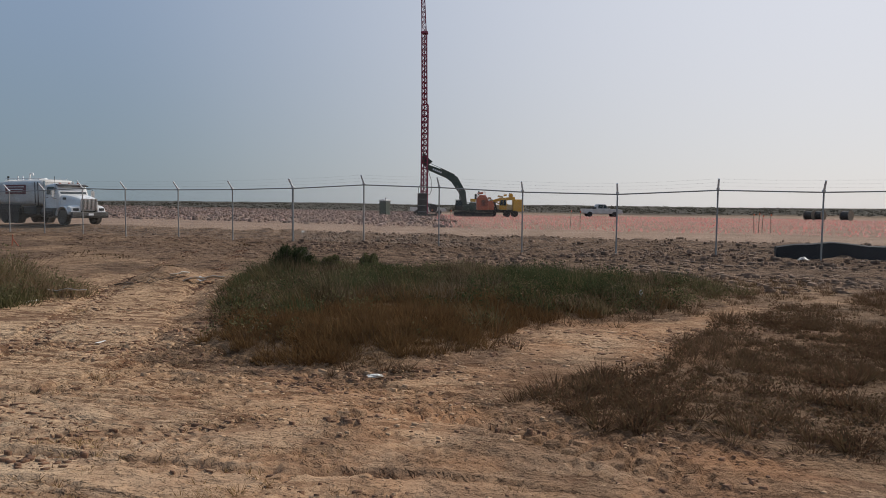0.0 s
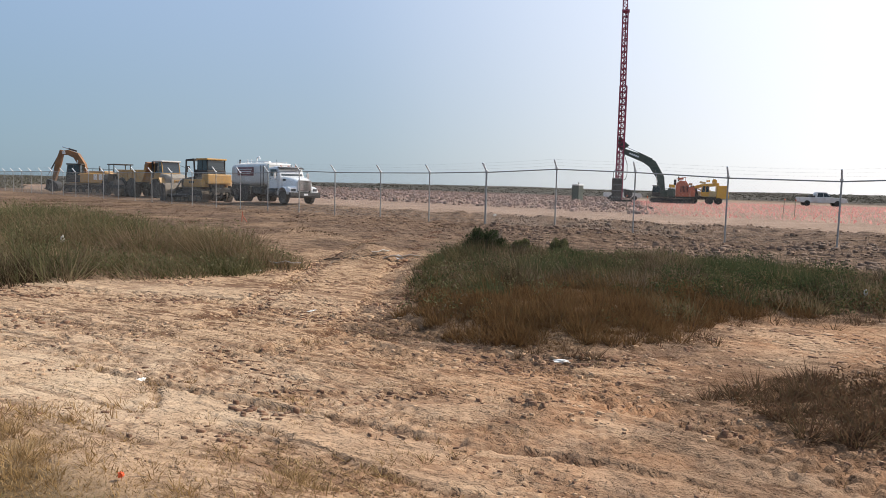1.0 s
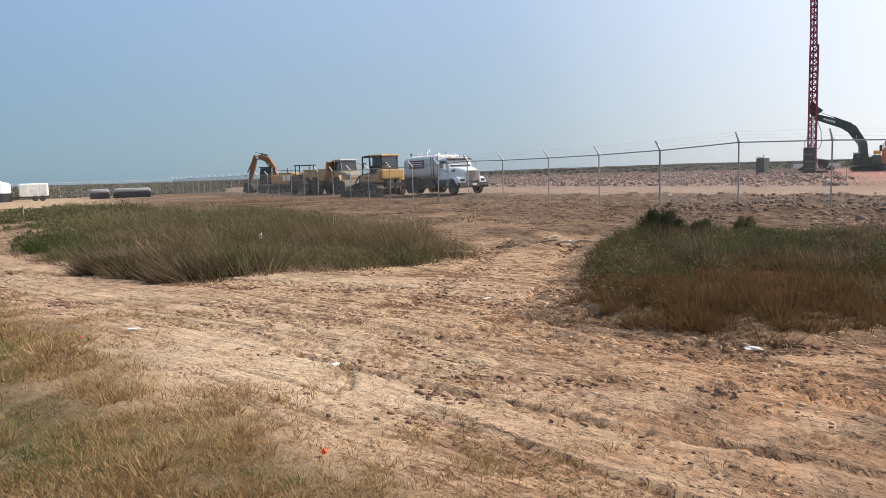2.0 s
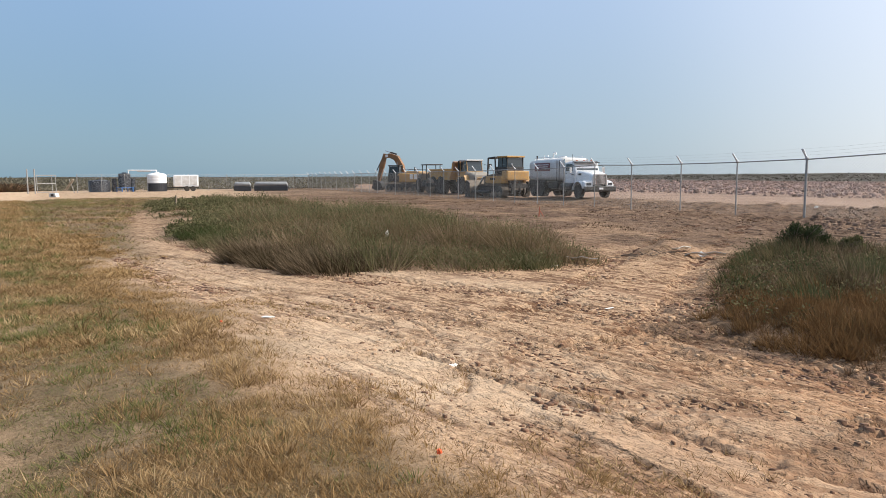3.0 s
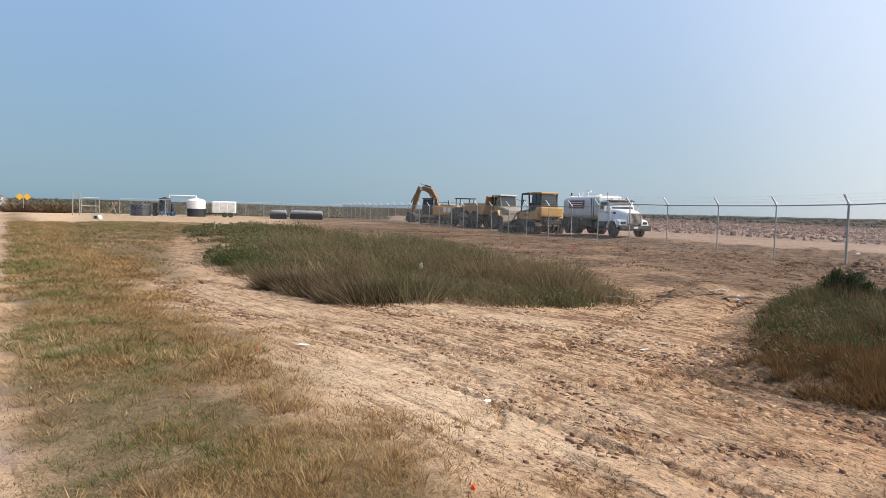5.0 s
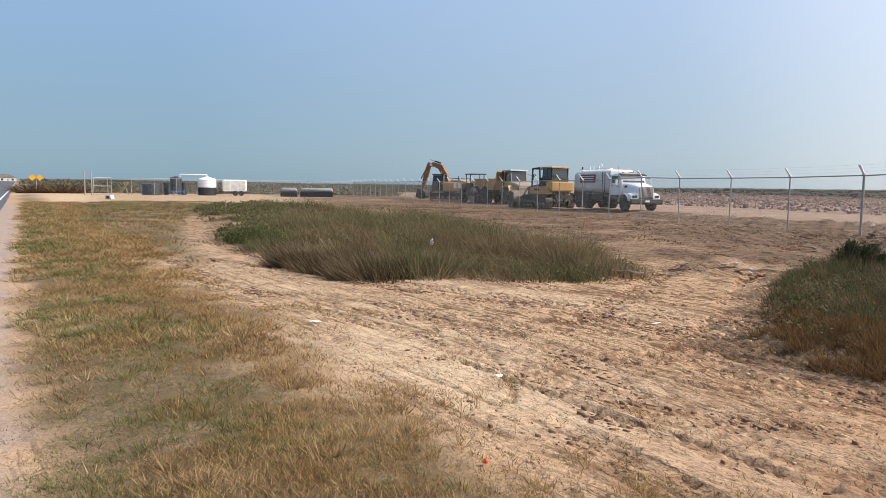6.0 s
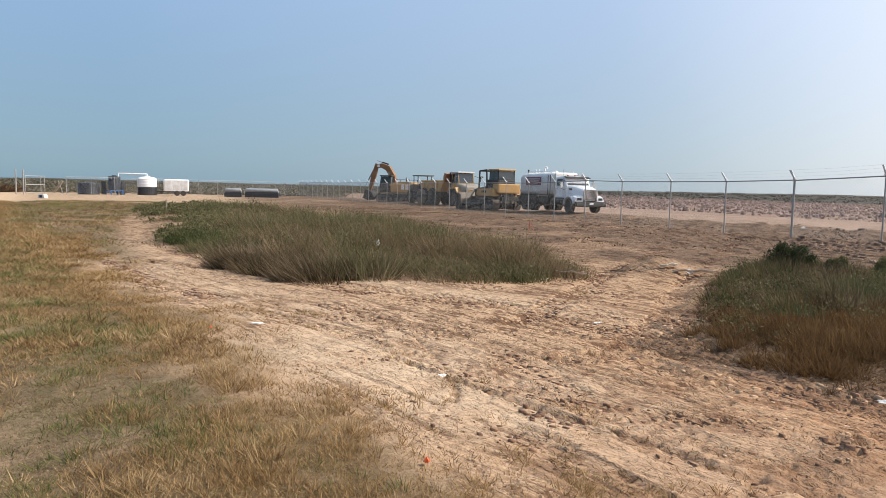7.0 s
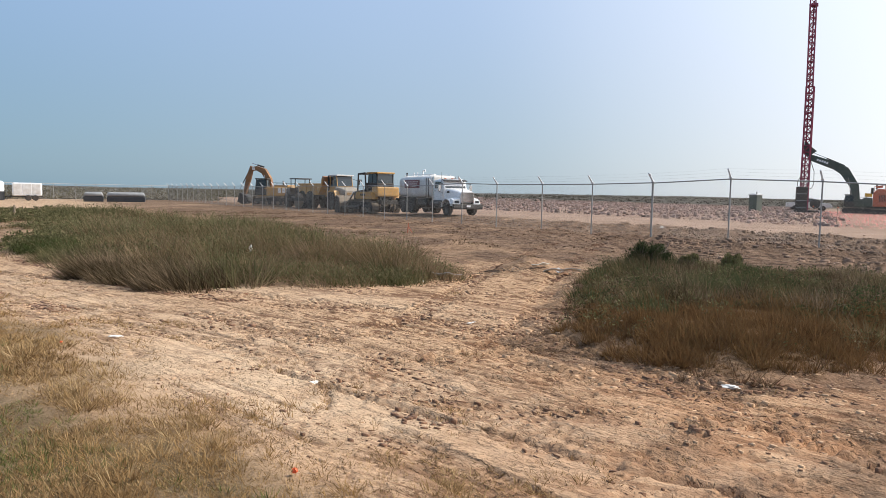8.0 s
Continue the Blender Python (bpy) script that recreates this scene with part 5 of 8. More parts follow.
# rows of dark crumbs: damp and shade of the tread gaps in their colour
pts, dims, ups, heads = [], [], [], []
for tr, gauge, half, deep, lug in TRACKS[:12]:
    if lug <= 0:
        continue
    cc = curve(tr, 0.02)
    dirs = np.gradient(cc, axis=0)
    dirs /= np.hypot(dirs[:, 0], dirs[:, 1])[:, None]
    run = np.concatenate([[0], np.cumsum(np.hypot(*np.diff(cc, axis=0).T))])
    rows_ = max(2, round(2 * half / 0.1))
    for side in ((-1, 1) if gauge else (0,)):
        for row in range(rows_):
            at_ = np.arange(0.3 + 0.5 * lug * (row % 2), run[-1] - 0.3, lug * 0.8)
            i = np.searchsorted(run, at_)
            lat = (row - (rows_ - 1) / 2) * 2 * half / rows_ + side * gauge + rng.normal(0, 0.012, len(i))
            p = cc[i] + np.stack([-dirs[i, 1], dirs[i, 0]], 1) * lat[:, None] + rng.normal(0, 0.012, (len(i), 2))
            keep = (fbm(p[:, 0], p[:, 1], 1.4, 3, 62) > rng.uniform(0.45, 0.53, len(p)))
            p, i = p[keep], i[keep]
            pts.append(p)
            dims.append(np.column_stack([0.04 + 0.1 * rng.uniform(0, 1, len(p)) ** 1.5, 0.014 + 0.026 * rng.uniform(0, 1, len(p))]))
            ups.append(rng.uniform(0.003, 0.012, len(p)))
            heads.append(radians(-8) + rng.normal(0, 0.4, len(p)))
q, dims, ups, heads = np.vstack(pts), np.vstack(dims), np.concatenate(ups), np.concatenate(heads)
ok = open_sand(q) & (q[:, 0] > -16)
far_ = np.clip(np.hypot(q[:, :1], q[:, 1:]) / 6.5, 0.6, 1.8)
plates("tread_crumbs", q[ok], (dims * far_)[ok], ups[ok], heads[ok], M_DAMPSHADE, "dark soil crumbs coloured for the damp and shade of tread gaps")

# loose crumbs and plates strewn where the crust is broken
q = rng.uniform((-13, 2.8), (5, 13), (90000, 2))
ragged_ = fbm(q[:, 0] * 0.6, q[:, 1] * 1.4, 1.0, 4, 66) + 0.07 * step(q[:, 0] + 0.3 * q[:, 1], -4.5, 0.5)
q = q[open_sand(q) & (ragged_ > 0.5 + 0.1 * rng.uniform(0, 1, len(q)) ** 0.6)]
q = q[:6500]
far_ = np.clip(np.hypot(q[:, 0], q[:, 1]) / 6.5, 0.6, 1.7)
long_ = (0.016 + 0.075 * rng.uniform(0, 1, len(q)) ** 3.2) * far_
dims = np.column_stack([long_, long_ * rng.uniform(0.35, 0.75, len(q))])
turn_ = radians(-11) + rng.normal(0, 0.4, len(q))
up_ = np.minimum(0.003 + 0.12 * long_ * rng.uniform(0.2, 1.0, len(q)), 0.01)
pale_ = rng.uniform(0, 1, len(q)) < 0.62
plates("sand_crust", q[pale_], dims[pale_], up_[pale_], turn_[pale_], M_CRUST, "crumbs and broken plates of sand crust")
# the dark share draws shaded crust edges by its colour
plates("damp_shade_crumbs", q[~pale_], dims[~pale_], up_[~pale_], turn_[~pale_], M_DAMPSHADE, "dark soil crumbs coloured for damp and shaded crust edges")

# a few heaps of darker clods torn up by turning wheels
heaps = np.array([(-2.5, 4.29), (-2.24, 4.35), (-2.38, 4.22), (-0.6, 5.15), (-2.4, 3.75), (-6.4, 8.3), (-5.6, 8.15), (-3.3, 7.5), (-2.9, 7.3), (-2.2, 6.75), (-1.6, 6.6), (1.9, 6.4), (0.6, 4.9), (-3.9, 8.3), (-4.3, 9.3), (0.5, 7.4), (1.2, 8.7)])
q = np.repeat(heaps, 26, 0) + rng.normal(0, 1, (26 * len(heaps), 2)) * [0.16, 0.05]
long_ = 0.016 + 0.06 * rng.uniform(0, 1, len(q)) ** 2.4
plates("torn_clods", q, np.column_stack([long_, long_ * 0.6]), 0.003 + 0.14 * long_, rng.uniform(-0.6, 0.6, len(q)), M_DAMPSHADE, "dark damp clods torn up by turning wheels")


q = rng.uniform((-9, 12.5), (20, 36), (40000, 2))
f_ = fence_side(q[:, 0], q[:, 1])
ok = (f_ > -9.0) & (f_ < 9.0) & (inside(RIGHT_PATCH, q[:, 0], q[:, 1]) < -0.2) & (inside(LEFT_PATCH, q[:, 0], q[:, 1]) < 0) & (q[:, 0] > -5.5 - 0.12 * f_)
q = q[ok & (fbm(q[:, 0], q[:, 1], 0.55, 3, 77) > rng.uniform(0.36, 0.6, len(q)))][:6500]
long_ = 0.05 + 0.24 * rng.uniform(0, 1, len(q)) ** 2.6
plates("soil_crust", q, np.column_stack([long_, long_ * rng.uniform(0.5, 0.9, len(q))]), 0.012 + 0.2 * long_ * rng.uniform(0.2, 1.0, len(q)), rng.uniform(-0.8, 0.8, len(q)), M_CLOD, "broken lumps of turned brown soil along the fence")


# ---------------------------------------------------------------- drain tapes on the pad
def tapes(name, xy, height, width, material, label):
    n = len(xy)
    base = np.column_stack([xy, land(xy[:, 0], xy[:, 1]) - 0.02])
    lean = rng.normal(0, 0.35, (n, 2)) * height[:, None]
    return blades(name, base, height, width, lean, material, label, "drain tape", 0.2, True)


gx, gy = np.meshgrid(np.arange(-8, 110, 0.52), np.arange(30, 118, 0.52))
q = np.column_stack([gx.ravel(), gy.ravel()]) + rng.normal(0, 0.14, (gx.size, 2))
f_ = fence_side(q[:, 0], q[:, 1])
q = q[(f_ > 23) & (np.hypot(q[:, 0], q[:, 1]) < 116) & (q[:, 0] > -0.03 * q[:, 1] + 1.5) & (rng.uniform(0, 1, len(q)) < 0.9)]
tapes("pink_drain_tapes", q, rng.uniform(0.07, 0.22, len(q)), rng.uniform(0.08, 0.18, len(q)), M_PINK, "rows of pink drain tape ends standing out of sand")
q = rng.uniform((-150, 50), (8, 230), (90000, 2))
f_ = fence_side(q[:, 0], q[:, 1])
q = q[(f_ > 24) & (f_ < 110) & (q[:, 0] < -0.03 * q[:, 1] + 3) & (q[:, 0] > -0.5 * q[:, 1])]
tapes("faded_drain_tapes", q[:7000], rng.uniform(0.1, 0.27, 7000), rng.uniform(0.15, 0.4, 7000), M_PALETAPE, "tangled faded drain tapes and broken soil")
q = q[7000:12000]
long_ = 0.14 + 0.55 * rng.uniform(0, 1, len(q)) ** 2.0
plates("broken_ground", q, np.column_stack([long_, long_ * rng.uniform(0.4, 0.8, len(q))]), 0.04 + 0.32 * long_ * rng.uniform(0.2, 1.0, len(q)), rng.uniform(-0.8, 0.8, len(q)), M_RUBBLE, "field of broken pinkish-grey slabs and clods beyond the fence")


M_DUSTGREY = surface("dust_grey_paint", (0.38, 0.34, 0.28), (0.26, 0.22, 0.17), 1.2, 0.6, dust=0.4)


# ---------------------------------------------------------------- vehicle helpers
def loft(bm, rings):
    """Joins rings of points one after another and closes the ends."""
    R = [[bm.verts.new(p) for p in ring] for ring in rings]
    fs = []
    for a, b in zip(R, R[1:]):
        for i in range(len(a)):
            fs.append(bm.faces.new((a[i], a[(i + 1) % len(a)], b[(i + 1) % len(b)], b[i])))
    fs.append(bm.faces.new(R[0][::-1]))
    fs.append(bm.faces.new(R[-1]))
    bmesh.ops.recalc_face_normals(bm, faces=fs)
    return bm


def rrect(x, w, z0, z1, r, n=4):
    """A rounded upright rectangle across the vehicle at x."""
    out = []
    for cy, cz, a0 in ((w / 2 - r, z1 - r, 0), (-w / 2 + r, z1 - r, 90), (-w / 2 + r, z0 + r, 180), (w / 2 - r, z0 + r, 270)):
        for i in range(n + 1):
            a = radians(a0 + 90 * i / n)
            out.append((x, cy + r * math.cos(a), cz + r * math.sin(a)))
    return out


def limb(bm, centre, width, y0, y1, bevel=0.02):
    """A box-section arm along (x, z) points, with a depth at each."""
    up, dn = [], []
    for i, (x, z) in enumerate(centre):
        a, b = centre[max(i - 1, 0)], centre[min(i + 1, len(centre) - 1)]
        d = Vector((b[0] - a[0], b[1] - a[1])).normalized()
        up.append((x - d.y * width[i] / 2, z + d.x * width[i] / 2))
        dn.append((x + d.y * width[i] / 2, z - d.x * width[i] / 2))
    return slab(bm, up + dn[::-1], y0, y1, bevel)


def wheel(parent, c, r, w, rim=M_BLACK, lugs=0):
    """A tyre with shoulder and tread blocks, and a dished rim."""
    bm = B()
    lathe(bm, [(r * 0.58, -w / 2), (r * 0.9, -w / 2), (r * 0.98, -w * 0.42), (r, -w * 0.25), (r, w * 0.25), (r * 0.98, w * 0.42), (r * 0.9, w / 2), (r * 0.58, w / 2)], c, "y", 24)
    for i in range(lugs):
        a = 2 * math.pi * i / lugs
        for s in (-1, 1):
            q = a + (0.5 * s * math.pi / lugs)
            box(bm, (c[0] + r * math.cos(q), c[1] + s * w * 0.24, c[2] + r * math.sin(q)), (r * 0.07, w * 0.46, r * 0.12), 0, -math.degrees(q), 0)
    ty = part("tyre", bm, M_RUBBER)
    wh = part("wheel", lathe(B(), [(r * 0.2, -w * 0.3), (r * 0.5, -w * 0.32), (r * 0.59, -w * 0.5), (r * 0.59, w * 0.5), (r * 0.5, w * 0.32), (r * 0.2, w * 0.3)], c, "y", 20), rim, parent)
    ty.parent = wh
    return wh


def crawler(root, yc, w, x0, x1, h, shoes=True):
    """A track: frame, rollers and a belt of ribbed shoes."""
    r = h / 2
    path = []
    L = x1 - x0 - 2 * r
    n = 10
    for i in range(n + 1):
        path.append((x1 - r + r * math.sin(math.pi * i / n), r + r * math.cos(math.pi * i / n)))
    for i in range(n + 1):
        path.append((x0 + r - r * math.sin(math.pi * i / n), r - r * math.cos(math.pi * i / n)))
    inner = [((x - (x0 + x1) / 2) * 0.93 + (x0 + x1) / 2, (z - r) * 0.8 + r) for x, z in path]
    tr = part("track_frame", slab(B(), inner, yc - w * 0.36, yc + w * 0.36), M_BLACK, root)
    bm = B()
    k = 0
    for (a, b) in zip(path, path[1:] + path[:1]):
        d = Vector((b[0] - a[0], 0, b[1] - a[1]))
        m = max(1, int(d.length / 0.2 + 0.5))
        for i in range(m):
            p = Vector((a[0], yc, a[1])) + d * ((i + 0.5) / m)
            ang = -math.degrees(math.atan2(d.z, d.x))
            box(bm, p, (d.length / m * 0.92, w, 0.05), 0, ang, 0)
            nrm = Vector((d.z, 0, -d.x)).normalized() * -1
            box(bm, p + nrm * 0.04, (0.03, w, 0.06), 0, ang, 0)
    part("track_shoes", bm, M_TRACK, tr)
    bm = B()
    for i in range(6):
        lathe(bm, [(0.05, -w * 0.45), (h * 0.2, -w * 0.4), (h * 0.2, w * 0.4), (0.05, w * 0.45)], (x0 + r + L * i / 5, yc, h * 0.3), "y", 12)
    part("roller", bm, M_TRACK, tr)
    return tr


def cab_box(root, x0, x1, y0, y1, z0, z1, paint, roof, slope=0.15, name="cab"):
    """A cab of pillars, sills, roof and separate dark panes."""
    bm = B()
    zc = z0 + (z1 - z0) * 0.42
    slab(bm, [(x0, z0), (x1, z0), (x1, zc), (x0, zc)], y0, y1, 0.02)
    for x, dx in ((x0, slope * 0.4), (x1, -slope)):
        for y in (y0 + 0.05, y1 - 0.05):
            rod(bm, (x + (0.05 if x == x0 else -0.05), y, zc - 0.02), (x + dx, y, z1), 0.05, 6)
    for y in (y0 + 0.05, y1 - 0.05):
        rod(bm, ((x0 + x1) / 2, y, zc - 0.02), ((x0 + x1) / 2 - 0.03, y, z1), 0.035, 6)
    c = part(name, bm, paint, root)
    part("roof", box(B(), ((x0 + x1) / 2 - slope * 0.3, (y0 + y1) / 2, z1 + 0.06), (x1 - x0 + 0.05, y1 - y0 + 0.12, 0.13), 0, 0, 0, 0.04), roof, c)
    xm = (x0 + x1) / 2
    for y in (y0 + 0.03, y1 - 0.03):
        part("window", slab(B(), [(x0 + 0.08, zc), (xm - 0.04, zc), (xm - 0.06, z1 - 0.03), (x0 + 0.1 + slope * 0.4, z1 - 0.03)], y - 0.01, y + 0.01), M_GLASS, c)
        part("window", slab(B(), [(xm + 0.04, zc), (x1 - 0.1, zc), (x1 - slope - 0.06, z1 - 0.03), (xm + 0.02, z1 - 0.03)], y - 0.01, y + 0.01), M_GLASS, c)
    part("windscreen", slab(B(), [(x1 - 0.06, zc), (x1 - 0.03, zc), (x1 - slope + 0.02, z1 - 0.03), (x1 - slope - 0.01, z1 - 0.03)], y0 + 0.1, y1 - 0.1), M_GLASS, c)
    part("rear_window", slab(B(), [(x0 + 0.03, zc), (x0 + 0.06, zc), (x0 + 0.06 + slope * 0.3, z1 - 0.03), (x0 + 0.03 + slope * 0.3, z1 - 0.03)], y0 + 0.1, y1 - 0.1), M_GLASS, c)
    return c


def bars(root, x, y, z, w, h, n, face, material=M_LITTER, name="lettering"):
    """A row of plain bars that stands for a mark."""
    step_ = w / n
    for i in range(n):
        k = -w / 2 + step_ * (i + 0.5)
        c, size = ((x + k, y, z), (step_ * 0.72, 0.012, h)) if face == "y" else ((x, y + k, z), (0.012, step_ * 0.72, h))
        part(name, box(B(), c, size), material, root, "plain lettering bar")


# ---------------------------------------------------------------- water truck
def water_truck(m):
    t = thing("water_truck", m, "dusty white tanker truck parked behind the fence", "truck")
    bm = B()
    for y in (-0.42, 0.42):
        box(bm, (-3.3, y, 0.92), (8.6, 0.09, 0.26))
    for x in (0.4, -1.8, -3.6, -5.2, -6.6):
        box(bm, (x, 0, 0.92), (0.12, 0.84, 0.2))
    rod(bm, (0, -1, 0.52), (0, 1, 0.52), 0.07)
    rod(bm, (-5.4, -0.9, 0.52), (-5.4, 0.9, 0.52), 0.1)
    rod(bm, (-6.7, -0.9, 0.52), (-6.7, 0.9, 0.52), 0.1)
    part("chassis", bm, M_BLACK, t)
    for y in (-1.03, 1.03):
        wheel(t, (0, y, 0.53), 0.53, 0.3, M_CHROME, 26)
        for x in (-5.4, -6.7):
            wheel(t, (x, y * 0.97, 0.53), 0.53, 0.52, M_BLACK, 26)
        part("mud_flap", box(B(), (-4.72, y, 0.75), (0.03, 0.62, 0.8)), M_RUBBER, t)
        part("mud_flap", box(B(), (-7.45, y, 0.75), (0.03, 0.62, 0.8)), M_RUBBER, t)
        part("side_skirt", box(B(), (-6.05, y * 1.17, 0.98), (2.9, 0.06, 0.75), 0, 0, 0, 0.02), M_BLACK, t, "black skirt over the rear wheels")
    rings = [rrect(-7.75, 1.7, 1.5, 2.6, 0.35), rrect(-7.6, 2.3, 1.28, 3.0, 0.42), rrect(-4.9, 2.4, 1.25, 3.08, 0.42), rrect(-2.45, 2.4, 1.25, 3.08, 0.42), rrect(-2.3, 2.2, 1.35, 2.95, 0.42)]
    tank = smooth(part("tank", loft(B(), rings), M_WHITEDULL, t))
    bm = B()
    for x in (-7.2, -5.9, -4.6, -3.3):
        box(bm, (x, 0, 3.1), (0.07, 1.5, 0.06))
    for y in (-0.75, 0.75):
        rod(bm, (-7.5, y, 3.2), (-2.6, y, 3.2), 0.025, 6)
        for x in (-7.4, -6.2, -5.0, -3.8, -2.7):
            rod(bm, (x, y, 3.02), (x, y, 3.2), 0.02, 6)
    part("top_rail", bm, M_WHITE, tank)
    part("hatch", lathe(B(), [(0.3, 3.06), (0.3, 3.2), (0.24, 3.26)], (-4.2, 0, 0), "z", 16), M_WHITE, tank)
    part("vent_pipe", pipe(B(), [(-5.2, -0.3, 3.05), (-5.2, -0.3, 3.5), (-5.1, -0.3, 3.58), (-4.85, -0.3, 3.58), (-4.8, -0.3, 3.42)], 0.06, 8), M_WHITE, tank)
    for x in (-6.1, -6.7):
        part("vent_pipe", rod(B(), (x, -0.3, 3.0), (x, -0.3, 3.42), 0.05, 8), M_WHITE, tank)
    part("beacon", rod(B(), (-7.55, -0.5, 2.9), (-7.55, -0.5, 3.4), 0.05, 8, 0.07), M_BLACK, tank)
    sign = part("side_sign", box(B(), (-5.3, -1.215, 2.4), (2.5, 0.02, 0.66)), M_MAROON, tank, "maroon side sign with plain bars")
    bm = B()
    for i in range(3):
        box(bm, (-5.3, -1.23, 2.58 - 0.17 * i), (2.1 - 0.3 * i, 0.012, 0.06))
    part("bar", bm, M_WHITE, sign)
    part("tank_ladder", pipe(pipe(B(), [(-2.6, -1.22, 1.3), (-2.6, -1.22, 2.9)], 0.025), [(-2.95, -1.22, 1.3), (-2.95, -1.22, 2.9)], 0.025), M_BLACK, tank)
    part("pump_box", box(B(), (-3.6, -0.95, 0.95), (1.5, 0.5, 0.55), 0, 0, 0, 0.04), M_BLACK, t)
    part("fuel_tank", lathe(B(), [(0.1, -0.75), (0.3, -0.72), (0.3, 0.72), (0.1, 0.75)], (-1.6, -0.98, 0.82), "x", 18), M_BLACK, t)
    part("fuel_tank", lathe(B(), [(0.1, -0.75), (0.3, -0.72), (0.3, 0.72), (0.1, 0.75)], (-1.6, 0.98, 0.82), "x", 18), M_BLACK, t)
    # cab
    cab = smooth(part("cab", loft(B(), [rrect(-2.15, 2.0, 1.05, 2.72, 0.16), rrect(-1.3, 2.05, 1.05, 2.82, 0.16), rrect(-0.95, 2.0, 1.05, 2.78, 0.16), rrect(-0.62, 1.95, 1.05, 2.05, 0.14)]), M_WHITE, t), 25)
    for s in (-1, 1):
        part("side_window", slab(B(), [(-1.95, 2.05), (-1.0, 2.05), (-1.08, 2.58), (-1.9, 2.58)], s * 1.022 - 0.012, s * 1.022 + 0.012), M_GLASS, cab)
        part("door", box(B(), (-1.45, s * 1.02, 1.56), (1.02, 0.02, 0.86), 0, 0, 0, 0.008), M_WHITE, cab)
        part("door_handle", box(B(), (-1.85, s * 1.045, 1.85), (0.16, 0.03, 0.04)), M_BLACK, cab)
        mir = part("mirror", box(B(), (-0.72, s * 1.35, 2.1), (0.1, 0.2, 0.5), 0, 0, 0, 0.03), M_CHROME, cab)
        part("mirror_arm", pipe(B(), [(-0.85, s * 1.0, 2.45), (-0.72, s * 1.33, 2.42), (-0.72, s * 1.33, 1.8), (-0.85, s * 1.0, 1.75)], 0.018, 6), M_BLACK, mir)
        part("step", box(B(), (-1.4, s * 1.12, 0.55), (0.8, 0.24, 0.06)), M_BLACK, cab)
        part("exhaust_stack", rod(B(), (-2.3, s * 0.95, 1.0), (-2.3, s * 0.95, 3.0), 0.07, 10), M_CHROME, t)
    part("windscreen", slab(B(), [(-0.66, 2.08), (-0.63, 2.1), (-0.93, 2.66), (-0.97, 2.64)], -0.86, 0.86), M_GLASS, cab)
    part("sun_visor", slab(B(), [(-1.0, 2.72), (-0.62, 2.62), (-0.6, 2.67), (-1.0, 2.79)], -0.98, 0.98), M_BLACK, cab, "black sun visor")
    for y, z in ((0, 2.86), (0.6, 2.84), (-0.6, 2.84)):
        part("roof_light", box(B(), (-1.15, y, z), (0.12, 0.1, 0.07)), M_ORANGE, cab)
    hood = smooth(part("hood", loft(B(), [rrect(-0.7, 1.75, 0.95, 2.08, 0.2), rrect(0.1, 1.6, 0.95, 2.0, 0.24), rrect(0.8, 1.32, 0.92, 1.86, 0.26), rrect(0.98, 1.2, 0.95, 1.78, 0.26)]), M_WHITE, t), 30)
    part("air_intake", box(B(), (-0.3, -0.83, 1.78), (0.34, 0.06, 0.16), 0, 0, 0, 0.03), M_BLACK, hood)
    g = part("grille", box(B(), (1.0, 0, 1.38), (0.05, 1.0, 0.78), 0, 0, 0, 0.02), M_BLACK, hood)
    bm = B()
    for i in range(11):
        box(bm, (1.03, -0.45 + 0.09 * i, 1.38), (0.03, 0.035, 0.72))
    box(bm, (1.03, 0, 1.76), (0.05, 1.06, 0.05))
    box(bm, (1.03, 0.51, 1.38), (0.05, 0.05, 0.78))
    box(bm, (1.03, -0.51, 1.38), (0.05, 0.05, 0.78))
    part("grille_bars", bm, M_CHROME, g, "chrome grille bars")
    for s in (-1, 1):
        bm = B()
        arc = []
        for i in range(9):
            a = radians(180 - 180 * i / 8 * 0.95)
            arc.append((0.72 * math.cos(a) + 0.02, 0.62 + 0.66 * math.sin(a)))
        inner = [(x * 0.9, (z - 0.62) * 0.9 + 0.62) for x, z in arc]
        slab(bm, arc + inner[::-1], s * 0.72, s * 1.22, 0.02)
        loft(bm, [[(0.55, s * 0.6, 0.9), (0.55, s * 1.2, 0.9), (0.55, s * 1.16, 1.28), (0.55, s * 0.6, 1.4)], [(1.0, s * 0.56, 0.88), (0.95, s * 1.16, 0.88), (0.9, s * 1.1, 1.15), (0.98, s * 0.58, 1.3)]])
        f = smooth(part("fender", bm, M_WHITE, t), 30)
        part("headlight", box(B(), (0.97, s * 0.86, 1.05), (0.06, 0.34, 0.18), 0, 0, s * 8, 0.02), M_GLASS, f)
    bum = part("bumper", slab(B(), [(0.95, 0.5), (1.15, 0.48), (1.2, 0.6), (1.18, 0.86), (0.95, 0.88)], -1.2, 1.2, 0.02), M_BLACK, t, "dark steel front bumper")
    part("number_plate", box(B(), (1.2, 0, 0.72), (0.02, 0.32, 0.14)), M_WHITE, bum)
    part("radio_mast", rod(B(), (-0.9, -1.05, 2.3), (-0.9, -1.1, 3.3), 0.012, 5), M_BLACK, t)
    return t


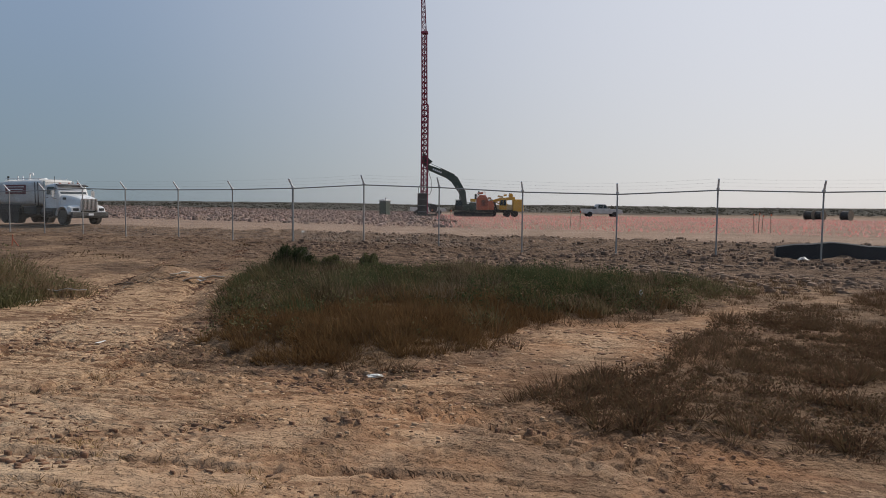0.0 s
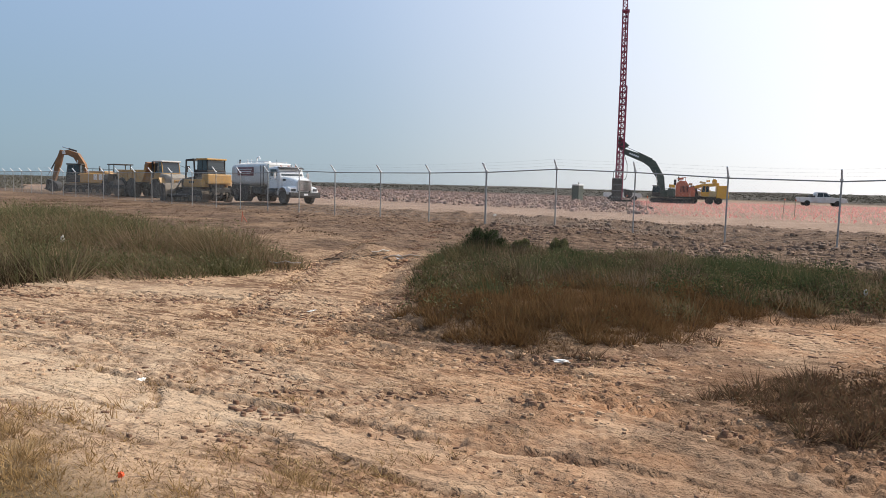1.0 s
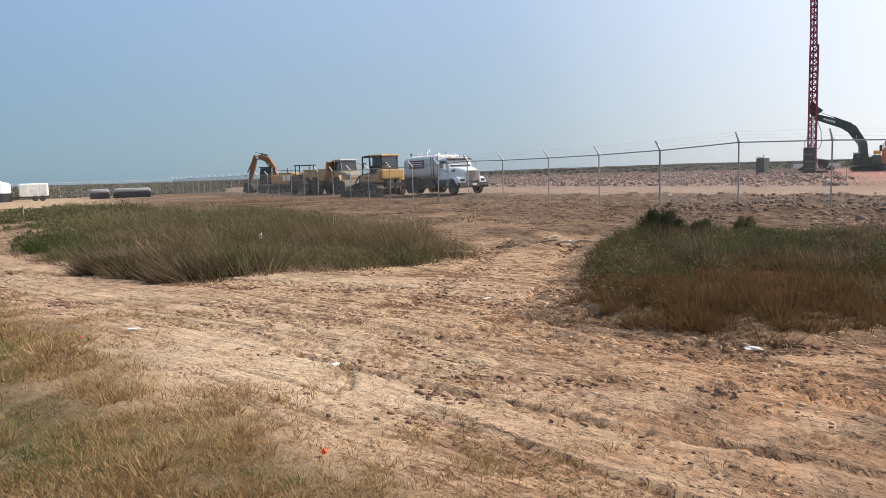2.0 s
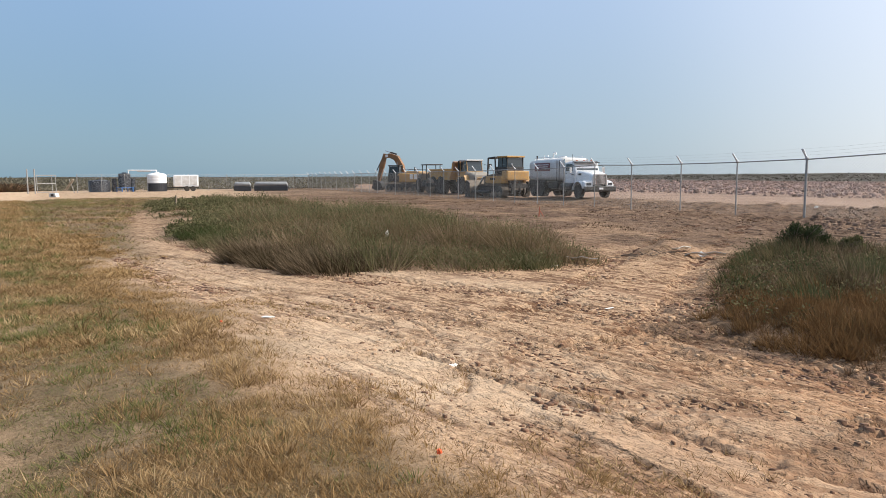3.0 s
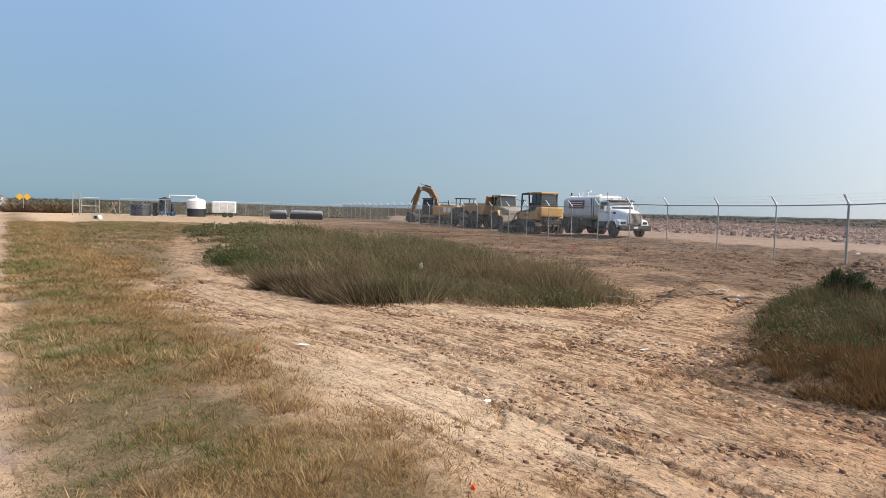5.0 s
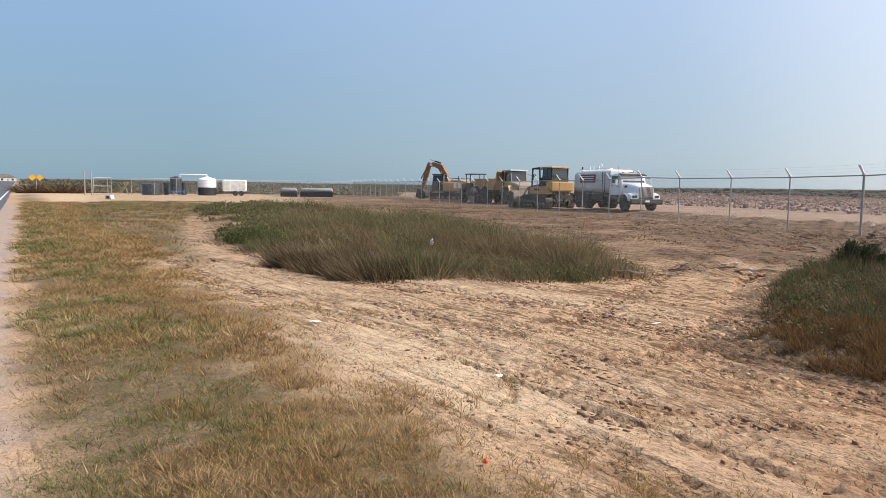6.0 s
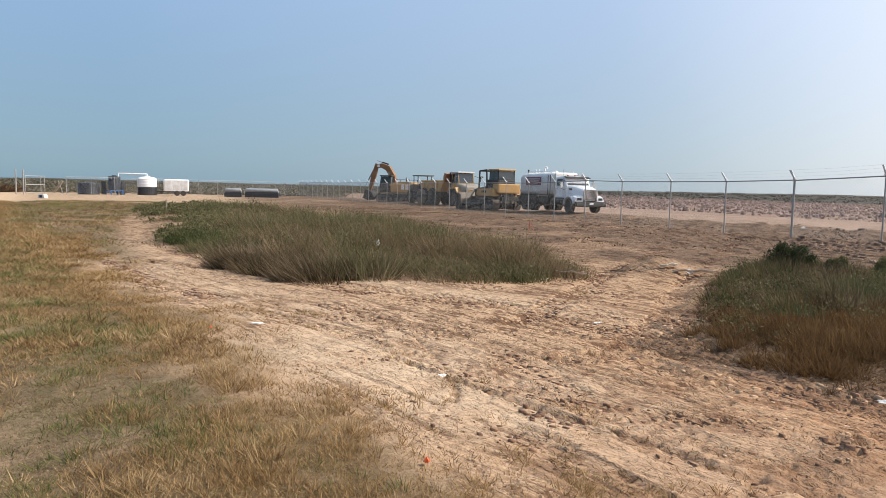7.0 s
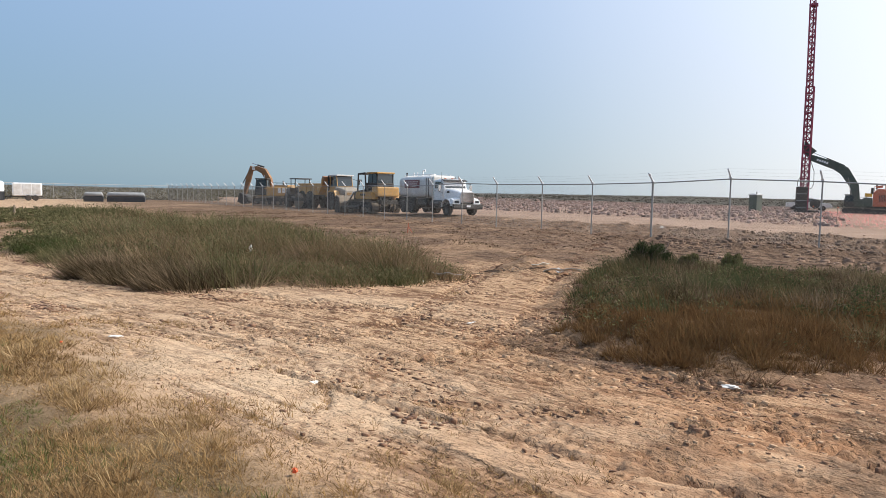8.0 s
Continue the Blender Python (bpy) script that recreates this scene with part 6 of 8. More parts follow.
# ---------------------------------------------------------------- excavators
def excavator(m, label, paint, boom_pts, boom_w, stick_pts, stick_w, tip, arm_paint=None, bucket=True, mark=True, glass=True):
    t = thing("excavator", m, label, "excavator")
    arm_paint = arm_paint or paint
    for y in (-1.15, 1.15):
        crawler(t, y, 0.62, -2.1, 2.1, 0.95)
    bm = box(B(), (0, 0, 0.62), (2.4, 1.8, 0.4), 0, 0, 0, 0.05)
    lathe(bm, [(0.7, 0.8), (0.7, 1.05)], (0, 0, 0), "z", 20)
    part("undercarriage", bm, M_BLACK, t)
    house = part("house", loft(B(), [rrect(-2.1, 2.5, 1.05, 2.05, 0.12), rrect(0.4, 2.5, 1.05, 2.05, 0.1), rrect(1.5, 2.4, 1.05, 1.45, 0.1)]), paint, t)
    cw = part("counterweight", loft(B(), [rrect(-2.75, 2.0, 1.1, 2.05, 0.2), rrect(-2.45, 2.6, 1.0, 2.15, 0.2), rrect(-2.05, 2.64, 1.0, 2.15, 0.12)]), paint, t)
    if mark:
        bars(house, -1.6, 1.262, 1.68, 1.5, 0.58, 3, "y")
        bars(house, -1.6, -1.262, 1.68, 1.5, 0.58, 3, "y")
        bars(cw, -2.77, 0, 1.6, 1.0, 0.45, 3, "x")
    part("engine_cover", box(B(), (-1.2, 0, 2.16), (1.6, 2.1, 0.26), 0, 0, 0, 0.06), paint, house)
    part("exhaust", rod(B(), (-1.2, 0.4, 2.2), (-1.2, 0.4, 2.75), 0.07, 10), M_BLACK, house)
    bm = B()
    for y in (-1.2, 1.2):
        pipe(bm, [(-1.9, y, 2.1), (-1.9, y, 2.5), (0.2, y, 2.5), (0.2, y, 2.1)], 0.022, 6)
    part("handrail", bm, M_BLACK, house)
    cab_box(t, 0.35, 1.75, 0.35, 1.25, 1.1, 2.85, M_BLACK, M_BLACK, 0.2)
    boom = part("boom", limb(B(), boom_pts, boom_w, -0.28, 0.28, 0.03), arm_paint, t)
    if mark:
        a, b = boom_pts[-3], boom_pts[-2]
        if len(boom_pts) > 4:
            a, b = boom_pts[-2], boom_pts[-1]
        ang = -math.degrees(math.atan2(b[1] - a[1], b[0] - a[0]))
        for i in range(5):
            f = 0.3 + 0.09 * i
            for side in (-1, 1):
                bm = box(B(), (a[0] + (b[0] - a[0]) * f, side * 0.287, a[1] + (b[1] - a[1]) * f), (abs(b[0] - a[0]) * 0.065, 0.012, 0.3), 0, ang, 0)
                part("lettering", bm, M_WHITE, boom, "plain white lettering bar")
    stick = part("stick", limb(B(), stick_pts, stick_w, -0.2, 0.2, 0.03), arm_paint, t)

    def ram(a, b, parent, r=0.08):
        A, Bv = Vector((a[0], a[2], a[1])), Vector((b[0], b[2], b[1]))
        cyl = part("ram", rod(B(), A, A.lerp(Bv, 0.55), r, 10), M_BLACK, parent)
        part("piston_rod", rod(B(), A.lerp(Bv, 0.5), Bv, r * 0.55, 8), M_CHROME, cyl)
    k = len(boom_pts) // 2
    for y in (-0.4, 0.4):
        ram((boom_pts[0][0] + 0.55, boom_pts[0][1] - 0.5, y), (boom_pts[k][0] * 0.6 + boom_pts[k - 1][0] * 0.4, boom_pts[k][1] * 0.6 + boom_pts[k - 1][1] * 0.4 - 0.1, y), boom)
    ram((boom_pts[k][0], boom_pts[k][1] + boom_w[k] / 2 + 0.12, 0), (stick_pts[0][0] , stick_pts[0][1] + 0.35, 0), boom, 0.09)
    if bucket:
        bx, bz = tip
        bm = B()
        prof = [(0.0, 0.15), (-0.55, 0.0), (-0.95, -0.3), (-1.05, -0.75), (-0.75, -1.05), (-0.3, -1.1), (0.2, -0.85), (-0.35, -0.98), (-0.7, -0.92), (-0.92, -0.68), (-0.82, -0.36), (-0.5, -0.12), (0.0, 0.0)]
        slab(bm, [(bx - x * 0.0 + x, bz + z + 0.15) for x, z in prof], -0.6, 0.6)
        for y in (-0.6, 0.57):
            slab(bm, [(bx + x, bz + z + 0.15) for x, z in prof[:7]], y, y + 0.03)
        for i in range(5):
            box(bm, (bx + 0.28, -0.5 + 0.25 * i, bz - 0.66), (0.2, 0.08, 0.05), 0, -25, 0)
        bk = part("bucket", bm, M_BLACK, t)
        ram((stick_pts[0][0] * 0.75 + stick_pts[-1][0] * 0.25 + 0.3, stick_pts[0][1] * 0.75 + stick_pts[-1][1] * 0.25, 0), (bx + 0.25, bz + 0.55, 0), stick, 0.06)
    return t


# ---------------------------------------------------------------- bulldozer
def bulldozer(m):
    t = thing("bulldozer", m, "dusty yellow bulldozer with dark blade and open roll frame", "bulldozer")
    for y in (-1.05, 1.05):
        crawler(t, y, 0.6, -1.9, 1.7, 1.05)
    body = part("body", loft(B(), [rrect(-1.9, 1.3, 0.6, 2.0, 0.1), rrect(-1.0, 1.5, 0.6, 2.1, 0.1), rrect(0.1, 1.3, 0.6, 1.95, 0.1), rrect(1.85, 1.1, 0.65, 1.75, 0.12)]), M_TRACK, t, "dust-caked dark hood and body")
    part("fuel_tank", box(B(), (-1.75, 0, 1.75), (0.8, 2.1, 0.75), 0, 0, 0, 0.1), M_CATYEL, t)
    for y in (-1.05, 1.05):
        f = part("fender", slab(B(), [(-1.9, 1.15), (0.3, 1.15), (0.5, 1.3), (0.3, 1.72), (-1.7, 1.75)], y - 0.3, y + 0.3, 0.04), M_CATYEL, t)
        bars(f, -0.6, y + (0.31 if y > 0 else -0.31), 1.5, 0.7, 0.16, 3, "y", M_BLACK, "decal")
    part("radiator_grille", box(B(), (1.88, 0, 1.2), (0.06, 0.9, 0.9), 0, 0, 0, 0.02), M_BLACK, body)
    cab_box(t, -1.75, -0.45, -0.8, 0.8, 1.9, 3.15, M_BLACK, M_CATYEL, 0.12)
    bm = B()
    for y in (-0.85, 0.85):
        pipe(bm, [(-0.3, y, 1.7), (-0.2, y, 3.2), (0.75, y, 3.14), (0.85, y, 1.6)], 0.065, 8)
    for x, z in ((-0.2, 3.2), (0.75, 3.14)):
        rod(bm, (x, -0.85, z), (x, 0.85, z), 0.06, 8)
    part("roll_frame", bm, M_BLACK, t, "black open roll frame")
    part("lamp", box(B(), (0.85, 0.6, 2.6), (0.14, 0.2, 0.2), 0, 0, 0, 0.03), M_BLACK, t)
    part("air_filter", rod(B(), (0.4, 0.2, 1.9), (0.4, 0.2, 2.45), 0.17, 12), M_BLACK, t)
    part("exhaust", rod(B(), (0.9, -0.35, 1.7), (0.9, -0.35, 2.6), 0.08, 10), M_BLACK, t)
    prof = [(2.35, 0.05), (2.25, 0.5), (2.3, 0.95), (2.5, 1.4), (2.58, 1.4), (2.4, 0.95), (2.36, 0.5), (2.5, 0.05)]
    bl = part("blade", slab(B(), prof, -1.75, 1.75, 0.01), M_TRACK, t, "dark worn steel blade")
    for s in (-1.75, 1.72):
        part("end_plate", slab(B(), [(2.1, 0.05), (2.85, 0.05), (2.75, 0.5), (2.6, 1.4), (2.15, 1.2)], s, s + 0.03), M_BLACK, bl)
    for y in (-1.42, 1.42):
        part("push_arm", rod(B(), (-0.3, y, 0.5), (2.3, y, 0.45), 0.13, 8), M_BLACK, t)
        part("lift_ram", rod(B(), (1.7, y * 0.45, 1.7), (2.3, y * 0.55, 0.85), 0.07, 8), M_CHROME, t)
    rip = part("ripper", box(B(), (-2.3, 0, 0.95), (0.3, 1.8, 0.35), 0, 0, 0, 0.04), M_BLACK, t)
    for y in (-0.7, 0, 0.7):
        part("shank", slab(B(), [(-2.5, 1.3), (-2.2, 1.3), (-2.25, 0.5), (-2.1, 0.25), (-2.4, 0.45)], y - 0.05, y + 0.05), M_BLACK, rip)
    return t


# ---------------------------------------------------------------- articulated dump truck
def dump_truck(m):
    t = thing("dump_truck", m, "dusty yellow articulated dump truck with brown skip", "dump truck")
    for x, y in ((0, -1.15), (0, 1.15), (-4.3, -1.15), (-4.3, 1.15), (-6.1, -1.15), (-6.1, 1.15)):
        wheel(t, (x, y, 0.85), 0.85, 0.65, M_CATYEL, 20)
    bm = box(B(), (-3.2, 0, 1.05), (6.6, 0.9, 0.4), 0, 0, 0, 0.03)
    part("chassis", bm, M_BLACK, t)
    skip = part("skip", slab(B(), [(-7.3, 2.1), (-6.6, 1.4), (-2.6, 1.35), (-1.9, 2.3), (-1.85, 2.95), (-2.0, 2.95), (-2.1, 2.45), (-7.2, 2.45)], -1.35, 1.35, 0.04), M_CATYEL, t, "tan dusty skip")
    part("headboard", slab(B(), [(-2.15, 2.3), (-1.75, 2.3), (-1.45, 3.05), (-1.95, 3.15)], -1.3, 1.3, 0.04), M_RUSTY, skip, "orange-brown skip headboard")
    for x in (-6.2, -5.2, -4.2, -3.2):
        for s in (-1, 1):
            part("skip_rib", box(B(), (x, s * 1.37, 1.95), (0.12, 0.08, 0.9)), M_CATYEL, skip)
    cab_box(t, -1.25, 0.2, -0.85, 0.85, 1.5, 3.15, M_CATYEL, M_WHITEDULL, 0.25)
    hood = part("hood", loft(B(), [rrect(0.15, 2.1, 1.15, 2.15, 0.15), rrect(1.0, 2.0, 1.1, 2.05, 0.18), rrect(1.75, 1.7, 1.05, 1.8, 0.2)]), M_DUSTGREY, t, "dust-grey sloping hood")
    g = part("grille", box(B(), (1.78, 0, 1.35), (0.05, 1.3, 0.5), 0, 0, 0, 0.02), M_CATYEL, hood)
    bm = B()
    for i in range(4):
        box(bm, (1.81, 0, 1.18 + 0.11 * i), (0.03, 1.15, 0.05))
    part("grille_bars", bm, M_BLACK, g)
    for s in (-1, 1):
        part("fender", slab(B(), [(-0.95, 1.2), (-0.7, 1.75), (0.7, 1.8), (1.05, 1.3), (0.9, 1.25), (0.6, 1.68), (-0.6, 1.64), (-0.8, 1.2)], s * 1.15 - 0.33, s * 1.15 + 0.33, 0.02), M_CATYEL, t)
        part("headlight", box(B(), (1.66, s * 0.82, 1.5), (0.1, 0.24, 0.2), 0, 0, s * 10, 0.03), M_GLASS, hood)
        mir = part("mirror", box(B(), (0.35, s * 1.35, 2.55), (0.08, 0.2, 0.4), 0, 0, 0, 0.03), M_BLACK, t)
        part("mirror_arm", rod(B(), (0.05, s * 0.85, 2.9), (0.35, s * 1.35, 2.7), 0.02, 6), M_BLACK, mir)
    part("bumper", box(B(), (1.78, 0, 0.9), (0.25, 2.3, 0.4), 0, 0, 0, 0.05), M_CATYEL, t)
    part("exhaust", rod(B(), (-1.4, -0.9, 1.6), (-1.4, -0.9, 3.2), 0.08, 10), M_BLACK, t)
    return t


# ---------------------------------------------------------------- roller
def soil_roller(m):
    t = thing("soil_roller", m, "dark soil compactor with a flat canopy", "roller")
    part("drum", lathe(B(), [(0.2, -1.05), (0.74, -1.05), (0.74, 1.05), (0.2, 1.05)], (2.0, 0, 0.75), "y", 28), M_TRACK, t)
    bm = B()
    for y in (-1.15, 1.15):
        box(bm, (1.7, y, 0.85), (2.2, 0.1, 0.35), 0, 0, 0, 0.03)
    box(bm, (0.75, 0, 0.85), (0.3, 2.3, 0.5), 0, 0, 0, 0.03)
    box(bm, (2.85, 0, 0.85), (0.15, 2.3, 0.35), 0, 0, 0, 0.03)
    part("drum_frame", bm, M_BLACK, t)
    for y in (-0.8, 0.8):
        wheel(t, (-1.1, y, 0.75), 0.75, 0.55, M_CATYEL, 18)
    part("engine_hood", loft(B(), [rrect(-2.3, 1.5, 0.95, 1.6, 0.15), rrect(-1.8, 1.7, 0.9, 1.95, 0.18), rrect(-0.5, 1.7, 0.9, 2.0, 0.15)]), M_TRACK, t)
    part("platform", box(B(), (0.1, 0, 1.1), (1.2, 1.6, 0.4), 0, 0, 0, 0.03), M_BLACK, t)
    part("seat", box(box(B(), (-0.1, 0, 1.5), (0.5, 0.5, 0.14), 0, 0, 0, 0.04), (-0.36, 0, 1.8), (0.12, 0.48, 0.55), 0, 0, 0, 0.04), M_BLACK, t)
    for x in (-0.55, 0.75):
        for y in (-0.75, 0.75):
            part("canopy_post", rod(B(), (x, y, 1.2), (x, y, 2.85), 0.045, 6), M_BLACK, t)
    part("canopy", box(B(), (0.25, 0, 2.9), (2.0, 1.7, 0.1), 0, 0, 0, 0.03), M_BLACK, t)
    return t


# ---------------------------------------------------------------- drill mast and its machines
def lattice_mast(bm, z0, z1, w, bay, cx=0.0, cy=0.0, w1=None, r=0.055, lean=0.0):
    n = max(1, round((z1 - z0) / bay))
    w1 = w if w1 is None else w1
    lv = []
    for i in range(n + 1):
        f = i / n
        h = (w + (w1 - w) * f) / 2
        ox = cx + lean * f
        lv.append([Vector((ox + sx * h, cy + sy * h, z0 + (z1 - z0) * f)) for sx, sy in ((-1, -1), (1, -1), (1, 1), (-1, 1))])
    for k in range(4):
        rod(bm, lv[0][k], lv[-1][k], r, 6)
    for i in range(n):
        for k in range(4):
            j = (k + 1) % 4
            rod(bm, lv[i][k], lv[i][j], r * 0.6, 4)
            rod(bm, lv[i][k] if i % 2 else lv[i][j], lv[i + 1][j] if i % 2 else lv[i + 1][k], r * 0.55, 4)
    return bm


def drill_mast(m):
    t = thing("drill_mast", m, "tall red lattice mast driving drain tape into the pad", "drill mast")
    a = part("lower_mast", lattice_mast(B(), 0.3, 19.8, 1.05, 1.05, 0.05, r=0.14), M_MAST, t)
    part("guide_rail", box(B(), (0.68, 0, 10.0), (0.16, 0.5, 19.4)), M_MAST, a)
    part("mandrel", rod(B(), (-0.05, 0, 0), (-0.05, 0, 33), 0.1, 8), M_MAST, a)
    part("upper_mast", lattice_mast(B(), 19.8, 32.3, 0.86, 0.95, -0.02, r=0.125, lean=-0.15), M_MAST, t)
    part("splice_collar", box(B(), (-0.1, 0, 32.35), (1.25, 1.1, 0.35), 0, 0, 0, 0.05), M_MAST, t)
    part("top_mast", lattice_mast(B(), 32.4, 44.0, 0.78, 0.9, -0.2, w1=0.35, r=0.09, lean=-0.45), M_MAST, t)
    part("sheave", lathe(B(), [(0.1, -0.15), (0.4, -0.15), (0.34, 0), (0.4, 0.15), (0.1, 0.15)], (-0.6, 0, 44.2), "y", 18), M_BLACK, t)
    bx = part("drive_box", box(B(), (-0.25, 0, 2.2), (1.7, 1.4, 3.7), 0, 0, 0, 0.08), M_BLACK, t, "dark steel drive housing at the foot")
    bm = B()
    for z in (0.8, 1.9, 3.0):
        box(bm, (-0.25, -0.73, z), (1.5, 0.06, 0.1))
    box(bm, (0.62, 0, 2.2), (0.06, 1.2, 3.2))
    part("rib", bm, M_GREY, bx)
    part("spool", lathe(B(), [(0.15, -0.3), (0.75, -0.3), (0.75, -0.24), (0.3, -0.22), (0.3, 0.22), (0.75, 0.24), (0.75, 0.3), (0.15, 0.3)], (1.7, 0, 1.4), "y", 20), M_BLACK, t)
    part("hose", pipe(B(), [(0.7, -0.4, 8.3), (1.3, -0.4, 6.5), (1.35, -0.4, 4.6), (1.1, -0.4, 3.9), (0.6, -0.4, 3.7)], 0.05, 6), M_BLACK, t)
    part("hose", pipe(B(), [(-0.6, -0.4, 5.6), (-0.95, -0.4, 4.9), (-0.9, -0.4, 4.2), (-0.5, -0.4, 3.8)], 0.05, 6), M_BLACK, t)
    part("base_skid", box(B(), (0.6, 0, 0.2), (3.6, 2.0, 0.35), 0, 0, 0, 0.04), M_BLACK, t)
    return t


def power_pack(m):
    t = thing("power_pack", m, "orange hydraulic power pack on a tracked frame", "power pack")
    for y in (-0.85, 0.85):
        crawler(t, y, 0.45, -2.2, 1.9, 0.8)
    part("frame", box(B(), (0, 0, 0.95), (3.9, 1.7, 0.35), 0, 0, 0, 0.04), M_BLACK, t)
    part("engine_cover", loft(B(), [rrect(-0.9, 1.7, 1.1, 3.1, 0.12), rrect(-0.3, 1.8, 1.1, 3.7, 0.12), rrect(0.6, 1.8, 1.1, 3.6, 0.12), rrect(1.1, 1.7, 1.1, 2.9, 0.1)]), M_ORANGE, t)
    part("fuel_tank", box(B(), (-1.55, -0.2, 1.75), (1.1, 1.5, 1.3), 0, 0, 0, 0.1), M_GREEN, t, "dark green fuel tank")
    part("radiator", box(B(), (-1.05, 0.0, 3.35), (0.3, 1.5, 0.9), 0, 0, 0, 0.05), M_BLACK, t)
    for k, (x, z, w, h, paint) in enumerate(((1.55, 1.9, 0.8, 1.5, M_ORANGE), (1.3, 3.1, 0.5, 0.35, M_RUSTY), (-1.5, 2.75, 0.9, 0.5, M_YELLOW), (-0.2, 3.95, 0.8, 0.3, M_ORANGE), (2.1, 1.45, 0.45, 0.8, M_BLACK))):
        part("service_box", box(B(), (x, -0.55 + 0.1 * k, z), (w, 1.0, h), 0, (-6, 8, 4, -5, 10)[k], 0, 0.05), paint, t)
    for i in range(6):
        part("vent_slat", box(B(), (-0.15 + 0.2 * i, -0.93, 2.3), (0.09, 0.04, 1.0)), M_BLACK, t)
    part("exhaust", rod(B(), (-0.5, 0.3, 3.6), (-0.5, 0.3, 4.3), 0.11, 10), M_BLACK, t)
    for k in range(4):
        part("hose", pipe(B(), [(1.0, -0.6 - 0.1 * k, 2.6), (1.7 + 0.1 * k, -0.8, 2.9 - 0.2 * k), (2.2, -0.8, 1.9 + 0.2 * k), (2.6, -0.8, 1.0)], 0.06, 6), M_BLACK, t)
    part("handrail", pipe(B(), [(-0.8, -0.85, 3.3), (-0.8, -0.85, 4.0), (0.5, -0.85, 4.2), (0.5, -0.85, 3.6)], 0.04, 6), M_ORANGE, t)
    return t


def telehandler(m):
    t = thing("telehandler", m, "yellow telescopic handler beside the drill rig", "telehandler")
    for x in (-1.9, -0.6, 1.7):
        for y in (-0.95, 0.95):
            wheel(t, (x, y, 0.52), 0.52, 0.4, M_YELLOW, 14)
    part("chassis", box(B(), (0, 0, 0.95), (5.0, 1.2, 0.5), 0, 0, 0, 0.06), M_BLACK, t)
    part("engine_box", box(B(), (-2.3, 0, 1.9), (1.5, 2.2, 2.0), 0, 0, 0, 0.1), M_YELLOW, t)
    part("engine_grille", box(B(), (-2.3, -1.12, 1.9), (1.0, 0.04, 1.1), 0, 0, 0, 0.02), M_BLACK, t)
    part("hood", loft(B(), [rrect(-1.5, 1.4, 1.1, 2.0, 0.15), rrect(0.4, 1.3, 1.1, 2.2, 0.15)]), M_CREAM, t, "cream dusty hood")
    cab_box(t, -0.5, 0.7, 0.1, 1.05, 1.2, 2.8, M_YELLOW, M_YELLOW, 0.15)
    boom = part("boom", limb(B(), [(-2.0, 3.1), (0.6, 2.85), (3.0, 2.2)], [0.5, 0.5, 0.42], -0.75, -0.25, 0.03), M_YELLOW, t)
    part("boom_section", limb(B(), [(1.6, 2.6), (3.4, 2.0)], [0.32, 0.3], -0.7, -0.3, 0.03), M_CREAM, boom)
    part("boom_ram", rod(B(), (-0.6, -0.85, 1.6), (1.3, -0.85, 2.5), 0.12, 8), M_CREAM, boom)
    part("winch", lathe(B(), [(0.1, -0.3), (0.36, -0.3), (0.36, 0.3), (0.1, 0.3)], (-1.3, -0.5, 3.55), "y", 14), M_YELLOW, boom)
    for k, (x, z, w, h, paint) in enumerate(((-0.4, 1.75, 0.9, 0.8, M_YELLOW), (0.7, 1.6, 0.8, 0.7, M_CREAM), (1.5, 1.9, 0.6, 0.9, M_ORANGE), (2.3, 1.5, 0.8, 0.6, M_YELLOW), (0.4, 3.35, 0.9, 0.3, M_CREAM), (-0.4, 3.6, 0.5, 0.3, M_YELLOW))):
        part("service_box", box(B(), (x, -0.95, z), (w, 0.5, h), 0, (5, -8, 3, 6, -12, 9)[k], 0, 0.04), paint, t)
    part("counterweight", box(B(), (-3.15, 0, 1.5), (0.4, 2.0, 1.1), 0, 0, 0, 0.12), M_YELLOW, t)
    part("lamp_mast", rod(B(), (-1.2, -0.6, 3.3), (-1.1, -0.6, 4.0), 0.05, 6), M_BLACK, t)
    fk = part("fork_carriage", box(B(), (3.5, -0.4, 1.4), (0.12, 1.2, 1.3), 0, 0, 0, 0.02), M_BLACK, t)
    for y in (-0.75, -0.05):
        part("fork", slab(B(), [(3.55, 0.5), (4.7, 0.46), (4.7, 0.5), (3.65, 0.62), (3.65, 1.6), (3.55, 1.6)], y - 0.06, y + 0.06), M_BLACK, fk)
    return t


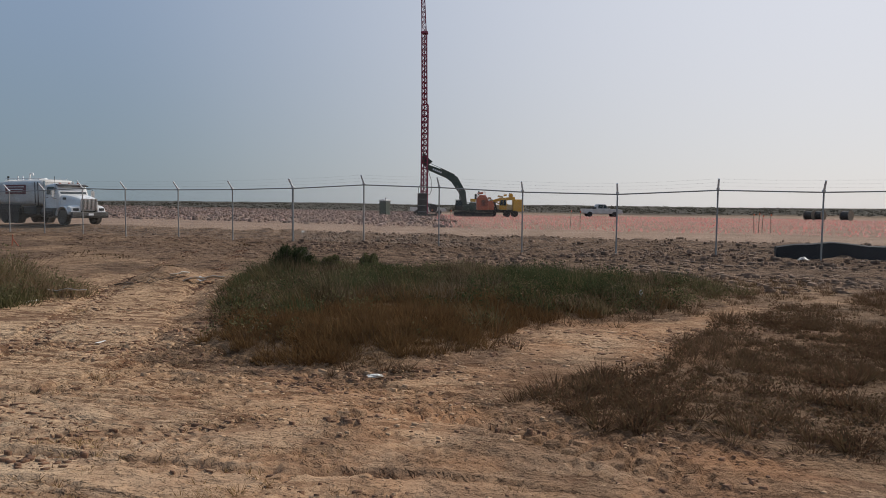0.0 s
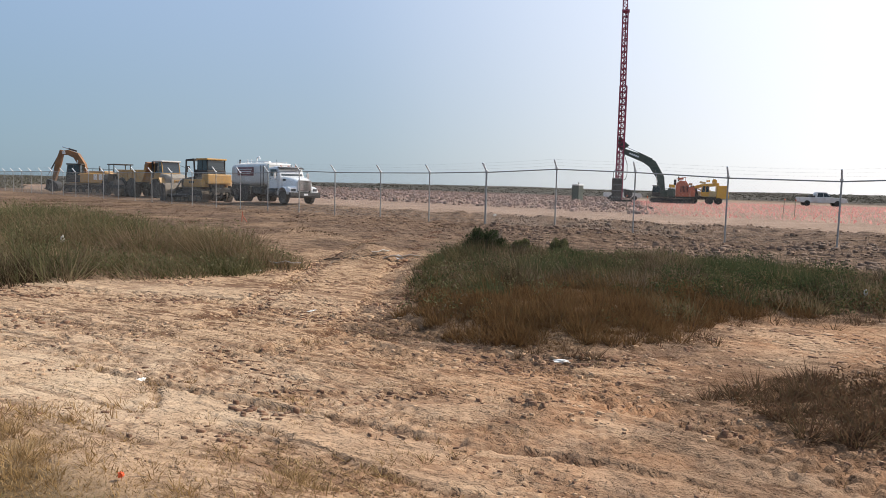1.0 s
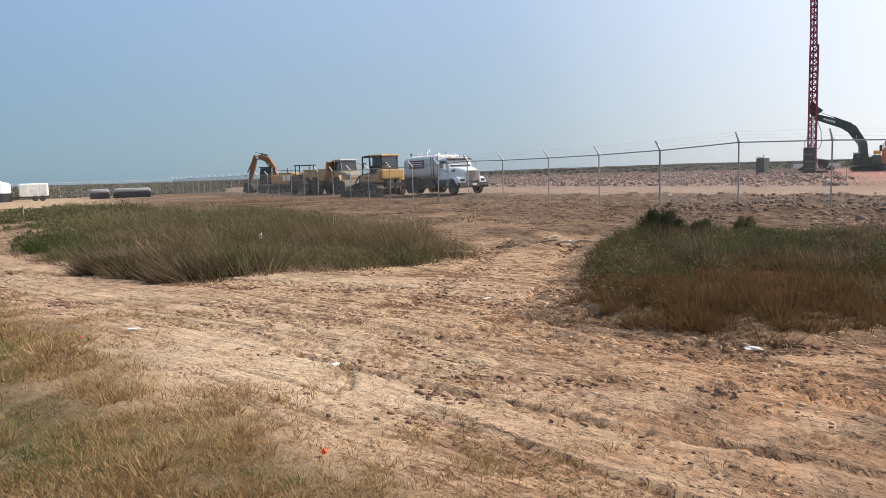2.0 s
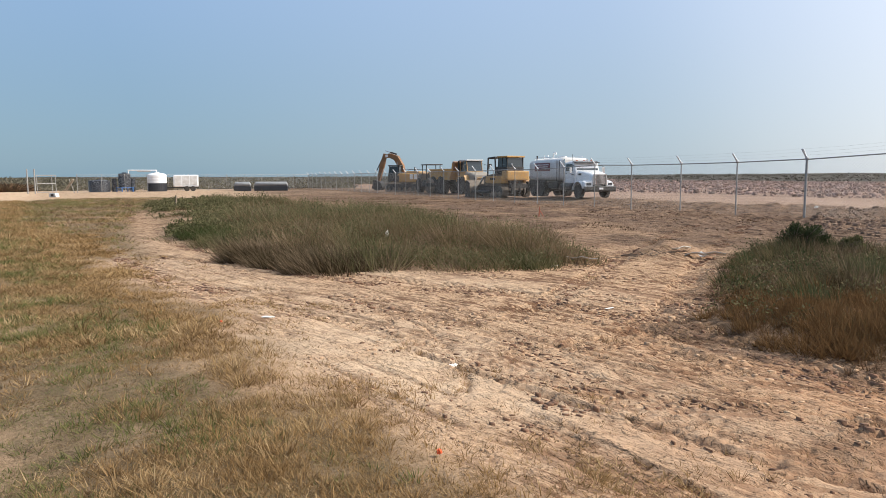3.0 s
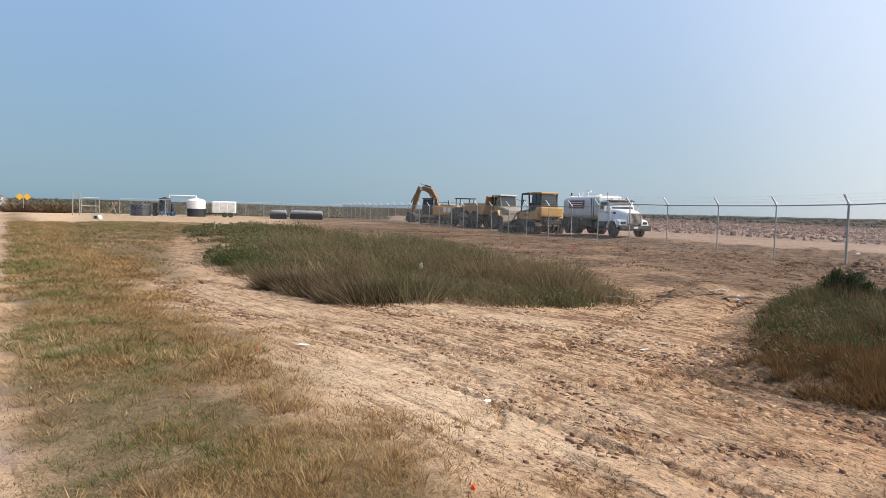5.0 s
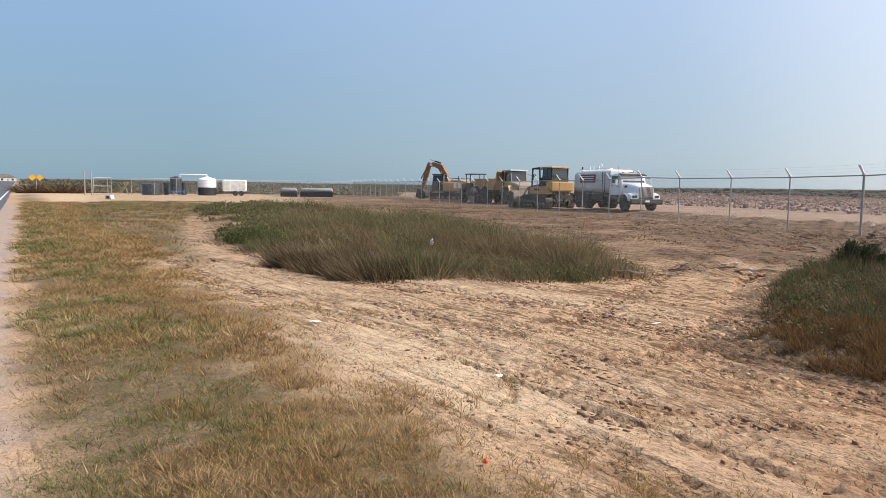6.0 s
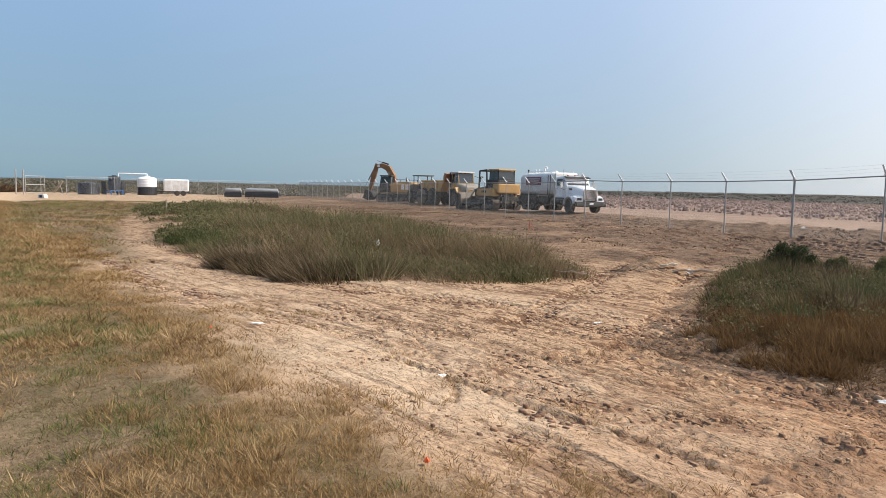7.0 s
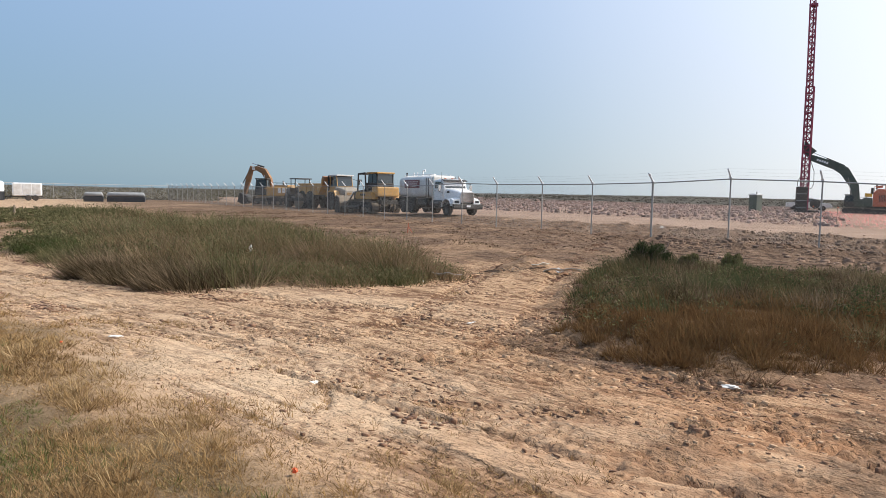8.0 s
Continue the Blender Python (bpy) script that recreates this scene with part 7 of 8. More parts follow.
def pickup(m, label):
    t = thing("pickup_truck", m, label, "pickup", "pickups on the pad")
    prof = [(-2.75, 0.55), (-2.75, 1.12), (-0.75, 1.12), (1.1, 1.14), (2.55, 1.05), (2.85, 0.9), (2.85, 0.5), (2.4, 0.45), (-2.3, 0.45)]
    # duller white: the backlit side's shade put into the body paint
    part("body", slab(B(), prof, -0.98, 0.98, 0.06), M_WHITEDULL, t)
    part("bed", box(B(), (-1.75, 0, 1.14), (1.85, 1.6, 0.03)), M_BLACK, t)
    cab = part("cab", slab(B(), [(-0.8, 1.1), (1.15, 1.12), (0.45, 1.78), (-0.55, 1.82), (-0.75, 1.6)], -0.82, 0.82, 0.06), M_WHITEDULL, t)
    for s in (-1, 1):
        part("window", slab(B(), [(-0.6, 1.2), (0.1, 1.2), (0.1, 1.68), (-0.5, 1.7)], s * 0.825 - 0.012, s * 0.825 + 0.012), M_GLASS, cab)
        part("window", slab(B(), [(0.16, 1.2), (0.9, 1.2), (0.42, 1.68), (0.16, 1.68)], s * 0.825 - 0.012, s * 0.825 + 0.012), M_GLASS, cab)
        part("mirror", box(B(), (0.85, s * 1.06, 1.28), (0.1, 0.18, 0.18), 0, 0, 0, 0.03), M_BLACK, cab)
        part("headlight", box(B(), (2.8, s * 0.75, 0.85), (0.1, 0.32, 0.16), 0, 0, 0, 0.02), M_GLASS, t)
        for x in (-1.75, 1.75):
            wheel(t, (x, s * 0.86, 0.38), 0.38, 0.26, M_CHROME, 0)
    part("windscreen", slab(B(), [(1.1, 1.16), (1.14, 1.16), (0.5, 1.76), (0.46, 1.76)], -0.74, 0.74), M_GLASS, cab)
    part("bumper", box(B(), (2.88, 0, 0.55), (0.12, 1.9, 0.2), 0, 0, 0, 0.04), M_CHROME, t)
    part("grille", box(B(), (2.86, 0, 0.82), (0.05, 1.1, 0.22), 0, 0, 0, 0.02), M_BLACK, t)
    part("toolbox", box(B(), (-1.05, 0, 1.24), (0.5, 1.6, 0.25), 0, 0, 0, 0.03), M_BLACK, t)
    return t


def toilet(m):
    t = thing("portable_toilet", m, "dark green portable toilet with pale roof", "toilet")
    b = part("body", box(B(), (0, 0, 1.08), (1.15, 1.15, 2.05), 0, 0, 0, 0.05), M_GREEN, t)
    part("roof", loft(B(), [rrect(-0.66, 1.3, 2.1, 2.22, 0.05), rrect(0, 1.3, 2.1, 2.34, 0.05), rrect(0.66, 1.3, 2.1, 2.22, 0.05)]), M_WHITE, t)
    d = part("door", box(B(), (0.1, -0.59, 1.05), (0.75, 0.04, 1.85), 0, 0, 0, 0.02), M_GREY, t)
    part("handle", box(B(), (0.4, -0.62, 1.05), (0.05, 0.03, 0.14)), M_BLACK, d)
    part("skid", box(B(), (0, 0, 0.04), (1.25, 1.25, 0.1)), M_BLACK, t)
    part("vent_pipe", rod(B(), (-0.45, 0.45, 2.1), (-0.45, 0.45, 2.55), 0.06, 8), M_BLACK, t)
    return t


# ---------------------------------------------------------------- parked machines
def sized(m, k):
    return m @ Matrix.Diagonal((k, k, k, 1))


water_truck(pose(-21.8, 41.8, ground_z(-21.8, 41.8), 0, 0, -31) @ Matrix.Diagonal((0.93, 0.93, 0.87, 1)))
bulldozer(at(34.75, 56, 160))
dump_truck(at(37.05, 66, -24))
soil_roller(at(40.6, 73, -30))
excavator(at(42.6, 80, 200), "yellow crawler excavator with its boom raised and folded", M_CATYEL,
    [(0.3, 1.6), (0.65, 2.9), (1.2, 3.8), (2.0, 4.1), (2.7, 4.0)], [0.5, 0.65, 0.65, 0.5, 0.36], [(2.6, 4.3), (3.0, 3.0), (3.5, 1.15)], [0.35, 0.55, 0.3], (3.9, 1.05), arm_paint=M_ARMYEL)
drill_mast(sized(at(1.62, 98, 0), 0.784))
excavator(sized(at(-1.75, 98, 180), 0.784), "dark green crawler excavator holding the drill mast", M_GREEN,
    [(0.0, 1.7), (0.4, 4.2), (1.9, 6.6), (3.2, 7.4), (6.9, 8.8)], [0.9, 1.2, 1.4, 1.2, 0.9], [(6.5, 9.2), (7.1, 10.0), (7.5, 11.2)], [1.7, 1.3, 0.3], (0, 0), bucket=False, mark=True)
power_pack(sized(at(-3.15, 97, 0), 0.82))
telehandler(sized(at(-4.9, 98, 180), 0.84))
pickup(sized(at(-12.75, 112, 0), 1.1), "white extended-cab pickup parked on the pad")
pickup(sized(at(1.3, 116, 8), 1.05), "white pickup parked beyond the drill mast")
toilet(at(4.8, 100, 150))


# ---------------------------------------------------------------- tanks and stores by the far fence
def round_tank(m, name, label, r, h, paint, lower=None, dome=0.0, split=0.5):
    t = thing(name, m, label, "tank")
    z1 = h * split if lower else 0.0
    if lower:
        part("base", lathe(B(), [(r, 0.0), (r, z1)], (0, 0, 0), "z", 28), lower, t)
    prof = [(r * (0.97 if lower else 1), z1)]
    k = 6
    for i in range(k):
        z = z1 + (h - dome - z1) * i / (k - 1)
        prof += [(r * 1.0, z + 0.01), (r * 0.985, z + 0.05)]
    prof += [(r * 0.8, h - dome * 0.35), (r * 0.3, h), (0.02, h)]
    smooth(part("shell", lathe(B(), prof, (0, 0, 0), "z", 28), paint, t), 30)
    part("lid", lathe(B(), [(0.28, h - 0.02), (0.28, h + 0.08), (0.2, h + 0.1)], (0, 0, 0), "z", 16), paint, t)
    return t


round_tank(at(65.85, 95), "water_tank", "squat black plastic water tank", 1.22, 1.45, M_POLY, dome=0.1)
bt = round_tank(at(64.15, 96, 0, 0.55), "water_tank", "dark plastic tank standing on a blue stand", 0.72, 1.75, M_POLY, dome=0.1)
st = thing("tank_stand", at(64.15, 96), "blue steel stand below a dark tank", "stand")
for x in (-0.7, 0.7):
    for y in (-0.7, 0.7):
        part("leg", box(B(), (x, y, 0.25), (0.12, 0.12, 0.5)), M_BLUE, st)
part("deck", box(B(), (0, 0, 0.5), (1.6, 1.6, 0.1), 0, 0, 0, 0.02), M_BLUE, st)
part("brace", box(box(B(), (0, -0.72, 0.2), (1.4, 0.05, 0.1)), (0, 0.72, 0.2), (1.4, 0.05, 0.1)), M_BLUE, st)
for az_, w_ in ((64.85, 0.5), (63.6, 0.4)):
    dr = thing("drum", at(az_, 96.5), "small dark plastic drum by the tanks", "drum", "drums by the tanks")
    part("shell", lathe(B(), [(0.28, 0), (0.3, 0.05), (0.3, 0.3), (0.32, 0.32), (0.3, 0.34), (0.3, 0.6), (0.32, 0.62), (0.3, 0.64), (0.3, 1.6), (0.26, 1.64)], (0, 0, 0), "z", 18), M_POLY, dr)
wt = round_tank(at(61.9, 96), "water_tank", "white domed water tank on a black base", 1.18, 2.35, M_WHITE, M_POLY, dome=0.35, split=0.44)
pp = thing("filling_pipe", at(61.9, 96, 62), "white overhead filling pipe between the tanks", "pipe")
part("pipe_run", pipe(B(), [(-4.4, 0, 1.9), (-3.3, 0, 1.9), (-3.3, 0, 2.66), (0, 0, 2.66), (0, 0, 2.3)], 0.07, 8), M_WHITE, pp)
part("support", box(box(B(), (-3.3, 0, 0.95), (0.08, 0.08, 1.9)), (-1.5, 0, 2.5), (1.6, 0.06, 0.1)), M_GALV, pp)
gen = thing("generator_trailer", at(59.85, 96, 60), "white towable generator on a two-axle trailer", "generator")
part("housing", loft(B(), [rrect(-1.5, 1.4, 0.6, 2.0, 0.12), rrect(-1.3, 1.5, 0.55, 2.1, 0.12), rrect(1.4, 1.5, 0.55, 2.1, 0.12), rrect(1.55, 1.4, 0.65, 2.0, 0.12)]), M_WHITE, gen)
for i in range(3):
    part("door_panel", box(B(), (-0.95 + 0.95 * i, -0.76, 1.35), (0.85, 0.03, 1.15), 0, 0, 0, 0.01), M_WHITEDULL, gen)
    part("door_panel", box(B(), (-0.95 + 0.95 * i, 0.76, 1.35), (0.85, 0.03, 1.15), 0, 0, 0, 0.01), M_WHITEDULL, gen)
part("chassis", box(B(), (-0.2, 0, 0.5), (3.6, 1.1, 0.14)), M_BLACK, gen)
part("drawbar", rod(B(), (-1.6, 0, 0.5), (-2.9, 0, 0.45), 0.05), M_BLACK, gen)
for x in (0.1, 0.85):
    for y in (-0.75, 0.75):
        wheel(gen, (x, y, 0.33), 0.33, 0.22, M_GREY)


def trough(m, L, label):
    t = thing("black_container", m, label, "container", "low containers by the far fence")
    part("tub", slab(B(), [(-L / 2, 0), (L / 2, 0), (L / 2, 0.58), (-L / 2, 0.58)], -0.75, 0.75, 0.04), M_POLY, t)
    # grey top half stands for light falling on a black rounded body
    smooth(part("lit_top", loft(B(), [rrect(-L / 2 + 0.03, 1.35, 0.585, 0.85, 0.12), rrect(-L / 2 + 0.2, 1.5, 0.585, 1.15, 0.26), rrect(L / 2 - 0.2, 1.5, 0.585, 1.15, 0.26), rrect(L / 2 - 0.03, 1.35, 0.585, 0.85, 0.12)]), M_GREY, t, "rounded top, grey for the light on it"))
    return t


trough(at(53.45, 93, 50), 4.2, "long black tub with its lit top drawn in grey")
trough(at(55.65, 93, 52), 2.1, "short black tub with its lit top drawn in grey")


# gate
gate = thing("yard_gate", Matrix.Identity(4), "open galvanised wire gate with two tall posts", "gate")
p0, p1 = Vector((*bearing(69.85, 90), 0)), Vector((*bearing(68.65, 91), 0))
for az_ in (70.4, 69.95):
    x, y = bearing(az_, 90)
    part("gate_post", rod(B(), (x, y, -0.3), (x, y, 2.75), 0.07, 10), M_GALV, gate)
bm = B()
for z in (0.15, 1.1, 2.05):
    rod(bm, p0 + Vector((0, 0, z)), p1 + Vector((0, 0, z)), 0.04, 8)
for f in (0.02, 0.8, 1.0):
    p = p0.lerp(p1, f)
    rod(bm, p + Vector((0, 0, 0.1)), p + Vector((0, 0, 2.1)), 0.04, 8)
leaf = part("gate_leaf", bm, M_GALV, gate)
bm = B()
wire_net(bm, (p0.x, p0.y), (p1.x, p1.y), 0.15, 2.05, 0.12, 0.006)
part("wire_netting", bm, M_WIRE, leaf)
ch = thing("access_ramp", at(67.8, 93, 60), "pale board propped on a stand by the gate", "board")
part("board", box(B(), (0, 0, 0.9), (0.2, 0.9, 1.6), 0, 35, 0, 0.02), M_WOOD, ch)
part("stand", rod(B(), (0.5, 0, 0), (0, 0, 1.6), 0.05), M_GALV, ch)

# ---------------------------------------------------------------- road sign, concrete lumps
x, y = bearing(73.45, 105)
sg = thing("warning_sign", pose(x, y, ground_z(x, y), 0, 0, 70), "pair of yellow diamond warning signs on one post", "road sign")
part("post", rod(B(), (0, 0, 0), (0, 0, 2.3), 0.04), M_GALV, sg)
for dx in (-0.42, 0.42):
    part("sign_plate", box(B(), (dx, -0.05, 2.0), (0.62, 0.02, 0.62), 0, 45, 0, 0.005), M_SIGN, sg)


def lump(name, x, y, size, material, label, category, flat=0.35, seed=1, dz=0.0, group=""):
    """A crumpled piece on the ground."""
    bm = B()
    bmesh.ops.create_icosphere(bm, subdivisions=3, radius=1.0)
    for v in bm.verts:
        n3 = Vector((seed * 3.1, seed * 1.7, 0))
        k = 0.75 + 0.6 * noise.noise(v.co * 1.6 + n3) + 0.25 * noise.noise(v.co * 4.3 + n3)
        v.co = Vector((v.co.x * size[0] * k, v.co.y * size[1] * k, v.co.z * size[2] * (0.7 + 0.6 * noise.noise(v.co * 2.7 - n3))))
    ob = part(name, bm, material)
    ob.location = (x, y, ground_z(x, y) + size[2] * 0.3 + dz)
    ob.rotation_euler = (0, 0, seed * 1.3)
    return tagged(ob, label, category, group)


lump("plastic_scrap", -3.71, 4.59, (0.06, 0.035, 0.02), M_LITTER, "crumpled white plastic scrap on sand", "litter", seed=1, group="litter")
lump("orange_marker", -2.55, 3.02, (0.024, 0.02, 0.022), M_FLAG, "small orange plastic marker in dry grass", "marker", seed=2, dz=0.03)
lump("plastic_scrap", -6.7, 4.86, (0.09, 0.035, 0.02), M_LITTER, "torn white plastic scrap at the verge", "litter", seed=3, group="litter")
lump("plastic_scrap", -10.45, 10.72, (0.06, 0.05, 0.11), M_LITTER, "white plastic scrap caught in salt grass", "litter", seed=4, dz=0.2, group="litter")
lump("plastic_scrap", -0.6, 6.42, (0.09, 0.035, 0.02), M_LITTER, "flat white plastic scrap on rutted sand", "litter", seed=5, group="litter")
lump("plastic_scrap", -6.45, 10.95, (0.2, 0.05, 0.025), M_LITTER, "long white plastic strip beside the grass", "litter", seed=6, group="litter")
lump("plastic_scrap", -6.75, 12.2, (0.12, 0.07, 0.05), M_LITTER, "white plastic scrap beside the grass", "litter", seed=7, group="litter")
lump("plastic_scrap", -3.8, 7.85, (0.11, 0.028, 0.015), M_LITTER, "pale plastic strip on the wheel tracks", "litter", seed=8, group="litter")
lump("plastic_scrap", 3.15, 11.0, (0.03, 0.03, 0.06), M_LITTER, "white plastic scrap standing in weeds", "litter", seed=9, dz=0.12, group="litter")
lump("plastic_bag", 11.2, 21.6, (0.3, 0.2, 0.16), M_LITTER, "crumpled white bag beside black sheeting", "litter", seed=10, group="litter")
lump("plastic_scrap", -6.7, 33.3, (0.16, 0.1, 0.09), M_LITTER, "white scrap lying beyond the fence", "litter", seed=11, group="litter")


def ribbon(x, y, turn, bends, wide, label):
    """A bent, curled strip of plastic that lies on the ground and lifts here and there."""
    bm = B()
    rows, px, py, a = [], 0.0, 0.0, 0.0
    wide *= 1.5
    for i, bend in enumerate(bends):
        a += radians(bend)
        px, py = px + 0.12 * math.cos(a), py + 0.12 * math.sin(a)
        up = 0.025 + 0.022 * (1 + math.sin(i * 1.9 + turn))
        sx, sy = -math.sin(a) * wide / 2, math.cos(a) * wide / 2
        rows.append([(px + sx, py + sy, up), (px - sx, py - sy, up + 0.045), (px - sx, py - sy, up + 0.033), (px + sx, py + sy, up - 0.012)])
    ob = smooth(part("plastic_strip", loft(bm, rows), M_LITTER), 50)
    ob.matrix_world = pose(x, y, ground_z(x, y), 0, 0, turn)
    return tagged(ob, label, "litter", "litter")


ribbon(-5.4, 13.5, 10, (0, 35, 30, -20, 40), 0.07, "bent strip of white plastic on the mound")
ribbon(-5.05, 13.45, 80, (0, -40, -35, 30), 0.06, "curled strip of white plastic on the mound")
ribbon(-4.9, 13.95, -40, (0, 30, 45, 20, -30), 0.07, "white plastic strip beside the mound")
ribbon(-4.6, 13.8, 140, (0, 25, -50, 20), 0.06, "short white plastic strip beside the mound")
ribbon(-6.65, 11.5, 15, (0, 20, -25, -20, 30, 20), 0.08, "crumpled white plastic strip at the grass edge")
heap = thing("brush_heap", pose(-5.55, 13.0, ground_z(-5.55, 13.0)), "heap of dry twigs and dirt on the track", "brush heap")
bm = B()
g_ = random.Random(5)
for i in range(34):
    a, b = g_.uniform(-1, 1), g_.uniform(-0.4, 0.7)
    p = Vector((a * 0.35 + b * 0.15, a * 0.7, 0.02 + 0.06 * g_.random()))
    q = p + Vector((g_.uniform(-0.22, 0.22), g_.uniform(-0.25, 0.25), g_.uniform(-0.03, 0.06)))
    rod(bm, p, q, 0.006 + 0.006 * g_.random(), 4, 0.003)
part("twig_tangle", bm, M_TWIG, heap)
c = np.array([(-6.0, 14.9), (-5.75, 14.7)])
tussocks("mound_weeds", c, np.array([0.28, 0.18]), np.array([0.26, 0.16]), 160, 0.012, M_BROWN, "dry brown weeds on the dirt mound", 71, 0.1, "weeds")
lump("dirt_lump", -33.5, 18.6, (0.3, 0.2, 0.14), M_PALECLOD, "pale earth lump in the grass", "rubble", seed=12)
blk = thing("concrete_block", at(68.8, 72, 20), "white concrete block with a dark opening", "block")
part("block", slab(B(), [(-0.45, 0), (0.45, 0), (0.32, 0.36), (-0.32, 0.36)], -0.2, 0.2, 0.04), M_WHITEDULL, blk)
part("opening", box(B(), (0, -0.205, 0.18), (0.32, 0.02, 0.24)), M_BLACK, blk)
bx_ = thing("marker_post", at(60.6, 40, 20), "low wooden marker post in verge grass", "post")
part("post", box(B(), (0, 0, 0.25), (0.06, 0.06, 0.6)), M_WOOD, bx_)

# black sheeting beyond the fence
bm = B()
rings = []
for i in range(24):
    f = i / 23
    x = 10.9 + 12.0 * f
    y = 22.7 - 12.0 * f * 0.325 + 0.25 * math.sin(5 * f)
    h = (0.52 + 0.02 * math.sin(9 * f)) * (0.9 if i == 0 else 1.0)
    z = 0.5 * ground_z(x, y) + 0.5 * ground_z(14, 21.5)
    rings.append([(x + 0.1, y + 0.32, z - 0.1), (x + 0.06, y + 0.3, z + h * 0.95), (x, y + 0.05, z + h), (x - 0.06, y - 0.12, z + h * 0.94), (x - 0.12, y - 0.2, z - 0.1)])
smooth(tagged(part("plastic_sheeting", loft(bm, rings), M_SHEET), "black plastic sheeting over a low soil ridge", "sheeting"), 60)

# survey stakes
for k, (az_, dist, h) in enumerate(((-10.37, 52, 1.35), (-11.14, 52, 1.3), (-24.09, 50, 1.3), (-24.4, 50, 1.35), (-24.63, 51, 1.2), (-25.24, 50, 1.3), (0.9, 55, 1.3), (-0.6, 55, 1.25))):
    x, y = bearing(az_, dist)
    s_ = thing("survey_stake", pose(x, y, ground_z(x, y), 2 * math.sin(k * 2.1), 2 * math.cos(k * 1.7), 0), "thin weathered wooden survey stake on the pad", "stake", "survey stakes")
    part("stake", box(B(), (0, 0, h / 2 - 0.1), (0.04, 0.025, h + 0.2), 0, 0, 0, 0.004), M_WOOD, s_)
    part("ribbon", box(B(), (0.02, -0.02, h * 0.9), (0.07, 0.02, 0.1), 0, 12, 0), M_FLAG, s_)

# spools beyond the pad
for az_, w_ in ((-27.8, 1.0), (-28.4, 1.0), (-30.1, 1.0)):
    sp = thing("tape_spool", at(az_, 112, 30), "dark upright spool of drain tape on the pad", "spool", "tape spools")
    part("flange", lathe(lathe(B(), [(0.1, -0.62), (0.72, -0.62), (0.72, -0.56), (0.1, -0.56)], (0, 0, 0.72), "y", 20), [(0.1, 0.56), (0.72, 0.56), (0.72, 0.62), (0.1, 0.62)], (0, 0, 0.72), "y", 20), M_WOOD, sp)
    part("tape_roll", lathe(B(), [(0.1, -0.555), (0.6, -0.555), (0.6, 0.555), (0.1, 0.555)], (0, 0, 0.72), "y", 20), M_BLACK, sp)


# ---------------------------------------------------------------- shrubs, far scrub and houses
def shrub(x, y, r, h, seed, material, label):
    g = np.random.default_rng(seed)
    t = thing("shrub", pose(x, y, ground_z(x, y)), label, "shrub")
    bm = B()
    for i in range(16):
        a = g.uniform(0, 6.28)
        p = Vector((0.1 * math.cos(a), 0.1 * math.sin(a), 0))
        q = Vector((r * 0.5 * math.cos(a), r * 0.5 * math.sin(a), h * 0.5))
        w = Vector((r * 0.8 * math.cos(a + 0.4), r * 0.8 * math.sin(a + 0.4), h * g.uniform(0.6, 0.95)))
        rod(bm, p, q, 0.014, 5, 0.009)
        rod(bm, q, w, 0.009, 4, 0.004)
    part("stems", bm, M_TWIG, t)
    n = 8000
    u = g.normal(0, 1, (n, 3))
    u /= np.linalg.norm(u, axis=1)[:, None]
    lobes = g.uniform(-0.75, 0.75, (26, 3)) * [r, r, h * 0.3] + [0, 0, h * 0.42]
    lobes[:, 2] *= g.uniform(0.5, 1.4, 26)
    lobes[:, :2] *= (1.25 - 0.9 * lobes[:, 2:] / h)
    k = g.integers(0, 26, n)
    c0 = lobes[k] + u * (g.uniform(0.3, 1, n) ** 0.5)[:, None] * [r * 0.27, r * 0.27, h * 0.36]
    c0[:, 2] = np.maximum(c0[:, 2], 0.02)
    d1 = g.normal(0, 0.8, (n, 3)) + [0, 0, 1.2]
    d1 /= np.linalg.norm(d1, axis=1)[:, None]
    d2 = np.cross(d1, u)
    d2 /= np.linalg.norm(d2, axis=1)[:, None] + 1e-9
    s = g.uniform(0.014, 0.036, n)[:, None]
    V = np.stack([c0 - d1 * s, c0 + d2 * s * 0.3, c0 + d1 * s, c0 - d2 * s * 0.3], 1).reshape(-1, 3)
    ob = raw("foliage", V, [np.arange(n)[:, None] * 4 + np.arange(4)], material, "", "", "")
    ob.parent = t
    for key in ("kind", "category", "label"):
        if key in ob:
            del ob[key]
    return t


shrub(-3.2, 15.0, 0.55, 0.56, 5, M_LEAF, "dark green rounded shrub on the bank")
shrub(-2.35, 14.6, 0.28, 0.3, 6, M_GREYLEAF, "leafy green weed on the bank")
shrub(-1.6, 15.2, 0.3, 0.34, 7, M_GREYLEAF, "leafy green weed beside a dark shrub")


def far_scrub(name, az0, az1, d0, d1, h0, h1, count, seed, label, material=M_FARSCRUB):
    """Far low bushes: tufts of broad leaves."""
    g = np.random.default_rng(seed)
    a, d = np.radians(g.uniform(az0, az1, count)), g.uniform(d0, d1, count)
    c = np.stack([-d * np.sin(a), d * np.cos(a)], 1)
    keep = road_side(c[:, 0], c[:, 1]) > 2
    c = c[keep]
    hh = g.uniform(h0, h1, len(c))
    return mops(name, c, 9, hh * 2.2, hh, 0.4, material, label, seed, "scrub", 84, simple=True)


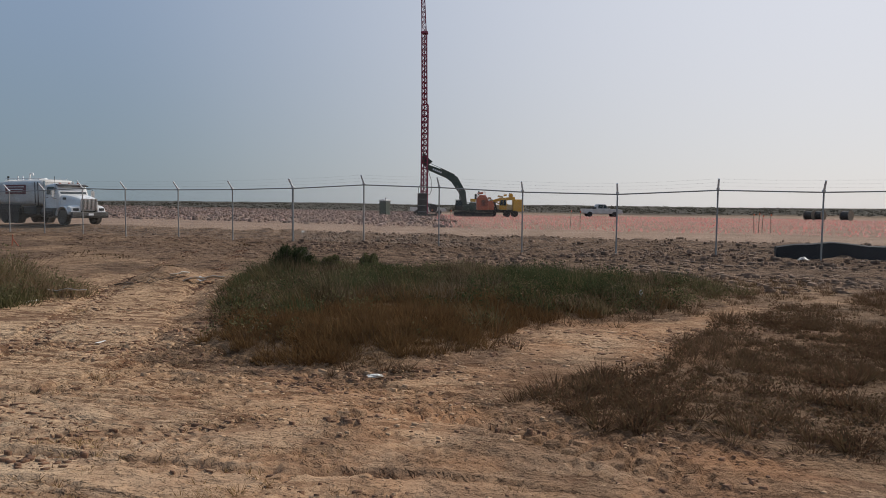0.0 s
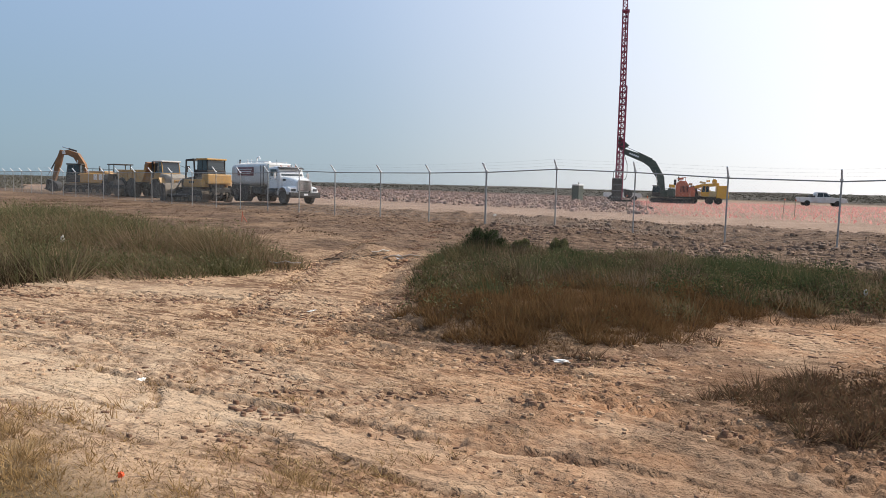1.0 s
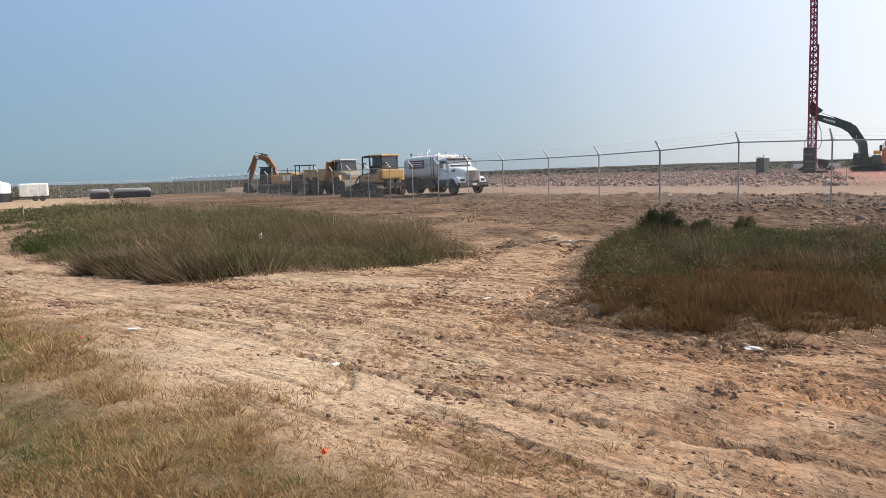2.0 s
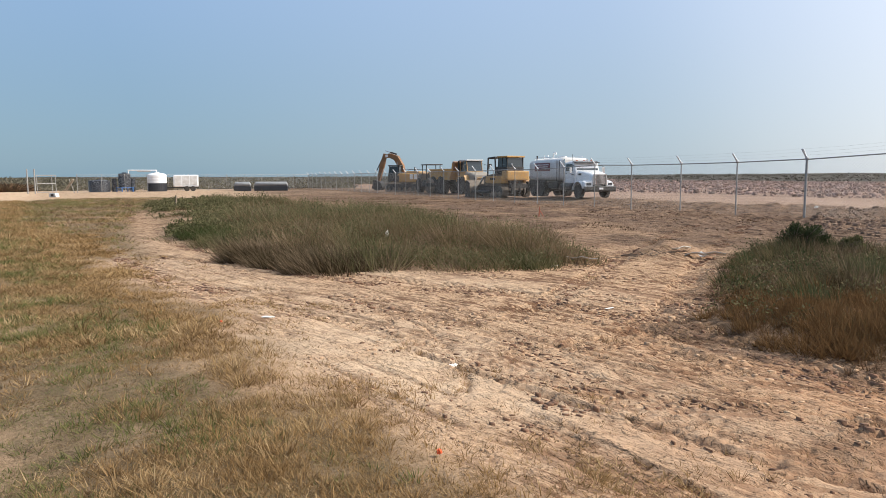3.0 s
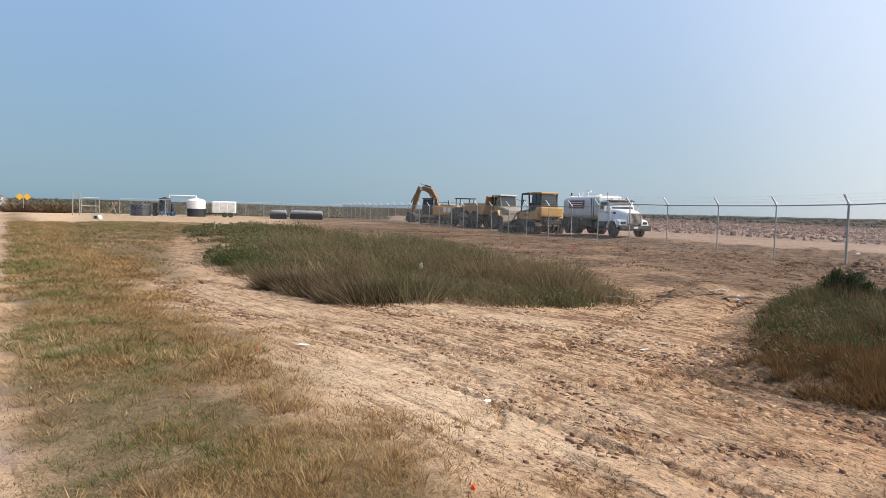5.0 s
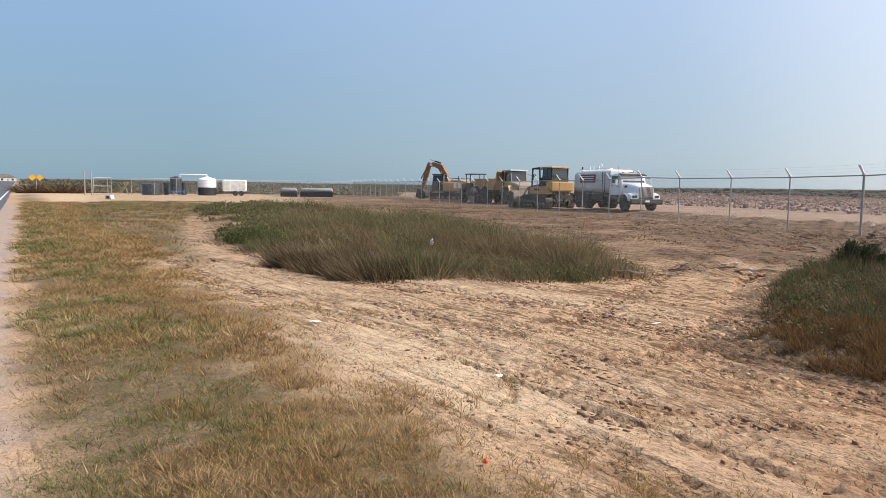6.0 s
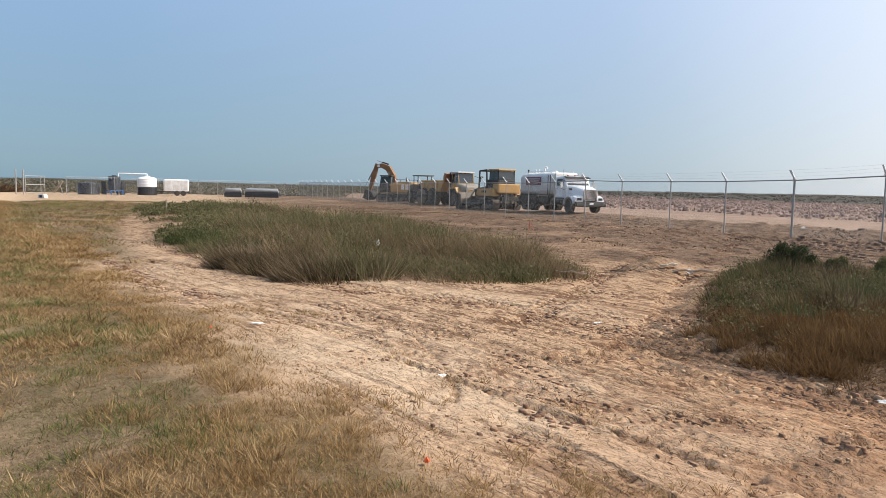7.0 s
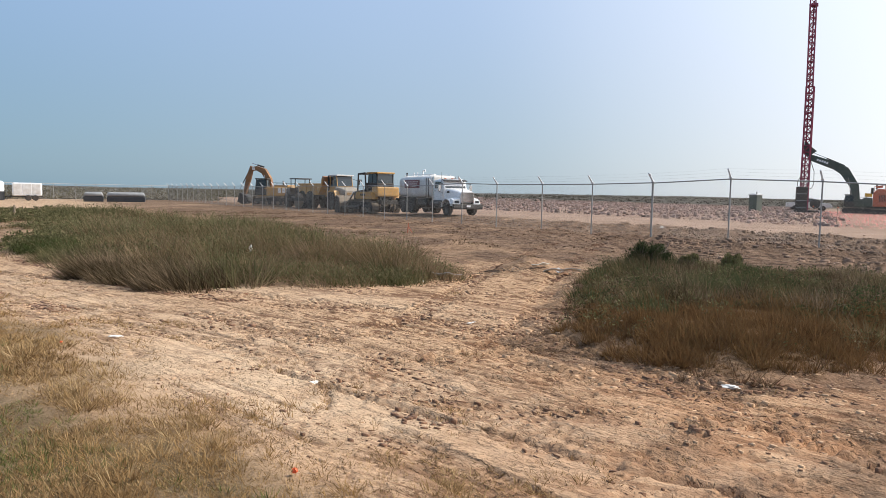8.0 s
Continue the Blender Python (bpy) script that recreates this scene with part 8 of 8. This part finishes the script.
far_scrub("far_scrub", -40, 47, 170, 330, 0.3, 0.8, 2100, 201, "distant dark brown coastal scrub")
far_scrub("far_scrub", -40, 47, 200, 420, 0.3, 1.0, 1200, 202, "distant olive coastal scrub")
far_scrub("dune_scrub", 45, 80, 160, 330, 0.5, 1.5, 2600, 204, "distant olive-brown scrub on dunes", M_DUNE)
far_scrub("dune_scrub", 47, 74, 108, 160, 0.15, 0.85, 2400, 203, "brown scrub on low dunes behind the yard", M_DUNE)
far_scrub("dune_scrub", 70.8, 74.2, 104, 130, 0.8, 1.5, 600, 205, "brown scrub bank beside the road", M_BROWN)


def house(m, w, d, h, label):
    t = thing("house", m, label, "house", "distant houses")
    wl_ = part("wall", box(B(), (0, 0, h / 2), (w, d, h)), M_HOUSE, t)
    part("roof", slab(B(), [(-w / 2 - 0.4, h), (w / 2 + 0.4, h), (0, h + w * 0.22)], -d / 2 - 0.4, d / 2 + 0.4), M_ROOF, t)
    for s in (-0.28, 0.28):
        part("window", box(B(), (w * s, -d / 2 - 0.02, h * 0.6), (1.2, 0.06, 1.2)), M_GLASS, t)
    part("door", box(B(), (0, -d / 2 - 0.02, 1.05), (1.0, 0.06, 2.1)), M_WOOD, t)
    return t


for az_, d_, w_ in ((75.3, 520, 10), (76.0, 500, 12), (76.9, 480, 9), (77.6, 450, 11), (78.3, 470, 9)):
    house(at(az_, d_, az_ + 20), w_, 9, 3.2, "small pale distant house with a grey roof")


def marker_post(x, y, h):
    t = thing("marker_stake", pose(x, y, ground_z(x, y), 3, 5, 20), "orange plastic marker stake at the grass edge", "marker", "orange markers")
    part("stake", rod(B(), (0, 0, -0.1), (0, 0, h), 0.022, 8, 0.018), M_ORANGE, t)
    part("brace", rod(B(), (0.25, 0.1, -0.1), (0, 0, h * 0.7), 0.014, 6), M_ORANGE, t)
    return t


marker_post(-14.71, 23.75, 0.4)
lump("orange_marker", -6.73, 4.26, (0.016, 0.014, 0.014), M_FLAG, "small orange scrap in dry grass", "marker", seed=32, dz=0.05)
